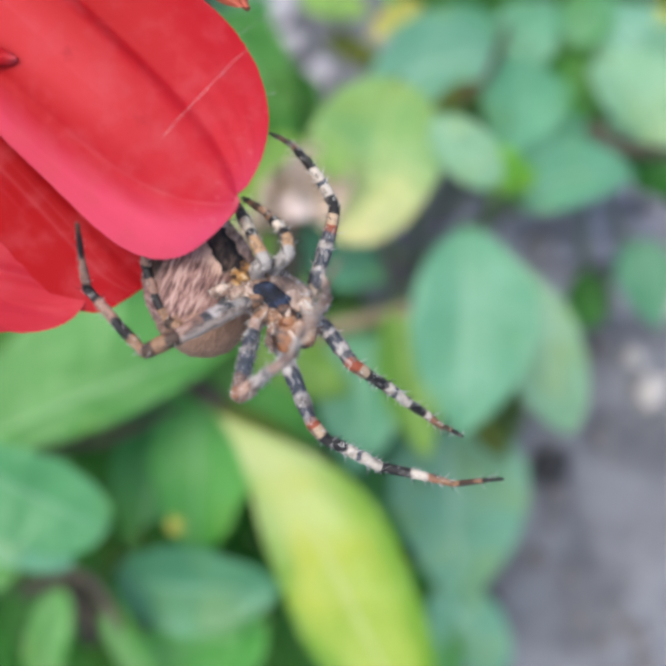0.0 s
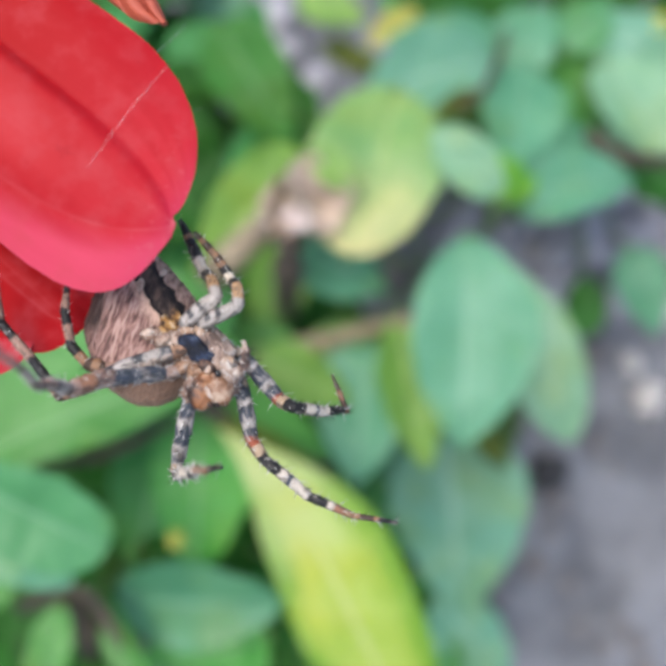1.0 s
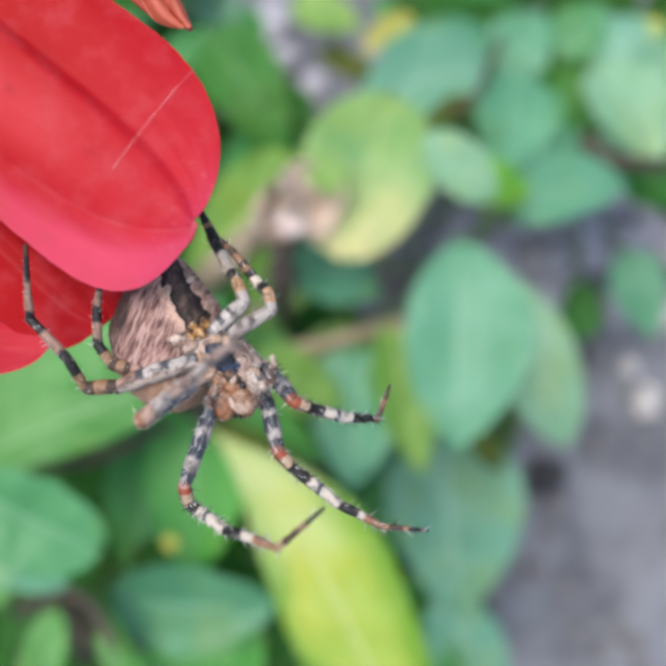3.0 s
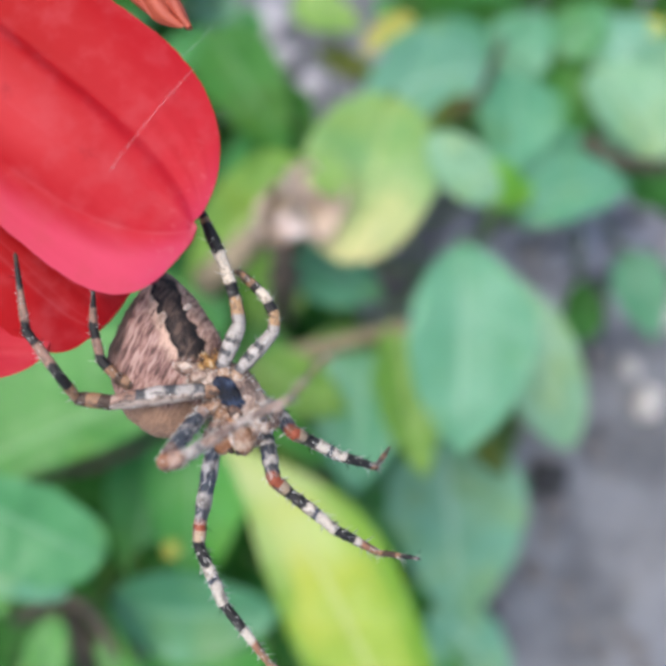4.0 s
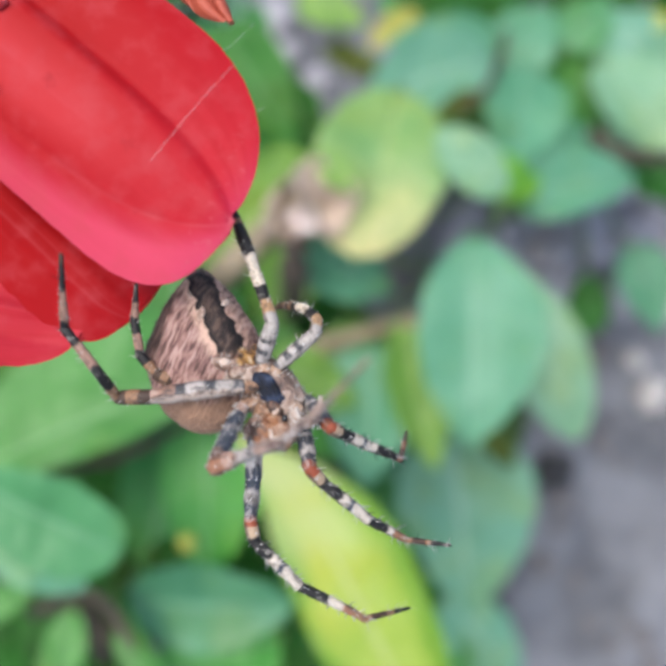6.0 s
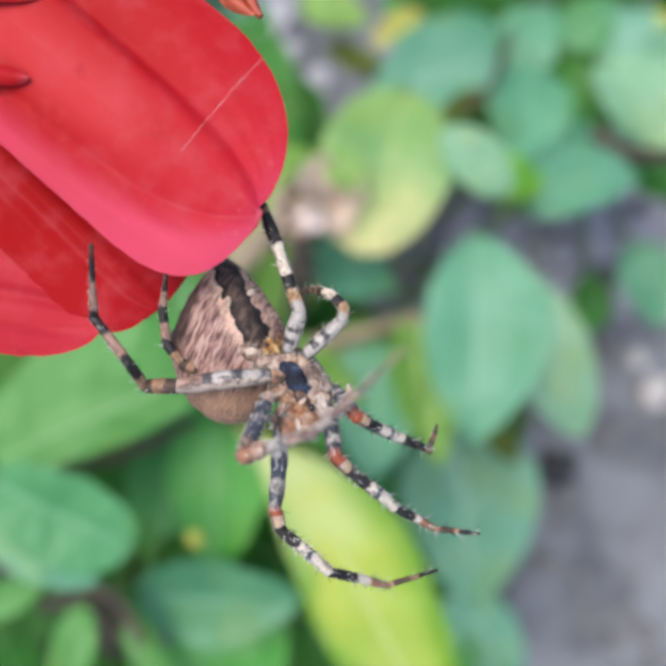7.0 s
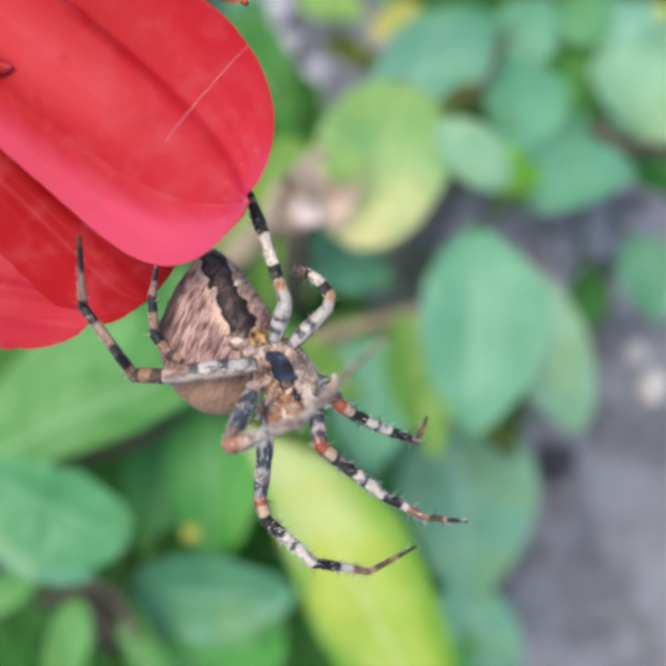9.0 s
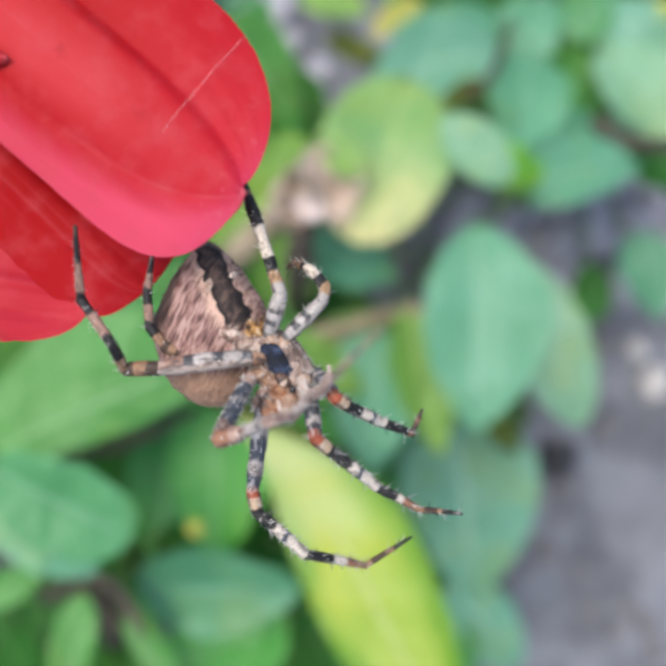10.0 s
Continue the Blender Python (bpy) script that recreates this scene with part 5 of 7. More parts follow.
pebble((0.1150, 0.1404), 0.0045, CLOD, "grey clod of dry soil", "clod", 81)
pebble((0.1273, 0.0883), 0.0053, CLOD, "grey clod of dry soil", "clod", 82)
pebble((0.1553, 0.1088), 0.0048, CLOD, "grey clod of dry soil", "clod", 83)
pebble((0.1263, 0.0864), 0.0036, CLOD, "grey clod of dry soil", "clod", 84)
pebble((0.1096, 0.0247), 0.0040, CLOD, "grey clod of dry soil", "clod", 85)
pebble((0.1289, 0.0081), 0.0040, CLOD, "grey clod of dry soil", "clod", 86)
pebble((0.1029, 0.0472), 0.0042, CLOD, "grey clod of dry soil", "clod", 87)
pebble((0.1437, 0.1132), 0.0029, CLOD, "grey clod of dry soil", "clod", 88)
pebble((0.1223, -0.0022), 0.0038, CLOD, "grey clod of dry soil", "clod", 89)
pebble((0.0720, 0.0194), 0.0069, CLOD, "grey clod of dry soil", "clod", 90)
pebble((0.1052, 0.0602), 0.0068, CLOD, "grey clod of dry soil", "clod", 91)
pebble((0.1317, 0.1326), 0.0074, CLOD, "grey clod of dry soil", "clod", 92)
pebble((0.1022, 0.0823), 0.0050, CLOD, "grey clod of dry soil", "clod", 93)
pebble((0.1040, 0.0963), 0.0032, CLOD, "grey clod of dry soil", "clod", 94)
pebble((0.0854, 0.0932), 0.0065, CLOD, "grey clod of dry soil", "clod", 95)
pebble((0.0982, 0.0941), 0.0032, CLOD, "grey clod of dry soil", "clod", 96)
pebble((0.1367, 0.0014), 0.0061, CLOD, "grey clod of dry soil", "clod", 97)
pebble((0.1028, 0.1375), 0.0047, CLOD, "grey clod of dry soil", "clod", 98)
pebble((0.1572, 0.1371), 0.0028, CLOD, "grey clod of dry soil", "clod", 99)
pebble((0.0952, 0.0320), 0.0061, CLOD, "grey clod of dry soil", "clod", 100)
pebble((0.0877, 0.1172), 0.0041, CLOD, "grey clod of dry soil", "clod", 101)
pebble((0.1551, 0.1039), 0.0055, CLOD, "grey clod of dry soil", "clod", 102)
pebble((0.1016, 0.0730), 0.0095, DARK_CLOD, "dark crumb of soil", "clod", 103)
pebble((0.0950, 0.0701), 0.0060, DARK_CLOD, "dark crumb of soil", "clod", 104)
pebble((0.1077, 0.0760), 0.0060, DARK_CLOD, "dark crumb of soil", "clod", 105)
pebble((0.0666, 0.0176), 0.0085, DARK_CLOD, "dark crumb of soil", "clod", 106)
pebble((0.0701, 0.0131), 0.0060, DARK_CLOD, "dark crumb of soil", "clod", 107)
pebble((0.1176, 0.1736), 0.0090, DARK_CLOD, "dark crumb of soil", "clod", 108)
pebble((0.1105, 0.1764), 0.0060, DARK_CLOD, "dark crumb of soil", "clod", 109)
pebble((0.1500, 0.2366), 0.0090, DARK_CLOD, "dark crumb of soil", "clod", 110)


# ---- flower ----
def flower():
    """A red blossom; its origin is the nick at the end of the front petal, x right, y up the picture plane, z to the viewer."""
    home = tagged(new("red_flower"), "bright red blossom with broad silky petals", "flower")
    mm = 0.001
    ca, sa = math.cos(radians(-40)), math.sin(radians(-40))
    def world_of(a, b, z):
        # a: along the petal to its end, b: across it, upwards
        return Vector((a * ca - b * sa, a * sa + b * ca, z)) * mm
    def relief(a, b, k=0.0):
        """The front petal's height: arched, with a crease down its middle and a fold along its lower side."""
        crease = 2.9 * (1 - math.exp(a / 3.5)) if a < 0 else 0
        z = -0.022 * b * b - 0.004 * (a + 12) ** 2 + 0.5
        d = b - crease
        z -= (0.35 + 0.55 * min(1, max(0, -a / 16))) * math.exp(-((d / (0.6 if d < 0 else 2.0 + 0.06 * max(-a, 0))) ** 2)) * (1 - 0.3 * k)
        ridge = b + 5.3 * (1 - math.exp((a - 0.4) / 4.3))
        z -= 0.06 * math.exp(-((ridge / 0.4) ** 2)) * min(1, max(0, -a / 3))
        z -= 0.045 * max(-ridge, 0) ** 1.5
        return z + 0.07 * noise.noise(Vector((a * 0.16, b * 0.3, 0))) + 0.015 * noise.noise(Vector((a * 0.7, b * 1.3, 7)))
    def outline(v, u):
        end, low, high = 0.4 - 0.6 * min(1, max(u, 0) / 0.15), 9.2, 9.0
        a = end - 34 * (1 - v) ** 1.8
        if u < 0:
            h, reach, power = low, 10.0, 3.2
        else:
            h, reach, power = high, 11.0, 2.1
        k = min(max((a - end + reach) / reach, 0), 1)
        w = h * max(1 - k ** power, 0) ** (1 / power) * (1 - 0.002 * max(-a - 9, 0))
        return a, 0.3 * (1 - k) + u * w, k
    def front(v, u):
        a, b, k = outline(v, u)
        z = relief(a, b, k)
        if abs(b) < 1.0 and a > -0.8:
            a -= 0.4 * (1 - abs(b) / 1.0) * (a + 0.8) / 1.2
        wob = 1 + 0.012 * noise.noise(Vector((a * 0.9, u * 3, 2)))
        b *= wob
        return world_of(a, b, z)
    rows, cols = 80, 110
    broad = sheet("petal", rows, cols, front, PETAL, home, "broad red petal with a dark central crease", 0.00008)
    vein, flush, glow = [], [], []
    for i in range(rows + 1):
        for j in range(cols + 1):
            a, b, k = outline(i / rows, 2 * j / cols - 1)
            fade = 0.4 + 0.6 * noise.noise(Vector((a * 0.5, b * 0.3, 4)))
            rib = math.exp(-(((b + 5.2 * (1 - math.exp((a - 0.4) / 4.3))) / 0.13) ** 2)) * min(1, max(0, (a + 15) / 12)) * fade
            nick = math.exp(-((a - 0.2) ** 2 + (b * 0.45) ** 2) / 0.10)
            fold = b + 5.3 * (1 - math.exp((a - 0.4) / 4.3))
            crease = 2.9 * (1 - math.exp(min(a, 0) / 3.5))
            flush.append(max(min(1, max(0, 0.25 - fold / 3.2)) * (0.75 + 0.25 * min(1, max(0, (a + 14) / 10))), 0.22 * min(1, max(0, (b - crease - 0.3) / 3)) * min(1, max(0, (a + 16) / 8))))
            vein.append(min(1, max(rib, 0) + nick))
            glow.append(0.7 * min(1, max(0, (fold - 0.4) / 2)) * min(1, max(0, (crease - b - 0.6) / 3)) * min(1, max(0, (-a - 5) / 9)))
    floats(broad, "rib", vein)
    floats(broad, "blush", flush)
    floats(broad, "warm", glow)
    def rear(tilt, tip, wide, back, lean, reach, power):
        c, s = math.cos(radians(tilt)), math.sin(radians(tilt))
        def place(v, u):
            a = -32 * (1 - v) ** 1.7
            k = min(max((a + reach) / reach, 0), 1)
            w = wide * max(1 - k ** power, 0) ** (1 / power) * (1 + 0.03 * noise.noise(Vector((a, u * 2, tilt))))
            b = u * w
            z = -0.02 * b * b + 0.35 * noise.noise(Vector((a * 0.15, b * 0.25, tilt))) - lean * (a + 10) * 0.1
            z -= 0.35 * math.exp(-(((b - 0.4) / 0.6) ** 2)) - 0.25 * math.exp(-(((b + 1.8) / 0.7) ** 2))
            return Vector((tip[0] + a * c - b * s, tip[1] + a * s + b * c, back + z)) * mm
        return place
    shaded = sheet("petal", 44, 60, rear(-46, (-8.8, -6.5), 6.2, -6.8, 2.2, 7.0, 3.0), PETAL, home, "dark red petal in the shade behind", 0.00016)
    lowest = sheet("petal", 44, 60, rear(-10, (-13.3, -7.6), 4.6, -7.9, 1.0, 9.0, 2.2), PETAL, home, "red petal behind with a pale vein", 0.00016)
    for ob, at, blush in ((shaded, -0.30, 0.0), (lowest, 0.12, 0.45)):
        floats(ob, "rib", [0.25 * math.exp(-(((2 * j / 60 - 1 - at) / 0.02) ** 2)) for i in range(45) for j in range(61)])
        floats(ob, "blush", [blush] * (45 * 61))
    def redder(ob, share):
        """Keeps a petal's end in the red of its base; on rear petals, in place of shade."""
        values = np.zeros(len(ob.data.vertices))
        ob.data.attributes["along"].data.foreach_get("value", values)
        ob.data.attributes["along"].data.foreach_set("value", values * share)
    # the front petal's shade on these two is put into their colour
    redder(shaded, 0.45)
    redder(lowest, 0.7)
    # The tips of two inner petals that lie over the broad one.
    def inner(tip, wide):
        def place(v, u):
            w = wide * (1 - v ** 4) ** 0.5
            return Vector((tip[0] - 12 * (1 - v), tip[1] + 1.5 * (1 - v) + u * w, 1.6 - 1.0 * v - 0.35 * u * u + 0.25 * math.sin(3 * v))) * mm
        return place
    for tip, wide in (((-16.9, 9.4), 1.0), ((-16.2, 15.6), 1.3)):
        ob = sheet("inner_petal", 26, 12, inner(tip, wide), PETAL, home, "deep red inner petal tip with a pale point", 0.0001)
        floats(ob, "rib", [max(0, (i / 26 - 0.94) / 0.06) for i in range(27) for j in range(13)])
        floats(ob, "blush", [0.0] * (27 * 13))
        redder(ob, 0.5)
    # Silk laid over the front petal and off its edge, and two stray ends.
    def strand(points, radius):
        bm = bmesh.new()
        tube(bm, [Vector(p) * mm for p in points], [radius] * len(points), 5)
        part("silk_thread", bm, SILK, home, "pale silk thread")
    def above(x, y):
        a, b = x * ca + y * sa, -x * sa + y * ca
        return -0.022 * b * b - 0.004 * (a + 12) ** 2 + 0.70
    strand([(-5.9 + 0.258 * k, 4.05 + 0.331 * k, above(-5.9 + 0.258 * k, 4.05 + 0.331 * k)) for k in range(24)], 0.000018)
    strand([(-0.9 + 0.38 * k, 12.55 + 0.26 * k + 0.02 * k * k, above(-0.9, 12.5) - 0.1 * k) for k in range(7)], 0.000014)
    strand([(1.5 + 0.16 * k, 8.22 + 0.012 * k * k, -1.4) for k in range(5)], 0.000016)
    # A withered tip that stands above the petal's edge.
    def dry(v, u):
        return Vector((-4.2 + 3.8 * v + 0.9 * u * (1 - v ** 2), 18.7 - 3.6 * v + 1.1 * u * (1 - v ** 2.5), -2.6 + 0.35 * math.sin(v * 7 + u * 5) - 0.3 * u * u)) * mm
    sheet("withered_petal", 18, 12, dry, WITHERED, home, "brownish withered petal tip", 0.0002)
    # The heart of the flower and its stalk down to the bed.
    bm = bmesh.new()
    blob(bm, Vector((-26, 22, -4)) * mm, Vector((5, 5, 4)) * mm, None, 0.25, 3)
    part("flower_heart", bm, WITHERED, home, "dark red flower heart")
    bm = bmesh.new()
    tube(bm, [Vector((-26 - 150 * v, 22 + 60 * v, -6 - 345 * v)) * mm for v in (k / 10 for k in range(11))], [0.0018] * 11, 9)
    part("stem", bm, GREEN_STEM, home, "green flower stem")
    return home


FLOWER = flower()


# ---- spider ----
SPIDER = tagged(new("spider"), "brown mottled garden spider with banded legs on a red petal", "spider")


def hairy(bm, count, reach, shades=(1, 2)):
    """Draws short hairs out of a mesh's faces."""
    skin = [f for f in bm.faces]
    for f in random.sample(skin, min(count, len(skin) // 3)):
        side, at = f.normal.copy(), f.calc_center_median()
        bmesh.ops.inset_individual(bm, faces=[f], thickness=0.00002)
        for v in f.verts:
            v.co = at + (v.co - at) * 0.4
        got = bmesh.ops.poke(bm, faces=[f])
        lean = Vector((random.uniform(-0.5, 0.5), random.uniform(-0.5, 0.5), random.uniform(-0.2, 0.2)))
        got["verts"][0].co = at + (side + lean) * reach * random.uniform(0.4, 1.0)
        shade = shades[0] if random.random() < 0.7 else shades[1]
        for g in got["faces"]:
            g.material_index = shade


TRUNK = {}


def spider_body():
    """Seen from below: the round abdomen, the dark breastplate between the hips, the jaws and feelers."""
    mm = 0.001
    bm = bmesh.new()
    for v in blob(bm, (0, 0, 0), (1, 1, 1), None, 0.0, 5):
        x, y, z = v.co
        w = 4.8 * (1 - 0.30 * max(y, 0) - 0.24 * max(y, 0) ** 2)
        v.co = Vector((x * w, y * 6.8, z * (3.9 - 1.0 * y))) * mm
        v.co += v.co.normalized() * (0.00016 * noise.noise(v.co * 500) + 0.00008 * noise.noise(v.co * 1800))
    bm.normal_update()
    hairy(bm, 500, 0.0002, (0, 0))
    abdomen = part("abdomen", bm, ABDOMEN, SPIDER, "pinkish brown abdomen with a dark band between cream spots")
    abdomen.data.materials.append(HAIR)
    abdomen.matrix_local = pose(-5.3 * mm, 3.1 * mm, -4.4 * mm, 0, 0, 3)
    TRUNK["abdomen"] = abdomen
    for x, y, z, r in ((0.35, 3.05, 3.10, 0.40), (2.15, 3.8, 1.95, 0.32), (-0.6, 4.6, 2.3, 0.24)):
        bm = bmesh.new()
        out = Vector((x * 0.6, y * 0.3, z)).to_track_quat("Z", "Y").to_matrix().to_4x4()
        blob(bm, Vector((x, y, z)) * mm, Vector((r * 0.75, r * 1.4, 0.26)) * mm, out, 0.35, 3, x)
        part("cream_spot", bm, CREAM_SPOT, abdomen, "raised cream spot")
    bm = bmesh.new()
    for x, y, z, wide, tall in ((-1.5, 2.5, -0.72, 0.55, 0.5), (-1.0, 2.85, -0.85, 0.4, 0.6), (-1.95, 2.7, -0.9, 0.36, 0.6), (-1.2, 2.2, -0.6, 0.4, 0.35), (-2.1, 2.2, -0.7, 0.4, 0.35)):
        blob(bm, Vector((x, y, z)) * mm, Vector((wide, tall, 0.3)) * mm, None, 0.5, 3, 4 * x)
    bm.normal_update()
    hairy(bm, 90, 0.00026)
    waist = part("waist", bm, OCHRE, SPIDER, "ochre waist plate")
    waist.data.materials.append(CREAM_SPOT)
    waist.data.materials.append(EYE)
    bm = bmesh.new()
    blob(bm, Vector((-3.2, 1.95, -0.75)) * mm, Vector((1.25, 0.62, 0.5)) * mm, pose(0, 0, 0, 0, 0, -12), 0.25, 3, 6)
    blob(bm, Vector((-2.4, 1.35, -0.6)) * mm, Vector((0.8, 0.55, 0.5)) * mm, pose(0, 0, 0, 0, 0, 20), 0.25, 3, 2)
    bm.normal_update()
    hairy(bm, 110, 0.0003)
    fold = part("belly_fold", bm, PALP, SPIDER, "beige fold between belly and fore body")
    fold.data.materials.append(HAIR)
    fold.data.materials.append(EYE)
    bm = bmesh.new()
    blob(bm, Vector((-3.35, 2.2, -0.3)) * mm, Vector((0.44, 0.3, 0.24)) * mm, pose(0, 0, 0, 0, 0, 15), 0.3, 3, 5)
    part("fold_knob", bm, CREAM_SPOT, fold, "cream knob")
    # Fore body
    bm = bmesh.new()
    blob(bm, Vector((0.2, 0.0, -1.2)) * mm, Vector((2.3, 2.8, 1.4)) * mm, pose(0, 0, 0, 0, 0, 45), 0.15, 4)
    blob(bm, Vector((1.3, -2.4, -0.9)) * mm, Vector((1.9, 1.8, 1.4)) * mm, None, 0.15, 4)
    bm.normal_update()
    hairy(bm, 520, 0.0003)
    fore = part("cephalothorax", bm, CARAPACE, SPIDER, "hairy grey-brown fore body")
    fore.data.materials.append(HAIR)
    fore.data.materials.append(EYE)
    bm = bmesh.new()
    for v in blob(bm, (0, 0, 0), (1, 1, 1), None, 0.3, 4):
        x, y, z = v.co
        v.co = pose(0.12 * mm, 0.05 * mm, 0.15 * mm, 0, 0, 42) @ (Vector((x * 0.92 * (1 + 0.30 * y), y * 1.45, z * 0.22 + 0.05)) * mm)
    part("breastplate", bm, CARAPACE_DARK, SPIDER, "glossy blue-black breastplate")
    bm = bmesh.new()
    blob(bm, Vector((0.62, -1.45, 0.25)) * mm, Vector((0.85, 0.5, 0.34)) * mm, pose(0, 0, 0, 0, 0, -48), 0.1, 3, 3)
    rim = part("mouth_rim", bm, MOUTH, SPIDER, "black rim round the mouth")
    bm = bmesh.new()
    blob(bm, Vector((0.68, -1.66, 0.48)) * mm, Vector((0.24, 0.36, 0.16)) * mm, pose(0, 0, 0, 0, 0, -30), 0.2, 3)
    part("lip", bm, COXA, rim, "cream lower lip")
    bm = bmesh.new()
    blob(bm, Vector((1.38, -2.1, 0.72)) * mm, Vector((0.27, 0.3, 0.25)) * mm, None, 0.1, 3)
    part("fang_base", bm, EYE, rim, "shiny black knob")
    bm = bmesh.new()
    blob(bm, Vector((0.35, -2.3, 0.42)) * mm, Vector((0.8, 0.5, 0.45)) * mm, pose(0, 0, 0, 0, 0, -25), 0.15, 3, 2)
    part("mouth", bm, AMBER, rim, "amber mouth")
    for x, y, turn in ((-0.3, -1.75, 25), (2.15, -1.75, -35)):
        bm = bmesh.new()
        blob(bm, Vector((x, y, 0.1)) * mm, Vector((0.62, 0.85, 0.55)) * mm, pose(0, 0, 0, 0, 0, turn), 0.12, 3, x)
        bm.normal_update()
        hairy(bm, 30, 0.00025)
        plate = part("mouthpart", bm, COXA, SPIDER, "beige mouthpart")
        plate.data.materials.append(HAIR)
        plate.data.materials.append(EYE)
    for x, y, turn, skin in ((-0.30, -3.1, -10, AMBER), (1.0, -3.15, 14, JAW)):
        bm = bmesh.new()
        blob(bm, Vector((x, y, 0.05)) * mm, Vector((1.12, 1.55, 0.78)) * mm, pose(0, 0, 0, 0, 0, turn), 0.12, 4, y)
        bm.normal_update()
        hairy(bm, 150, 0.00022, (0, 1))
        jaw = part("chelicera", bm, skin, SPIDER, "glossy amber-brown jaw")
        jaw.data.materials.append(HAIR)
        jaw.data.materials.append(EYE)
        bm = bmesh.new()
        blob(bm, Vector((0.3 + 0.5 * x, -4.2, 0.32)) * mm, Vector((0.24, 0.5, 0.3)) * mm, pose(0, 0, 0, 0, 0, 35 - 40 * x), 0.1, 2)
        part("fang", bm, MOUTH, jaw, "dark red-brown fang")
    bm = bmesh.new()
    blob(bm, Vector((0.30, -3.25, 0.58)) * mm, Vector((0.26, 0.7, 0.24)) * mm, pose(0, 0, 0, 0, 0, 22), 0.15, 3, 7)
    part("jaw_seam", bm, COXA, SPIDER, "cream fold between the jaws")
    feelers = (
        ((2.0, -1.6, 0.3), (2.6, -2.3, 1.4), (3.3, -2.4, 2.6), (3.9, -1.7, 3.6), (4.15, -0.9, 4.0), (4.2, -0.1, 4.2)),
        ((-0.3, -1.8, 0.0), (-0.8, -2.2, 0.3), (-1.25, -2.7, 0.3), (-1.5, -3.2, 0.0), (-1.5, -3.7, -0.4), (-1.3, -4.2, -0.8)),
    )
    for pts in feelers:
        bm = bmesh.new()
        fine, thick = [], []
        for k in range(21):
            v = k / 20 * (len(pts) - 1)
            n = min(int(v), len(pts) - 2)
            fine.append(Vector(pts[n]).lerp(Vector(pts[n + 1]), v - n) * mm)
            thick.append((0.00040 + 0.00007 * math.sin(k * 1.3)) * (1 - (k / 20) ** 5 * 0.8))
        tube(bm, fine, thick, 12)
        bm.normal_update()
        hairy(bm, 90, 0.00036)
        palp = part("pedipalp", bm, PALP, SPIDER, "hairy pinkish-brown feeler")
        palp.data.materials.append(HAIR)
        palp.data.materials.append(EYE)


spider_body()

HIPS = {
    "hind_left": (-1.9, 0.3, 0.3), "rear_left": (-2.0, 1.0, -1.6), "mid_left": (-1.9, -1.3, 0.4), "front_left": (-0.9, -2.7, -0.3),
    "rear_right": (-0.5, 2.2, -0.4), "hind_right": (0.8, 1.8, -0.4), "mid_right": (2.9, -0.9, -2.4), "front_right": (2.6, -2.9, -2.3),
}
LENGTHS = {
    "hind_left": (7.08, 2.64, 2.84, 4.41, 5.81),
    "rear_left": (5.4, 1.64, 1.9, 2.67, 2.88),
    "mid_left": (6.67, 1.84, 6.2, 7, 6.2),
    "front_left": (7.44, 1.66, 4.94, 5.94, 4.2),
    "rear_right": (3.51, 1.84, 2.64, 3.06, 2.3),
    "hind_right": (4, 1.34, 1.65, 2.17, 2.4),
    "mid_right": (5.52, 1.7, 2.99, 3.16, 2.88),
    "front_right": (5.04, 1.77, 4.59, 3.9, 3.45),
}
GIRTH = {"femur": (0.55, 0.74, 0.54), "patella": (0.54, 0.54, 0.48), "tibia": (0.47, 0.48, 0.44), "metatarsus": (0.43, 0.37, 0.27), "tarsus": (0.26, 0.23, 0.13)}
STURDY = {
    "near": {"femur": (0.62, 0.80, 0.70), "patella": (0.78, 0.84, 0.72), "tibia": (0.54, 0.52, 0.38), "metatarsus": (0.34, 0.29, 0.23), "tarsus": (0.22, 0.16, 0.10)},
    "hind": {"femur": (0.60, 0.86, 0.62), "patella": (0.62, 0.66, 0.54), "tibia": (0.42, 0.42, 0.44), "metatarsus": (0.44, 0.36, 0.40), "tarsus": (0.40, 0.24, 0.18)},
    "curl": {"tibia": (0.50, 0.50, 0.46), "metatarsus": (0.46, 0.46, 0.42), "tarsus": (0.40, 0.36, 0.24)},
    "grip": {"tibia": (0.50, 0.52, 0.48), "metatarsus": (0.46, 0.50, 0.52), "tarsus": (0.50, 0.40, 0.24)},
}
LEGS = {}


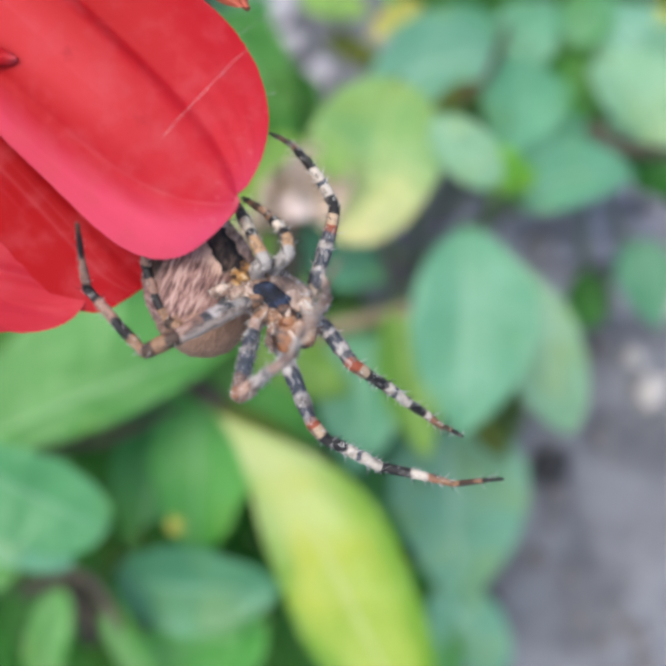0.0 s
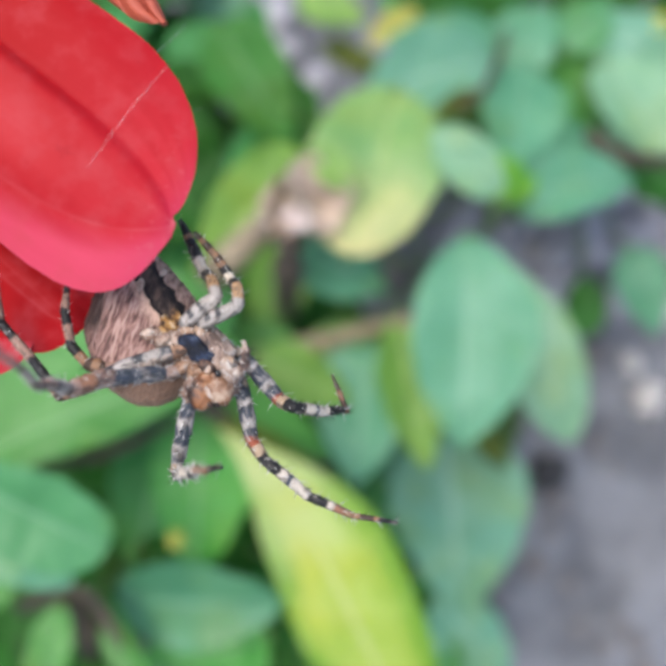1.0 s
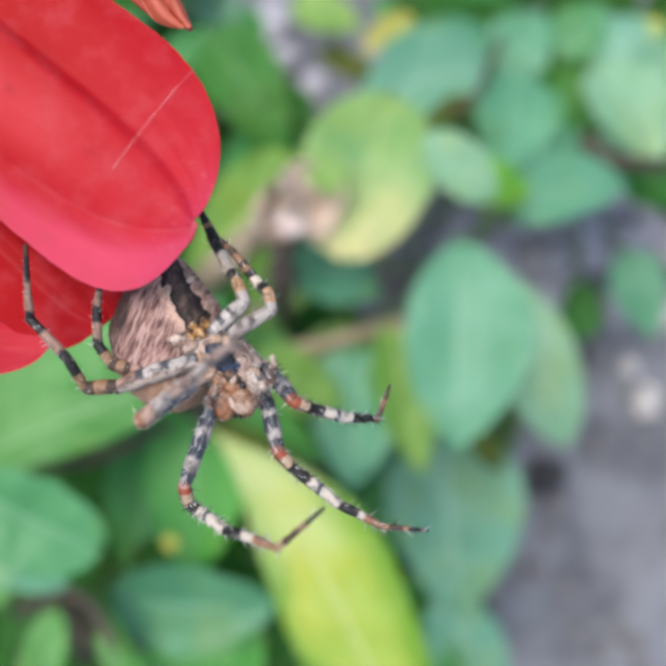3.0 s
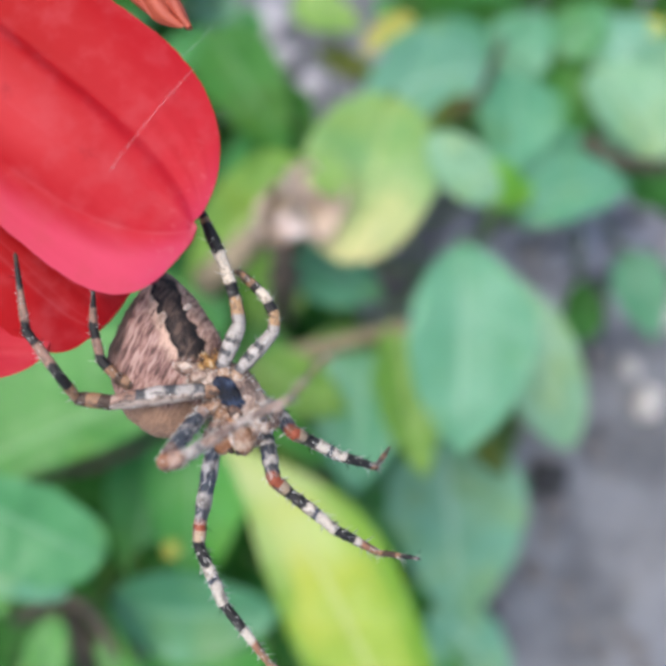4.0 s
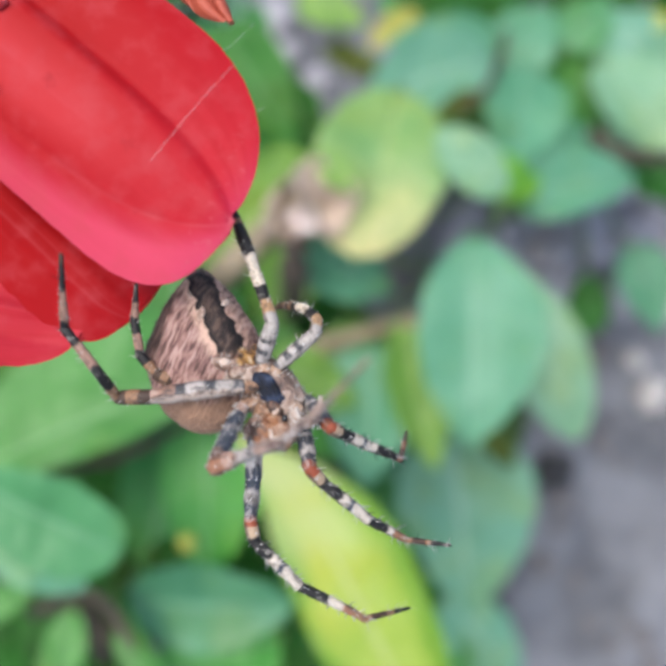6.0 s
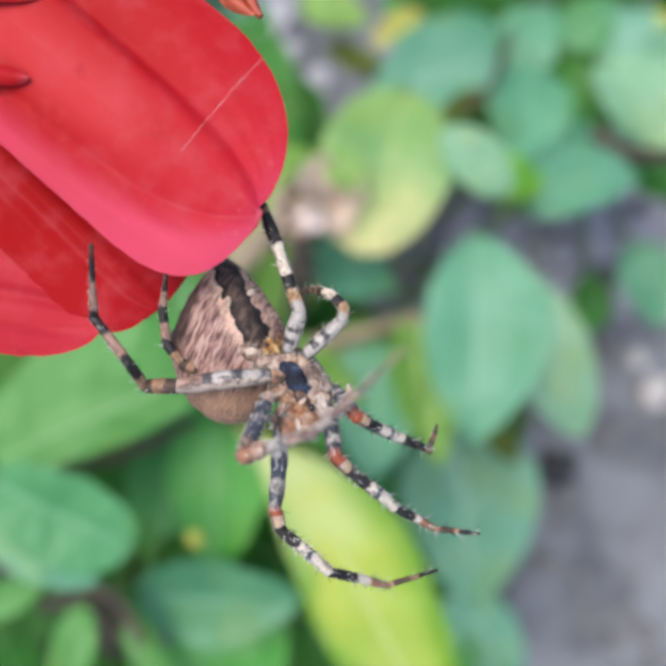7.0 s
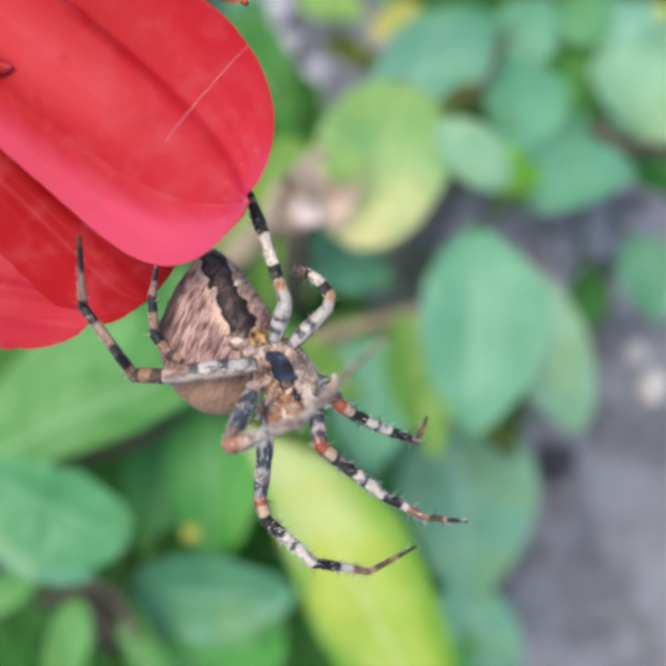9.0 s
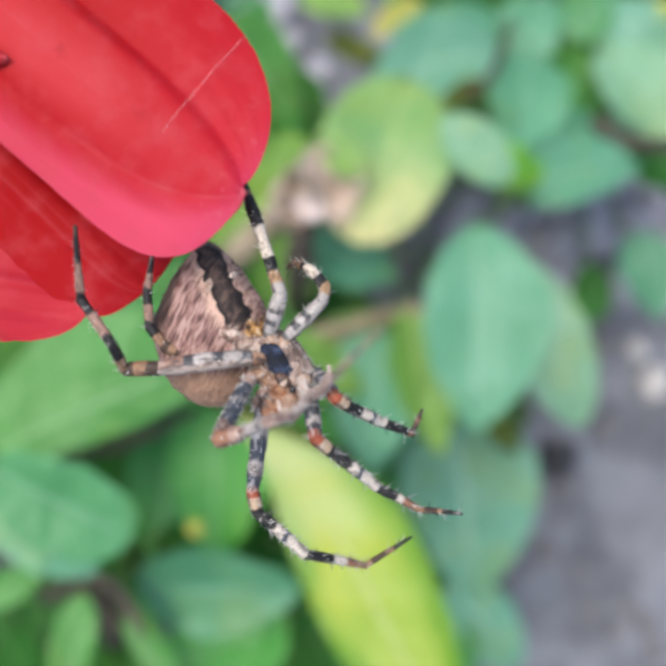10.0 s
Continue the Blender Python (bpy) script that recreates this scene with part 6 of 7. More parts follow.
def leg_segment(name, length, parent, coat, stout):
    """A segment along +x from its joint, swollen in the middle, with bristles drawn out of its skin."""
    mm = 0.001
    bm = bmesh.new()
    r0, r1, r2 = (g * stout for g in STURDY.get(coat, GIRTH).get(name, GIRTH[name]))
    n = max(10, int(length * 5))
    pts, radii = [], []
    for k in range(n + 1):
        v = k / n
        r = (1 - v) ** 2 * r0 + 2 * v * (1 - v) * r1 * 1.12 + v * v * r2
        r *= 1 + (0.2 if coat == "near" else 0.10) * noise.noise(Vector((v * (11 if coat == "near" else 7), length, 1)))
        pts.append(Vector((length * v, 0, 0.04 * length * math.sin(math.pi * v))) * mm)
        radii.append(r * mm)
    pts = [pts[0] - Vector((0.34, 0, 0)) * mm, pts[0] - Vector((0.2, 0, 0)) * mm] + pts + [pts[-1] + Vector((0.14, 0, 0)) * mm, pts[-1] + Vector((0.24, 0, 0)) * mm]
    radii = [radii[0] * 0.25, radii[0] * 0.8] + radii + [radii[-1] * 0.8, radii[-1] * 0.25]
    tube(bm, pts, radii, 14)
    skin = [f for f in bm.faces if len(f.verts) == 4]
    dense = {"femur": 7, "patella": 7, "tibia": 17, "metatarsus": 14, "tarsus": 8}[name] * {"near": 3.0, "hind": 0.7, "curl": 0.8, "grip": 0.8}.get(coat, 1)
    spikes = []
    stops = BAND_STOPS[COAT[coat][CHAIN.index(name)]]
    for f in random.sample(skin, min(len(skin) // 3, int(length * dense))):
        long = random.random() < {"near": 0.08, "hind": 0.12, "front": 0.5, "side": 0.5}.get(coat, 0.22) * (0.3 if name == "femur" else 1)
        reach = random.uniform(0.45, 0.75) if long else random.uniform(0.14, 0.3)
        side, at = f.normal.copy(), f.calc_center_median()
        v = at.x / (length * mm)
        dark = sum(min(stops, key=lambda stop: abs(stop[0] - v))[1]) < 0.25
        bmesh.ops.inset_individual(bm, faces=[f], thickness=0.00003)
        for w in f.verts:
            w.co = at + (w.co - at) * (0.42 if long else 0.3)
        got = bmesh.ops.poke(bm, faces=[f])
        got["verts"][0].co = at + (side + Vector((random.uniform(0.3, 0.7), random.uniform(-0.2, 0.2), 0))) * reach * mm
        shade = 2 if random.random() < (0.42 if dark else 0.06) and coat != "near" else 1
        spikes += [(g, shade) for g in got["faces"]]
    for g, shade in spikes:
        g.material_index = shade
    ob = part(name, bm, SEGMENT[COAT[coat][CHAIN.index(name)]], parent)
    ob.data.materials.append(HAIR)
    ob.data.materials.append(EYE)
    floats(ob, "along", [v.co.x / (length * mm) for v in ob.data.vertices])
    return ob


def legs():
    mm = 0.001
    for key, hip in HIPS.items():
        bm = bmesh.new()
        inner = Vector((0.15, 0.1, -0.3))
        way = Vector(hip) - inner
        turn = way.to_track_quat("Y", "Z").to_matrix().to_4x4()
        blob(bm, (inner + way * 0.72) * mm, Vector((0.56, 0.46 * way.length, 0.5)) * mm, turn, 0.10, 3, hip[0])
        stout = {"rear_right": 0.95, "hind_right": 0.86, "mid_left": 0.8, "rear_left": 0.95}.get(key, 0.95)
        coat = "near" if key == "mid_left" else "side" if key == "mid_right" else "hind" if key in ("hind_left", "rear_left") else "grip" if key == "rear_right" else "curl" if key == "hind_right" else "front"
        bm.normal_update()
        hairy(bm, 45, 0.0003)
        leg = part("leg", bm, COXA, SPIDER, "black and white banded leg with rust-coloured knee")
        leg.data.materials.append(HAIR)
        leg.data.materials.append(EYE)
        LEGS[key] = (leg, [leg_segment(name, length, leg, coat, stout) for name, length in zip(CHAIN, LENGTHS[key])], [])


legs()


def stance(key, t, *joints):
    """Where a leg's joints are at a time, in millimetres from the fore body."""
    LEGS[key][2].append((t, [Vector(HIPS[key])] + [Vector(j) for j in joints]))


stance("hind_left", 0.0, (-7.1, -0.3, 5.1), (-9.7, -0.4, 5.1), (-10.8, 2.0, 4.0), (-12.3, 5.8, 2.4), (-10.3, 9.6, 6.3))
stance("hind_left", 0.5, (-7.1, 0.1, 5.1), (-9.8, 0.1, 5.1), (-10.9, 2.4, 3.7), (-12.1, 6.6, 3.7), (-9.9, 10.1, 7.8))
stance("hind_left", 1.0, (-8.9, -0.8, 0.3), (-11.3, -1.0, -0.8), (-12.4, 1.6, -0.8), (-14.4, 5.5, -0.8), (-12.6, 9.9, 2.5))
stance("hind_left", 2.5, (-8.3, -0.9, -2.4), (-11.0, -0.7, -2.4), (-11.6, 1.8, -1.3), (-14.0, 5.5, -1.3), (-12.3, 10.4, 1.4))
stance("hind_left", 4.0, (-8.9, -0.6, 0.3), (-11.5, -0.3, 0.3), (-12.5, 1.7, 2.1), (-15.3, 4.9, 0.8), (-16.1, 10.6, 0.8))
stance("hind_left", 5.0, (-8.9, -0.5, 0.3), (-11.6, -0.6, 0.3), (-12.4, 1.3, 2.3), (-15.1, 4.8, 2.3), (-14.7, 10.1, 4.5))
stance("hind_left", 9.0, (-8.9, -0.5, 0.3), (-11.4, -0.5, -0.5), (-12.1, 1.2, 1.6), (-14.7, 4.7, 1.6), (-14.2, 9.7, 4.7))
stance("hind_left", 10.0, (-8.9, -0.5, 0.3), (-11.6, -0.6, 0.3), (-12.0, 1.3, 2.3), (-14.6, 4.7, 1.3), (-14.3, 9.9, 4.0))
stance("rear_left", 0.0, (-7.4, 0.3, -1.6), (-8.4, 1.6, -1.6), (-8.5, 3.5, -1.6), (-8.3, 6.2, -1.6), (-7.4, 8.3, 0.1))
stance("rear_left", 0.5, (-7.4, 1.5, -1.6), (-8.5, 2.7, -1.6), (-8.9, 4.5, -1.6), (-8.4, 6.8, -0.3), (-7.4, 8.7, 1.6))
stance("rear_left", 1.0, (-7.3, 0.2, -1.6), (-8.8, 0.9, -1.6), (-9.7, 2.6, -1.6), (-9.6, 5.2, -1.6), (-8.7, 8.0, -1.6))
stance("rear_left", 2.5, (-7.3, 0.2, -1.6), (-8.8, 0.9, -1.6), (-9.5, 2.7, -1.6), (-8.9, 5.3, -1.6), (-7.8, 8.0, -1.6))
stance("rear_left", 4.0, (-7.4, 0.6, -1.6), (-8.9, 1.2, -1.6), (-10.2, 2.6, -1.6), (-10.8, 5.2, -1.6), (-10.8, 8.1, -1.6))
stance("rear_left", 9.0, (-7.4, 0.5, -1.6), (-8.9, 1.2, -1.6), (-10.0, 2.7, -1.6), (-10.2, 5.4, -1.6), (-9.8, 8.2, -1.6))
stance("mid_left", 0.0, (-4.8, -5.8, 4.4), (-3.6, -5.7, 5.8), (0.3, -4.7, 10.4), (2.8, -3.0, 16.8), (4.9, -1.1, 22.3))
stance("mid_left", 0.5, (-6.2, -5.5, 3.3), (-4.7, -6.1, 4.1), (-0.9, -4.6, 8.7), (2.8, -3.4, 14.6), (4.3, -2.2, 20.5))
stance("mid_left", 0.7, (-2.4, -2.3, 7.0), (-1.6, -1.9, 8.6), (0.6, -3.1, 14.3), (3.0, -3.2, 20.9), (4.7, -2.7, 26.8))
stance("mid_left", 1.0, (-6.6, -0.6, 4.6), (-8.3, -0.8, 5.6), (-8.7, -0.1, 11.6), (-8.2, 1.8, 17.8), (-7.4, 4.4, 23.4))
stance("mid_left", 1.5, (-5.4, -2.8, 5.4), (-4.4, -2.2, 6.9), (-0.8, -0.2, 12.2), (2.6, 1.4, 18.5), (5.0, 3.0, 24.4))
stance("mid_left", 2.5, (-6.0, -2.9, 5.0), (-5.0, -2.2, 6.6), (-0.7, -0.2, 12.2), (2.7, 1.5, 18.5), (5.2, 3.1, 24.4))
stance("mid_left", 4.0, (-3.9, -4.4, 6.0), (-2.4, -4.0, 6.9), (1.4, -1.5, 11.2), (5.5, 0.8, 16.4), (7.8, 3.6, 21.4))
stance("mid_left", 4.5, (-4.0, -4.4, 5.9), (-2.5, -4.0, 6.9), (1.2, -1.6, 11.3), (4.0, 1.7, 16.7), (6.6, 4.0, 21.9))
stance("mid_left", 5.0, (-2.5, -4.2, 6.4), (-0.9, -4.0, 7.3), (2.3, -2.1, 12.2), (5.4, 0.6, 17.9), (8.4, 4.4, 21.8))
stance("mid_left", 5.5, (-3.5, -5.2, 5.6), (-1.9, -4.4, 6.1), (1.6, -2.7, 10.9), (4.6, 0.2, 16.4), (7.1, 3.3, 21.3))
stance("mid_left", 9.0, (-3.4, -5.2, 5.6), (-1.7, -4.7, 6.0), (1.9, -3.0, 10.8), (4.5, 0.0, 16.5), (6.8, 2.5, 21.8))
stance("mid_left", 10.0, (-3.8, -5.4, 5.3), (-2.1, -4.9, 5.7), (1.6, -3.3, 10.4), (4.5, -0.4, 16.1), (6.9, 2.3, 21.1))
stance("front_left", 0.0, (-1.0, -10.1, -0.3), (-0.5, -11.7, -0.3), (2.6, -15.5, -1.2), (7.4, -19.0, -1.2), (10.7, -19.5, 1.4))
stance("front_left", 0.5, (-2.0, -9.9, 1.4), (-1.4, -11.4, 1.4), (1.6, -15.4, 1.4), (5.9, -19.4, 1.4), (9.5, -21.0, -0.2))
stance("front_left", 0.7, (-2.3, -10.0, -0.3), (-1.9, -11.6, -0.3), (1.1, -15.5, -0.3), (5.8, -19.1, -0.3), (9.6, -20.9, -0.3))
stance("front_left", 0.8, (-3.8, -9.6, -0.3), (-4.0, -11.2, -0.3), (-2.6, -15.6, -1.9), (0.6, -19.7, -4.8), (4.3, -21.7, -4.8))
stance("front_left", 0.9, (-3.6, -9.6, -0.3), (-3.9, -11.3, -0.3), (-3.7, -15.4, -2.9), (-2.9, -19.1, -7.6), (0.1, -20.8, -5.2))
stance("front_left", 1.0, (-4.1, -8.8, -3.2), (-3.8, -9.3, -1.6), (-1.9, -8.8, 2.9), (0.0, -8.2, 8.5), (0.6, -8.7, 4.4))
stance("front_left", 1.5, (-5.4, -8.7, -0.3), (-5.2, -10.3, -0.3), (-1.9, -11.1, 3.4), (0.9, -10.3, 8.5), (3.8, -8.4, 10.9))
stance("front_left", 2.5, (-5.1, -8.8, -0.3), (-5.1, -10.3, -1.1), (-2.2, -10.9, 2.9), (1.1, -10.5, 7.8), (4.0, -8.3, 9.9))
stance("front_left", 4.0, (-2.2, -10.0, -0.3), (-2.3, -11.7, -0.3), (-0.4, -16.2, -0.3), (3.2, -20.9, -0.3), (6.6, -23.2, -1.3))
stance("front_left", 4.5, (-2.0, -10.1, -0.3), (-1.9, -11.7, -0.3), (0.9, -15.8, -0.3), (5.2, -19.7, -1.7), (8.3, -19.0, 1.0))
stance("front_left", 5.0, (-1.2, -10.1, -0.3), (-0.8, -11.7, -0.3), (3.1, -14.9, -0.3), (8.2, -17.7, -0.3), (12.2, -18.5, -1.6))
stance("front_left", 5.5, (-1.3, -10.1, -0.3), (-1.0, -11.8, -0.3), (2.4, -15.3, -0.3), (7.6, -18.2, -0.3), (11.1, -18.4, -2.7))
stance("front_left", 7.5, (-1.5, -10.1, -0.3), (-1.0, -11.7, -0.3), (2.8, -14.8, -0.3), (7.3, -16.5, -3.8), (11.3, -15.2, -3.8))
stance("front_left", 9.0, (-1.6, -10.1, -0.3), (-1.1, -11.7, -0.3), (2.6, -15.0, -0.3), (7.0, -16.6, -3.9), (10.7, -14.6, -3.9))
stance("front_left", 10.0, (-1.8, -10.1, -0.3), (-1.4, -11.7, -0.3), (2.3, -14.9, -0.3), (7.1, -16.6, -3.5), (10.6, -14.4, -3.5))
stance("rear_right", 0.0, (0.7, 2.3, 2.9), (0.6, 4.1, 2.5), (0.4, 5.5, 0.3), (0.2, 7.0, -2.4), (0.2, 8.4, -4.2))
stance("rear_right", 0.5, (1.0, 2.8, 2.7), (0.9, 4.3, 1.7), (0.8, 5.6, -0.6), (0.6, 7.1, -3.2), (0.3, 9.2, -4.1))
stance("rear_right", 1.0, (2.6, 3.6, 0.6), (2.4, 5.0, -0.6), (1.6, 6.0, -2.9), (1.0, 8.4, -4.7), (0.5, 10.7, -4.7))
stance("rear_right", 2.5, (2.7, 3.6, -0.4), (2.5, 5.1, -1.4), (1.8, 6.1, -3.8), (1.0, 8.7, -5.2), (0.4, 10.9, -5.2))
stance("rear_right", 4.0, (0.9, 5.4, 0.1), (0.6, 7.2, -0.0), (-0.2, 9.7, -0.0), (-1.4, 12.5, -0.0), (-2.3, 14.6, -0.0))
stance("rear_right", 5.0, (0.5, 5.1, 1.3), (-0.0, 6.7, 0.6), (-0.9, 9.2, 0.6), (-2.0, 12.1, 0.6), (-2.8, 14.2, 0.6))
stance("rear_right", 9.0, (0.5, 5.2, 1.2), (-0.1, 6.7, 0.2), (-0.9, 9.2, 0.2), (-1.9, 12.1, 0.2), (-2.7, 14.3, 0.2))
stance("hind_right", 0.0, (2.5, 2.2, 3.2), (2.9, 3.3, 2.5), (2.7, 4.4, 1.3), (2.2, 6.0, -0.0), (1.0, 7.9, -0.8))
stance("hind_right", 0.5, (2.9, 1.9, 3.0), (2.9, 3.3, 3.0), (2.6, 4.6, 2.0), (2.2, 6.1, 0.6), (1.0, 8.2, 0.6))
stance("hind_right", 1.0, (4.1, 2.5, 1.7), (4.4, 3.8, 1.4), (3.9, 4.6, 0.0), (3.2, 6.7, 0.0), (2.0, 8.8, 0.0))
stance("hind_right", 2.5, (4.4, 2.5, 1.1), (4.7, 3.8, 0.8), (4.0, 4.5, -0.5), (3.1, 6.5, -0.5), (1.9, 8.6, -0.5))
stance("hind_right", 4.0, (3.5, 4.8, -0.4), (3.6, 6.1, -0.4), (2.8, 7.6, -0.4), (1.3, 9.0, -0.9), (0.3, 9.7, -3.0))
stance("hind_right", 5.0, (3.7, 4.3, 0.7), (3.9, 5.3, -0.2), (2.8, 6.2, -1.2), (1.4, 6.4, -2.8), (0.2, 6.3, -4.9))
stance("hind_right", 9.0, (3.6, 4.6, 0.3), (3.9, 5.7, -0.3), (2.8, 7.0, -0.3), (1.7, 7.7, -2.1), (0.8, 7.6, -4.3))
stance("mid_right", 0.0, (6.4, 3.4, -2.4), (7.3, 4.8, -2.4), (7.0, 7.8, -2.4), (6.2, 10.7, -3.2), (5.0, 12.7, -4.9))
stance("mid_right", 0.2, (6.5, 3.3, -2.4), (7.3, 4.8, -2.4), (7.3, 7.8, -2.4), (6.3, 10.8, -2.4), (4.9, 13.3, -2.4))
stance("mid_right", 0.4, (6.1, 3.6, -2.4), (7.1, 5.0, -2.4), (8.5, 7.6, -2.4), (8.9, 10.8, -2.4), (8.0, 11.0, -5.1))
stance("mid_right", 0.5, (7.9, 1.5, -2.4), (9.5, 2.1, -2.4), (11.7, 4.1, -2.4), (13.5, 6.7, -2.4), (14.3, 9.4, -2.4))
stance("mid_right", 0.6, (8.4, -0.8, -2.4), (10.0, -0.2, -2.4), (12.9, 0.3, -2.4), (16.1, 0.9, -2.4), (18.8, 1.8, -2.4))
stance("mid_right", 0.7, (6.9, -4.7, -2.4), (8.5, -5.4, -2.4), (10.9, -5.8, -0.7), (12.6, -5.3, -3.4), (12.6, -3.8, -5.8))
stance("mid_right", 1.0, (5.5, -5.3, -0.3), (6.4, -5.9, 1.0), (8.5, -6.9, -1.0), (10.3, -7.4, -3.5), (9.8, -4.5, -3.5))
stance("mid_right", 1.5, (4.5, -4.4, 1.6), (5.9, -5.2, 1.2), (7.9, -6.4, -0.6), (11.0, -6.9, -0.9), (11.5, -4.1, -0.9))
stance("mid_right", 2.5, (5.1, -4.3, 1.3), (6.4, -5.2, 0.5), (8.8, -6.3, -0.9), (11.1, -6.8, -3.0), (12.5, -4.3, -3.4))
stance("mid_right", 4.0, (5.1, -2.7, 2.3), (6.0, -3.3, 1.0), (8.6, -4.7, 0.4), (11.4, -5.7, -0.6), (12.6, -4.5, -3.0))
stance("mid_right", 4.5, (4.7, -2.8, 2.5), (5.8, -3.4, 1.3), (8.5, -4.7, 1.3), (10.8, -5.9, -0.4), (12.4, -4.5, -2.3))
stance("mid_right", 5.0, (4.4, -2.6, 2.6), (5.2, -3.2, 1.2), (7.5, -4.4, -0.3), (9.9, -5.3, -2.2), (9.2, -2.7, -3.2))
stance("mid_right", 5.5, (4.8, -2.6, 2.5), (5.7, -3.2, 1.2), (7.9, -4.4, -0.5), (10.3, -5.6, -2.1), (10.7, -3.6, -4.1))
stance("mid_right", 9.0, (4.6, -2.6, 2.6), (5.7, -3.4, 1.6), (8.0, -4.6, 0.1), (10.6, -5.7, -1.3), (11.6, -4.1, -3.4))
stance("front_right", 0.0, (3.7, -7.2, 0.0), (4.6, -8.6, -0.8), (6.6, -11.9, -3.1), (8.5, -15.0, -4.7), (9.4, -15.8, -1.5))
stance("front_right", 0.5, (3.0, -7.4, -0.1), (3.8, -8.9, -0.7), (5.4, -12.4, -3.1), (7.2, -15.9, -3.1), (8.4, -16.6, 0.1))
stance("front_right", 0.7, (0.9, -7.6, -2.3), (1.3, -9.4, -2.3), (3.6, -13.3, -2.3), (6.3, -16.2, -2.3), (9.3, -17.9, -2.3))
stance("front_right", 1.0, (2.4, -7.9, -2.3), (3.0, -9.6, -2.3), (5.8, -13.3, -2.3), (8.9, -15.6, -2.3), (12.1, -16.9, -2.3))
stance("front_right", 2.5, (2.9, -7.9, -2.3), (3.6, -9.6, -2.3), (6.5, -13.1, -2.3), (9.5, -15.6, -2.3), (12.8, -16.7, -2.3))
stance("front_right", 4.0, (3.6, -6.4, 1.2), (4.7, -7.5, 0.3), (8.3, -10.4, 0.3), (11.6, -12.3, -0.4), (14.5, -12.3, 1.4))
stance("front_right", 5.0, (3.4, -5.9, 1.6), (4.4, -7.2, 0.8), (7.8, -10.1, 0.1), (10.8, -12.0, -1.5), (14.0, -12.1, -0.1))
stance("front_right", 9.0, (3.1, -5.7, 1.9), (4.4, -6.8, 1.5), (7.8, -9.6, 0.3), (11.2, -11.5, -0.4), (14.1, -11.4, 1.6))


def ease(a, b, t):
    u = (t - a[0]) / (b[0] - a[0])
    u = u * u * (3 - 2 * u)
    return [p.lerp(q, u) for p, q in zip(a[1], b[1])]


def leg_poses(key, t):
    """The poses of a leg's segments: the joints glide between stances, the segments keep their lengths."""
    keys = LEGS[key][2]
    joints = keys[0][1] if t <= keys[0][0] else keys[-1][1]
    for a, b in zip(keys, keys[1:]):
        if a[0] <= t <= b[0]:
            joints = ease(a, b, t)
    at, poses = joints[0].copy(), []
    for k, length in enumerate(LENGTHS[key]):
        way = (joints[k + 1] - at)
        way = way.normalized() if way.length > 1e-4 else Vector((1, 0, 0))
        up = Vector((0.2, 0.3, 1.0))
        side = up.cross(way)
        side = side.normalized() if side.length > 0.05 else Vector((0, 1, 0))
        top = way.cross(side).normalized()
        side = top.cross(way)
        m = Matrix((way, side, top)).transposed().to_4x4()
        m.translation = at * 0.001
        poses.append(m)
        at = at + way * length
    return poses


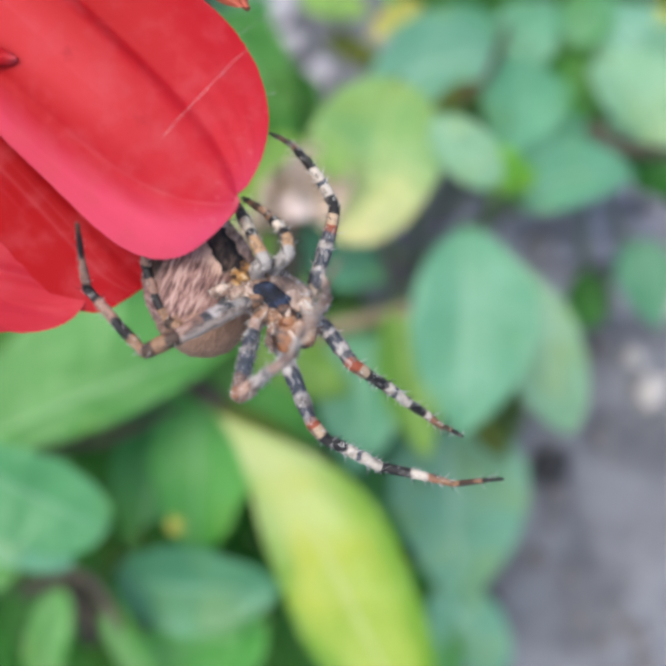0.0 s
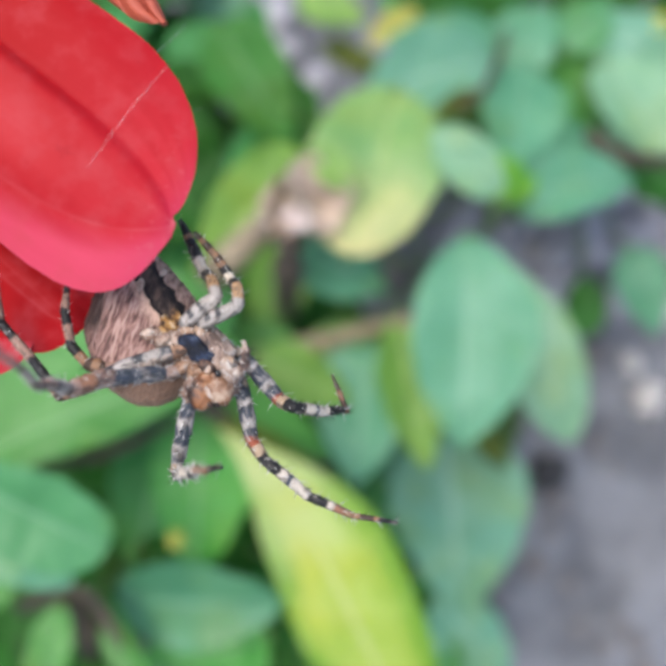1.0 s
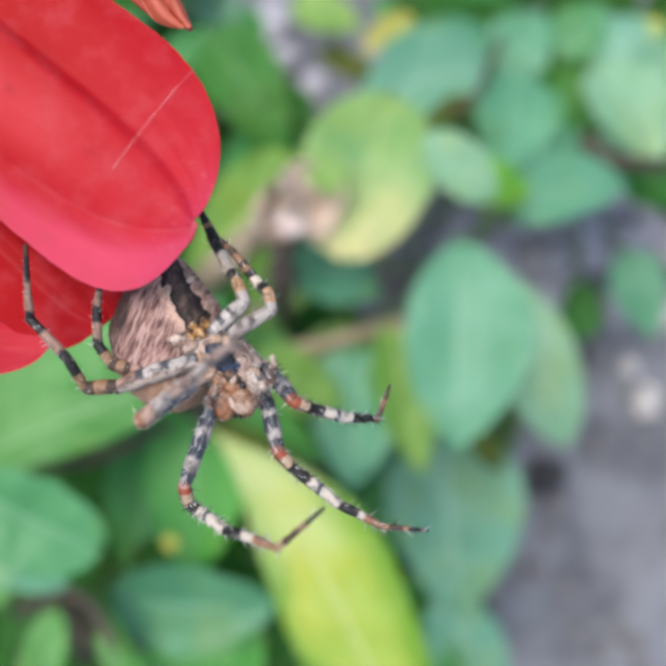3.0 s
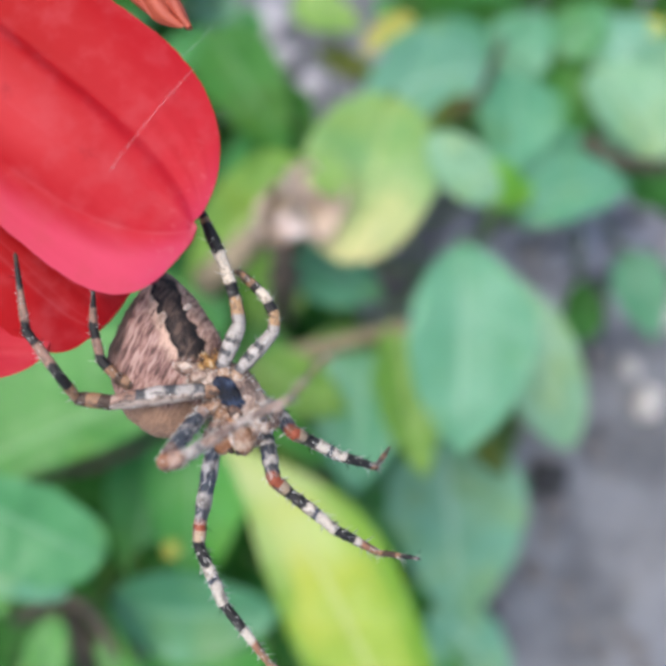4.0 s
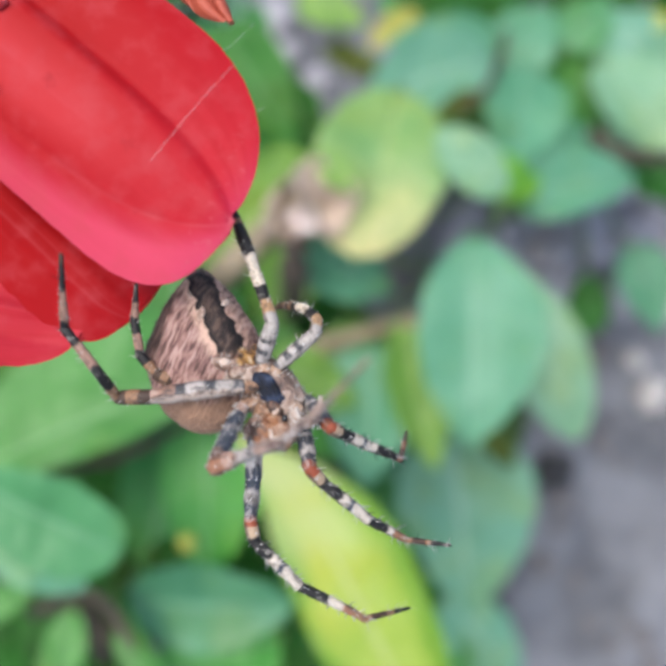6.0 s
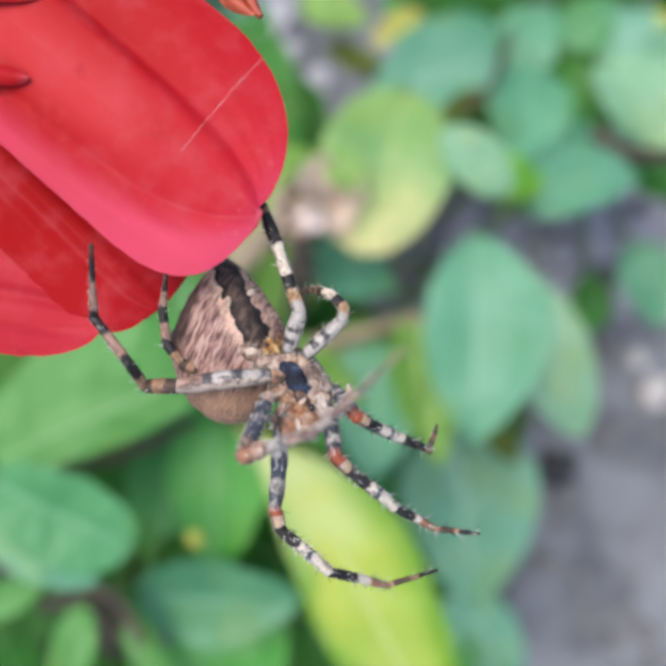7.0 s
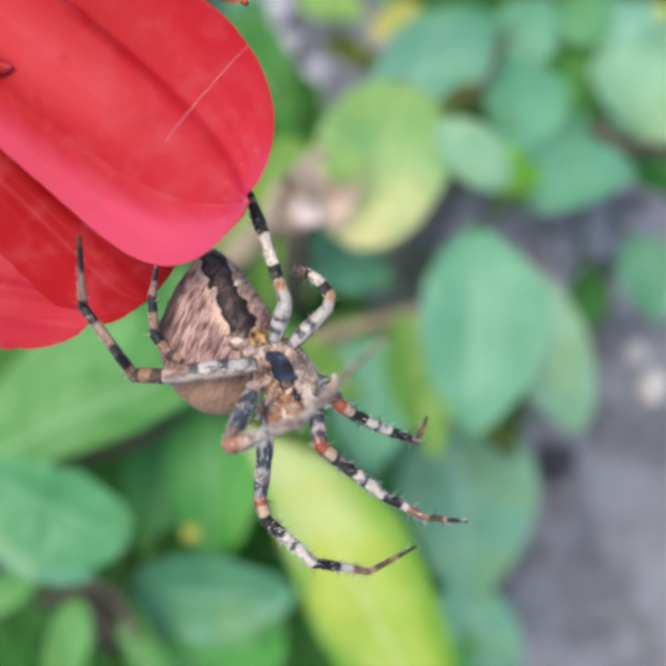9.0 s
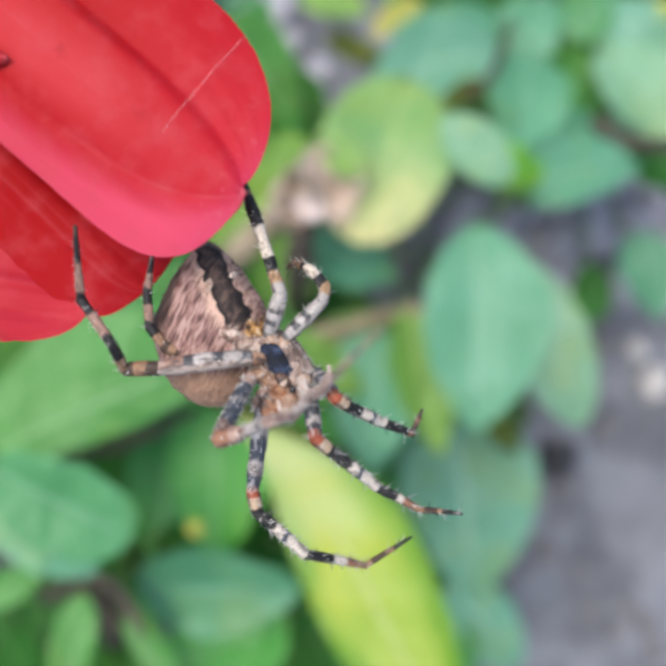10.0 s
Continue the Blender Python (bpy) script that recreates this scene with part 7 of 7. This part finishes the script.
def motions():
    walk(FLOWER, [
        (0.0, pose(-0.00266, 0.02864, 0.34757, 18.20, 1.10, -1.63)),
        (0.1, pose(-0.00432, 0.02942, 0.34796, 18.17, 1.04, -1.59)),
        (0.2, pose(-0.00680, 0.02875, 0.34787, 18.15, 0.75, -0.84)),
        (0.3, pose(-0.00497, 0.02838, 0.34784, 18.13, 0.46, -0.09)),
        (0.4, pose(-0.00199, 0.03008, 0.34849, 18.10, 0.25, 0.42)),
        (0.5, pose(-0.00434, 0.02911, 0.34945, 18.07, 0.04, 0.93)),
        (0.6, pose(-0.00811, 0.02849, 0.35001, 18.11, -0.62, 2.73)),
        (0.7, pose(-0.00775, 0.02862, 0.34958, 18.15, -0.76, 2.99)),
        (0.8, pose(-0.00559, 0.02957, 0.34941, 18.19, -0.91, 3.24)),
        (0.9, pose(-0.00682, 0.02981, 0.34903, 18.23, -1.06, 3.50)),
        (1.0, pose(-0.00879, 0.02914, 0.34834, 18.26, -1.21, 3.75)),
        (1.1, pose(-0.00705, 0.02970, 0.34855, 18.28, -1.19, 3.74)),
        (1.2, pose(-0.00532, 0.03029, 0.34877, 18.30, -1.17, 3.73)),
        (1.3, pose(-0.00671, 0.03009, 0.34873, 18.32, -1.15, 3.72)),
        (1.4, pose(-0.00797, 0.02959, 0.34859, 18.34, -1.13, 3.71)),
        (1.5, pose(-0.00645, 0.03013, 0.34880, 18.36, -1.12, 3.70)),
        (1.6, pose(-0.00594, 0.02958, 0.34853, 18.40, -1.05, 3.55)),
        (1.7, pose(-0.00610, 0.02985, 0.34854, 18.43, -0.98, 3.40)),
        (1.8, pose(-0.00707, 0.02968, 0.34841, 18.47, -0.91, 3.26)),
        (1.9, pose(-0.00580, 0.02945, 0.34825, 18.51, -0.84, 3.11)),
        (2.0, pose(-0.00554, 0.02991, 0.34832, 18.54, -0.78, 2.96)),
        (2.2, pose(-0.00525, 0.02908, 0.34858, 18.60, -0.67, 2.66)),
        (2.5, pose(-0.00592, 0.02837, 0.34915, 18.68, -0.50, 2.20)),
        (2.7, pose(-0.00510, 0.02893, 0.34892, 18.68, -0.55, 2.25)),
        (3.2, pose(-0.00513, 0.02908, 0.34831, 18.66, -0.67, 2.37)),
        (3.8, pose(-0.00554, 0.02970, 0.34773, 18.63, -0.81, 2.51)),
        (4.0, pose(-0.00625, 0.03022, 0.34755, 18.63, -0.74, 2.21)),
        (4.2, pose(-0.00660, 0.03009, 0.34750, 18.65, -0.69, 1.88)),
        (4.5, pose(-0.00549, 0.02992, 0.34744, 18.69, -0.62, 1.38)),
        (4.7, pose(-0.00532, 0.02955, 0.34773, 18.72, -0.43, 0.99)),
        (5.0, pose(-0.00569, 0.02955, 0.34836, 18.75, -0.15, 0.41)),
        (5.3, pose(-0.00536, 0.03014, 0.34848, 18.63, -0.04, 0.33)),
        (5.5, pose(-0.00511, 0.03037, 0.34851, 18.55, 0.00, 0.27)),
        (5.7, pose(-0.00645, 0.02988, 0.34847, 18.51, 0.01, 0.23)),
        (6.2, pose(-0.00618, 0.02942, 0.34939, 18.44, 0.02, 0.11)),
        (6.8, pose(-0.00638, 0.02890, 0.35057, 18.37, 0.17, -0.46)),
        (7.0, pose(-0.00605, 0.02926, 0.35012, 18.35, 0.17, -0.46)),
        (7.2, pose(-0.00572, 0.02944, 0.35008, 18.34, 0.16, -0.36)),
        (7.5, pose(-0.00569, 0.02940, 0.34970, 18.32, 0.17, -0.25)),
        (7.7, pose(-0.00583, 0.02906, 0.34978, 18.28, 0.10, 0.04)),
        (8.0, pose(-0.00546, 0.02926, 0.34915, 18.21, 0.12, 0.03)),
        (8.2, pose(-0.00530, 0.02927, 0.34917, 18.14, 0.11, -0.01)),
        (8.5, pose(-0.00587, 0.02970, 0.34945, 18.05, 0.08, -0.06)),
        (8.7, pose(-0.00602, 0.02956, 0.34972, 18.02, 0.05, -0.05)),
        (9.0, pose(-0.00610, 0.02954, 0.35021, 18.00, 0.00, -0.02)),
        (9.2, pose(-0.00658, 0.02949, 0.35026, 18.04, -0.02, 0.00)),
        (9.5, pose(-0.00664, 0.02923, 0.35024, 18.11, -0.05, 0.02)),
        (9.7, pose(-0.00674, 0.02915, 0.35028, 18.06, -0.03, -0.01)),
        (10.0, pose(-0.00727, 0.02898, 0.35029, 17.97, -0.00, -0.08)),
    ])
    walk(SPIDER, [
        (0.0, pose(-0.00027, 0.02264, 0.34294, 16.92, -6.88, 23.17)),
        (0.1, pose(-0.00158, 0.02262, 0.34298, 16.90, -6.89, 23.19)),
        (0.2, pose(-0.00440, 0.02212, 0.34293, 16.84, -6.93, 23.25)),
        (0.3, pose(-0.00284, 0.02132, 0.34274, 16.66, -7.26, 24.28)),
        (0.4, pose(0.00071, 0.02351, 0.34352, 16.71, -7.03, 23.37)),
        (0.5, pose(-0.00192, 0.02301, 0.34340, 16.55, -7.36, 24.35)),
        (0.6, pose(-0.00586, 0.02174, 0.34275, 16.67, -7.13, 23.33)),
        (0.7, pose(-0.00532, 0.02193, 0.34222, 16.82, -6.90, 22.24)),
        (0.8, pose(-0.00420, 0.02232, 0.34165, 17.19, -6.07, 19.21)),
        (0.9, pose(-0.00594, 0.02231, 0.34106, 17.52, -5.21, 16.20)),
        (1.0, pose(-0.00790, 0.02188, 0.34067, 17.80, -4.32, 13.27)),
        (1.1, pose(-0.00601, 0.02212, 0.34075, 17.83, -4.31, 13.24)),
        (1.2, pose(-0.00430, 0.02241, 0.34086, 17.85, -4.29, 13.23)),
        (1.3, pose(-0.00576, 0.02234, 0.34087, 17.87, -4.27, 13.22)),
        (1.4, pose(-0.00745, 0.02206, 0.34081, 17.89, -4.25, 13.22)),
        (1.5, pose(-0.00555, 0.02305, 0.34117, 17.92, -4.23, 13.21)),
        (1.6, pose(-0.00515, 0.02255, 0.34107, 17.95, -4.22, 13.20)),
        (1.7, pose(-0.00533, 0.02276, 0.34125, 18.06, -3.89, 12.24)),
        (1.8, pose(-0.00633, 0.02249, 0.34130, 18.10, -3.87, 12.24)),
        (1.9, pose(-0.00499, 0.02211, 0.34132, 18.13, -3.86, 12.23)),
        (2.0, pose(-0.00466, 0.02232, 0.34156, 18.17, -3.85, 12.22)),
        (2.2, pose(-0.00436, 0.02154, 0.34187, 18.24, -3.85, 12.20)),
        (2.5, pose(-0.00503, 0.02084, 0.34237, 18.31, -3.84, 12.17)),
        (2.7, pose(-0.00414, 0.02128, 0.34238, 18.30, -3.84, 12.15)),
        (3.2, pose(-0.00355, 0.02020, 0.34086, 18.60, -1.66, 5.45)),
        (3.8, pose(-0.00357, 0.01945, 0.33904, 18.65, -0.16, 0.63)),
        (4.0, pose(-0.00437, 0.02002, 0.33899, 18.64, -0.19, 0.59)),
        (4.2, pose(-0.00479, 0.01990, 0.33884, 18.66, -0.24, 0.53)),
        (4.5, pose(-0.00370, 0.01966, 0.33869, 18.70, -0.30, 0.43)),
        (4.7, pose(-0.00342, 0.01917, 0.33908, 18.72, -0.26, 0.42)),
        (5.0, pose(-0.00358, 0.01895, 0.34001, 18.75, -0.15, 0.41)),
        (5.3, pose(-0.00320, 0.01954, 0.34016, 18.63, -0.04, 0.33)),
        (5.5, pose(-0.00291, 0.01975, 0.34020, 18.55, 0.00, 0.27)),
        (5.7, pose(-0.00433, 0.01923, 0.34016, 18.51, 0.01, 0.23)),
        (6.2, pose(-0.00405, 0.01890, 0.34114, 18.44, 0.02, 0.11)),
        (6.8, pose(-0.00421, 0.01857, 0.34240, 18.37, 0.01, 0.02)),
        (7.0, pose(-0.00386, 0.01865, 0.34256, 18.35, 0.01, 0.01)),
        (7.2, pose(-0.00356, 0.01888, 0.34254, 18.34, 0.03, 0.02)),
        (7.5, pose(-0.00358, 0.01884, 0.34217, 18.32, 0.08, 0.03)),
        (7.7, pose(-0.00382, 0.01871, 0.34161, 18.28, 0.10, 0.04)),
        (8.0, pose(-0.00355, 0.01874, 0.34094, 18.21, 0.12, 0.03)),
        (8.2, pose(-0.00321, 0.01876, 0.34099, 18.14, 0.11, -0.01)),
        (8.5, pose(-0.00364, 0.01924, 0.34131, 18.05, 0.08, -0.06)),
        (8.7, pose(-0.00391, 0.01916, 0.34160, 18.02, 0.05, -0.05)),
        (9.0, pose(-0.00406, 0.01910, 0.34208, 18.00, 0.00, -0.02)),
        (9.2, pose(-0.00456, 0.01904, 0.34212, 18.04, -0.02, 0.00)),
        (9.5, pose(-0.00475, 0.01896, 0.34215, 18.11, -0.05, 0.02)),
        (9.7, pose(-0.00479, 0.01876, 0.34216, 18.06, -0.03, -0.01)),
        (10.0, pose(-0.00539, 0.01851, 0.34216, 17.97, -0.00, -0.08)),
    ])
    tucked, rolled, hanging = pose(-0.0049, 0.0042, -0.0046, 0, 10, -18), pose(-0.0043, 0.0031, -0.0044, 0, 8, -5), pose(-0.0055, 0.0029, -0.0044, 0, 0, 3)
    walk(TRUNK["abdomen"], [(0.0, tucked), (0.5, tucked), (1.0, rolled), (2.7, rolled), (3.8, hanging), (10.0, hanging)])
    times = [k / 10 for k in range(101)]
    for key, (leg, segments, keys) in LEGS.items():
        marks = sorted({k[0] for k in keys} | {0.0, 10.0} | {t for t in times for a, b in zip(keys, keys[1:]) if a[0] < t < b[0] and b[0] - a[0] < 1.6})
        poses = {t: leg_poses(key, t) for t in marks}
        for n, segment in enumerate(segments):
            walk(segment, [(t, poses[t][n]) for t in marks])


motions()
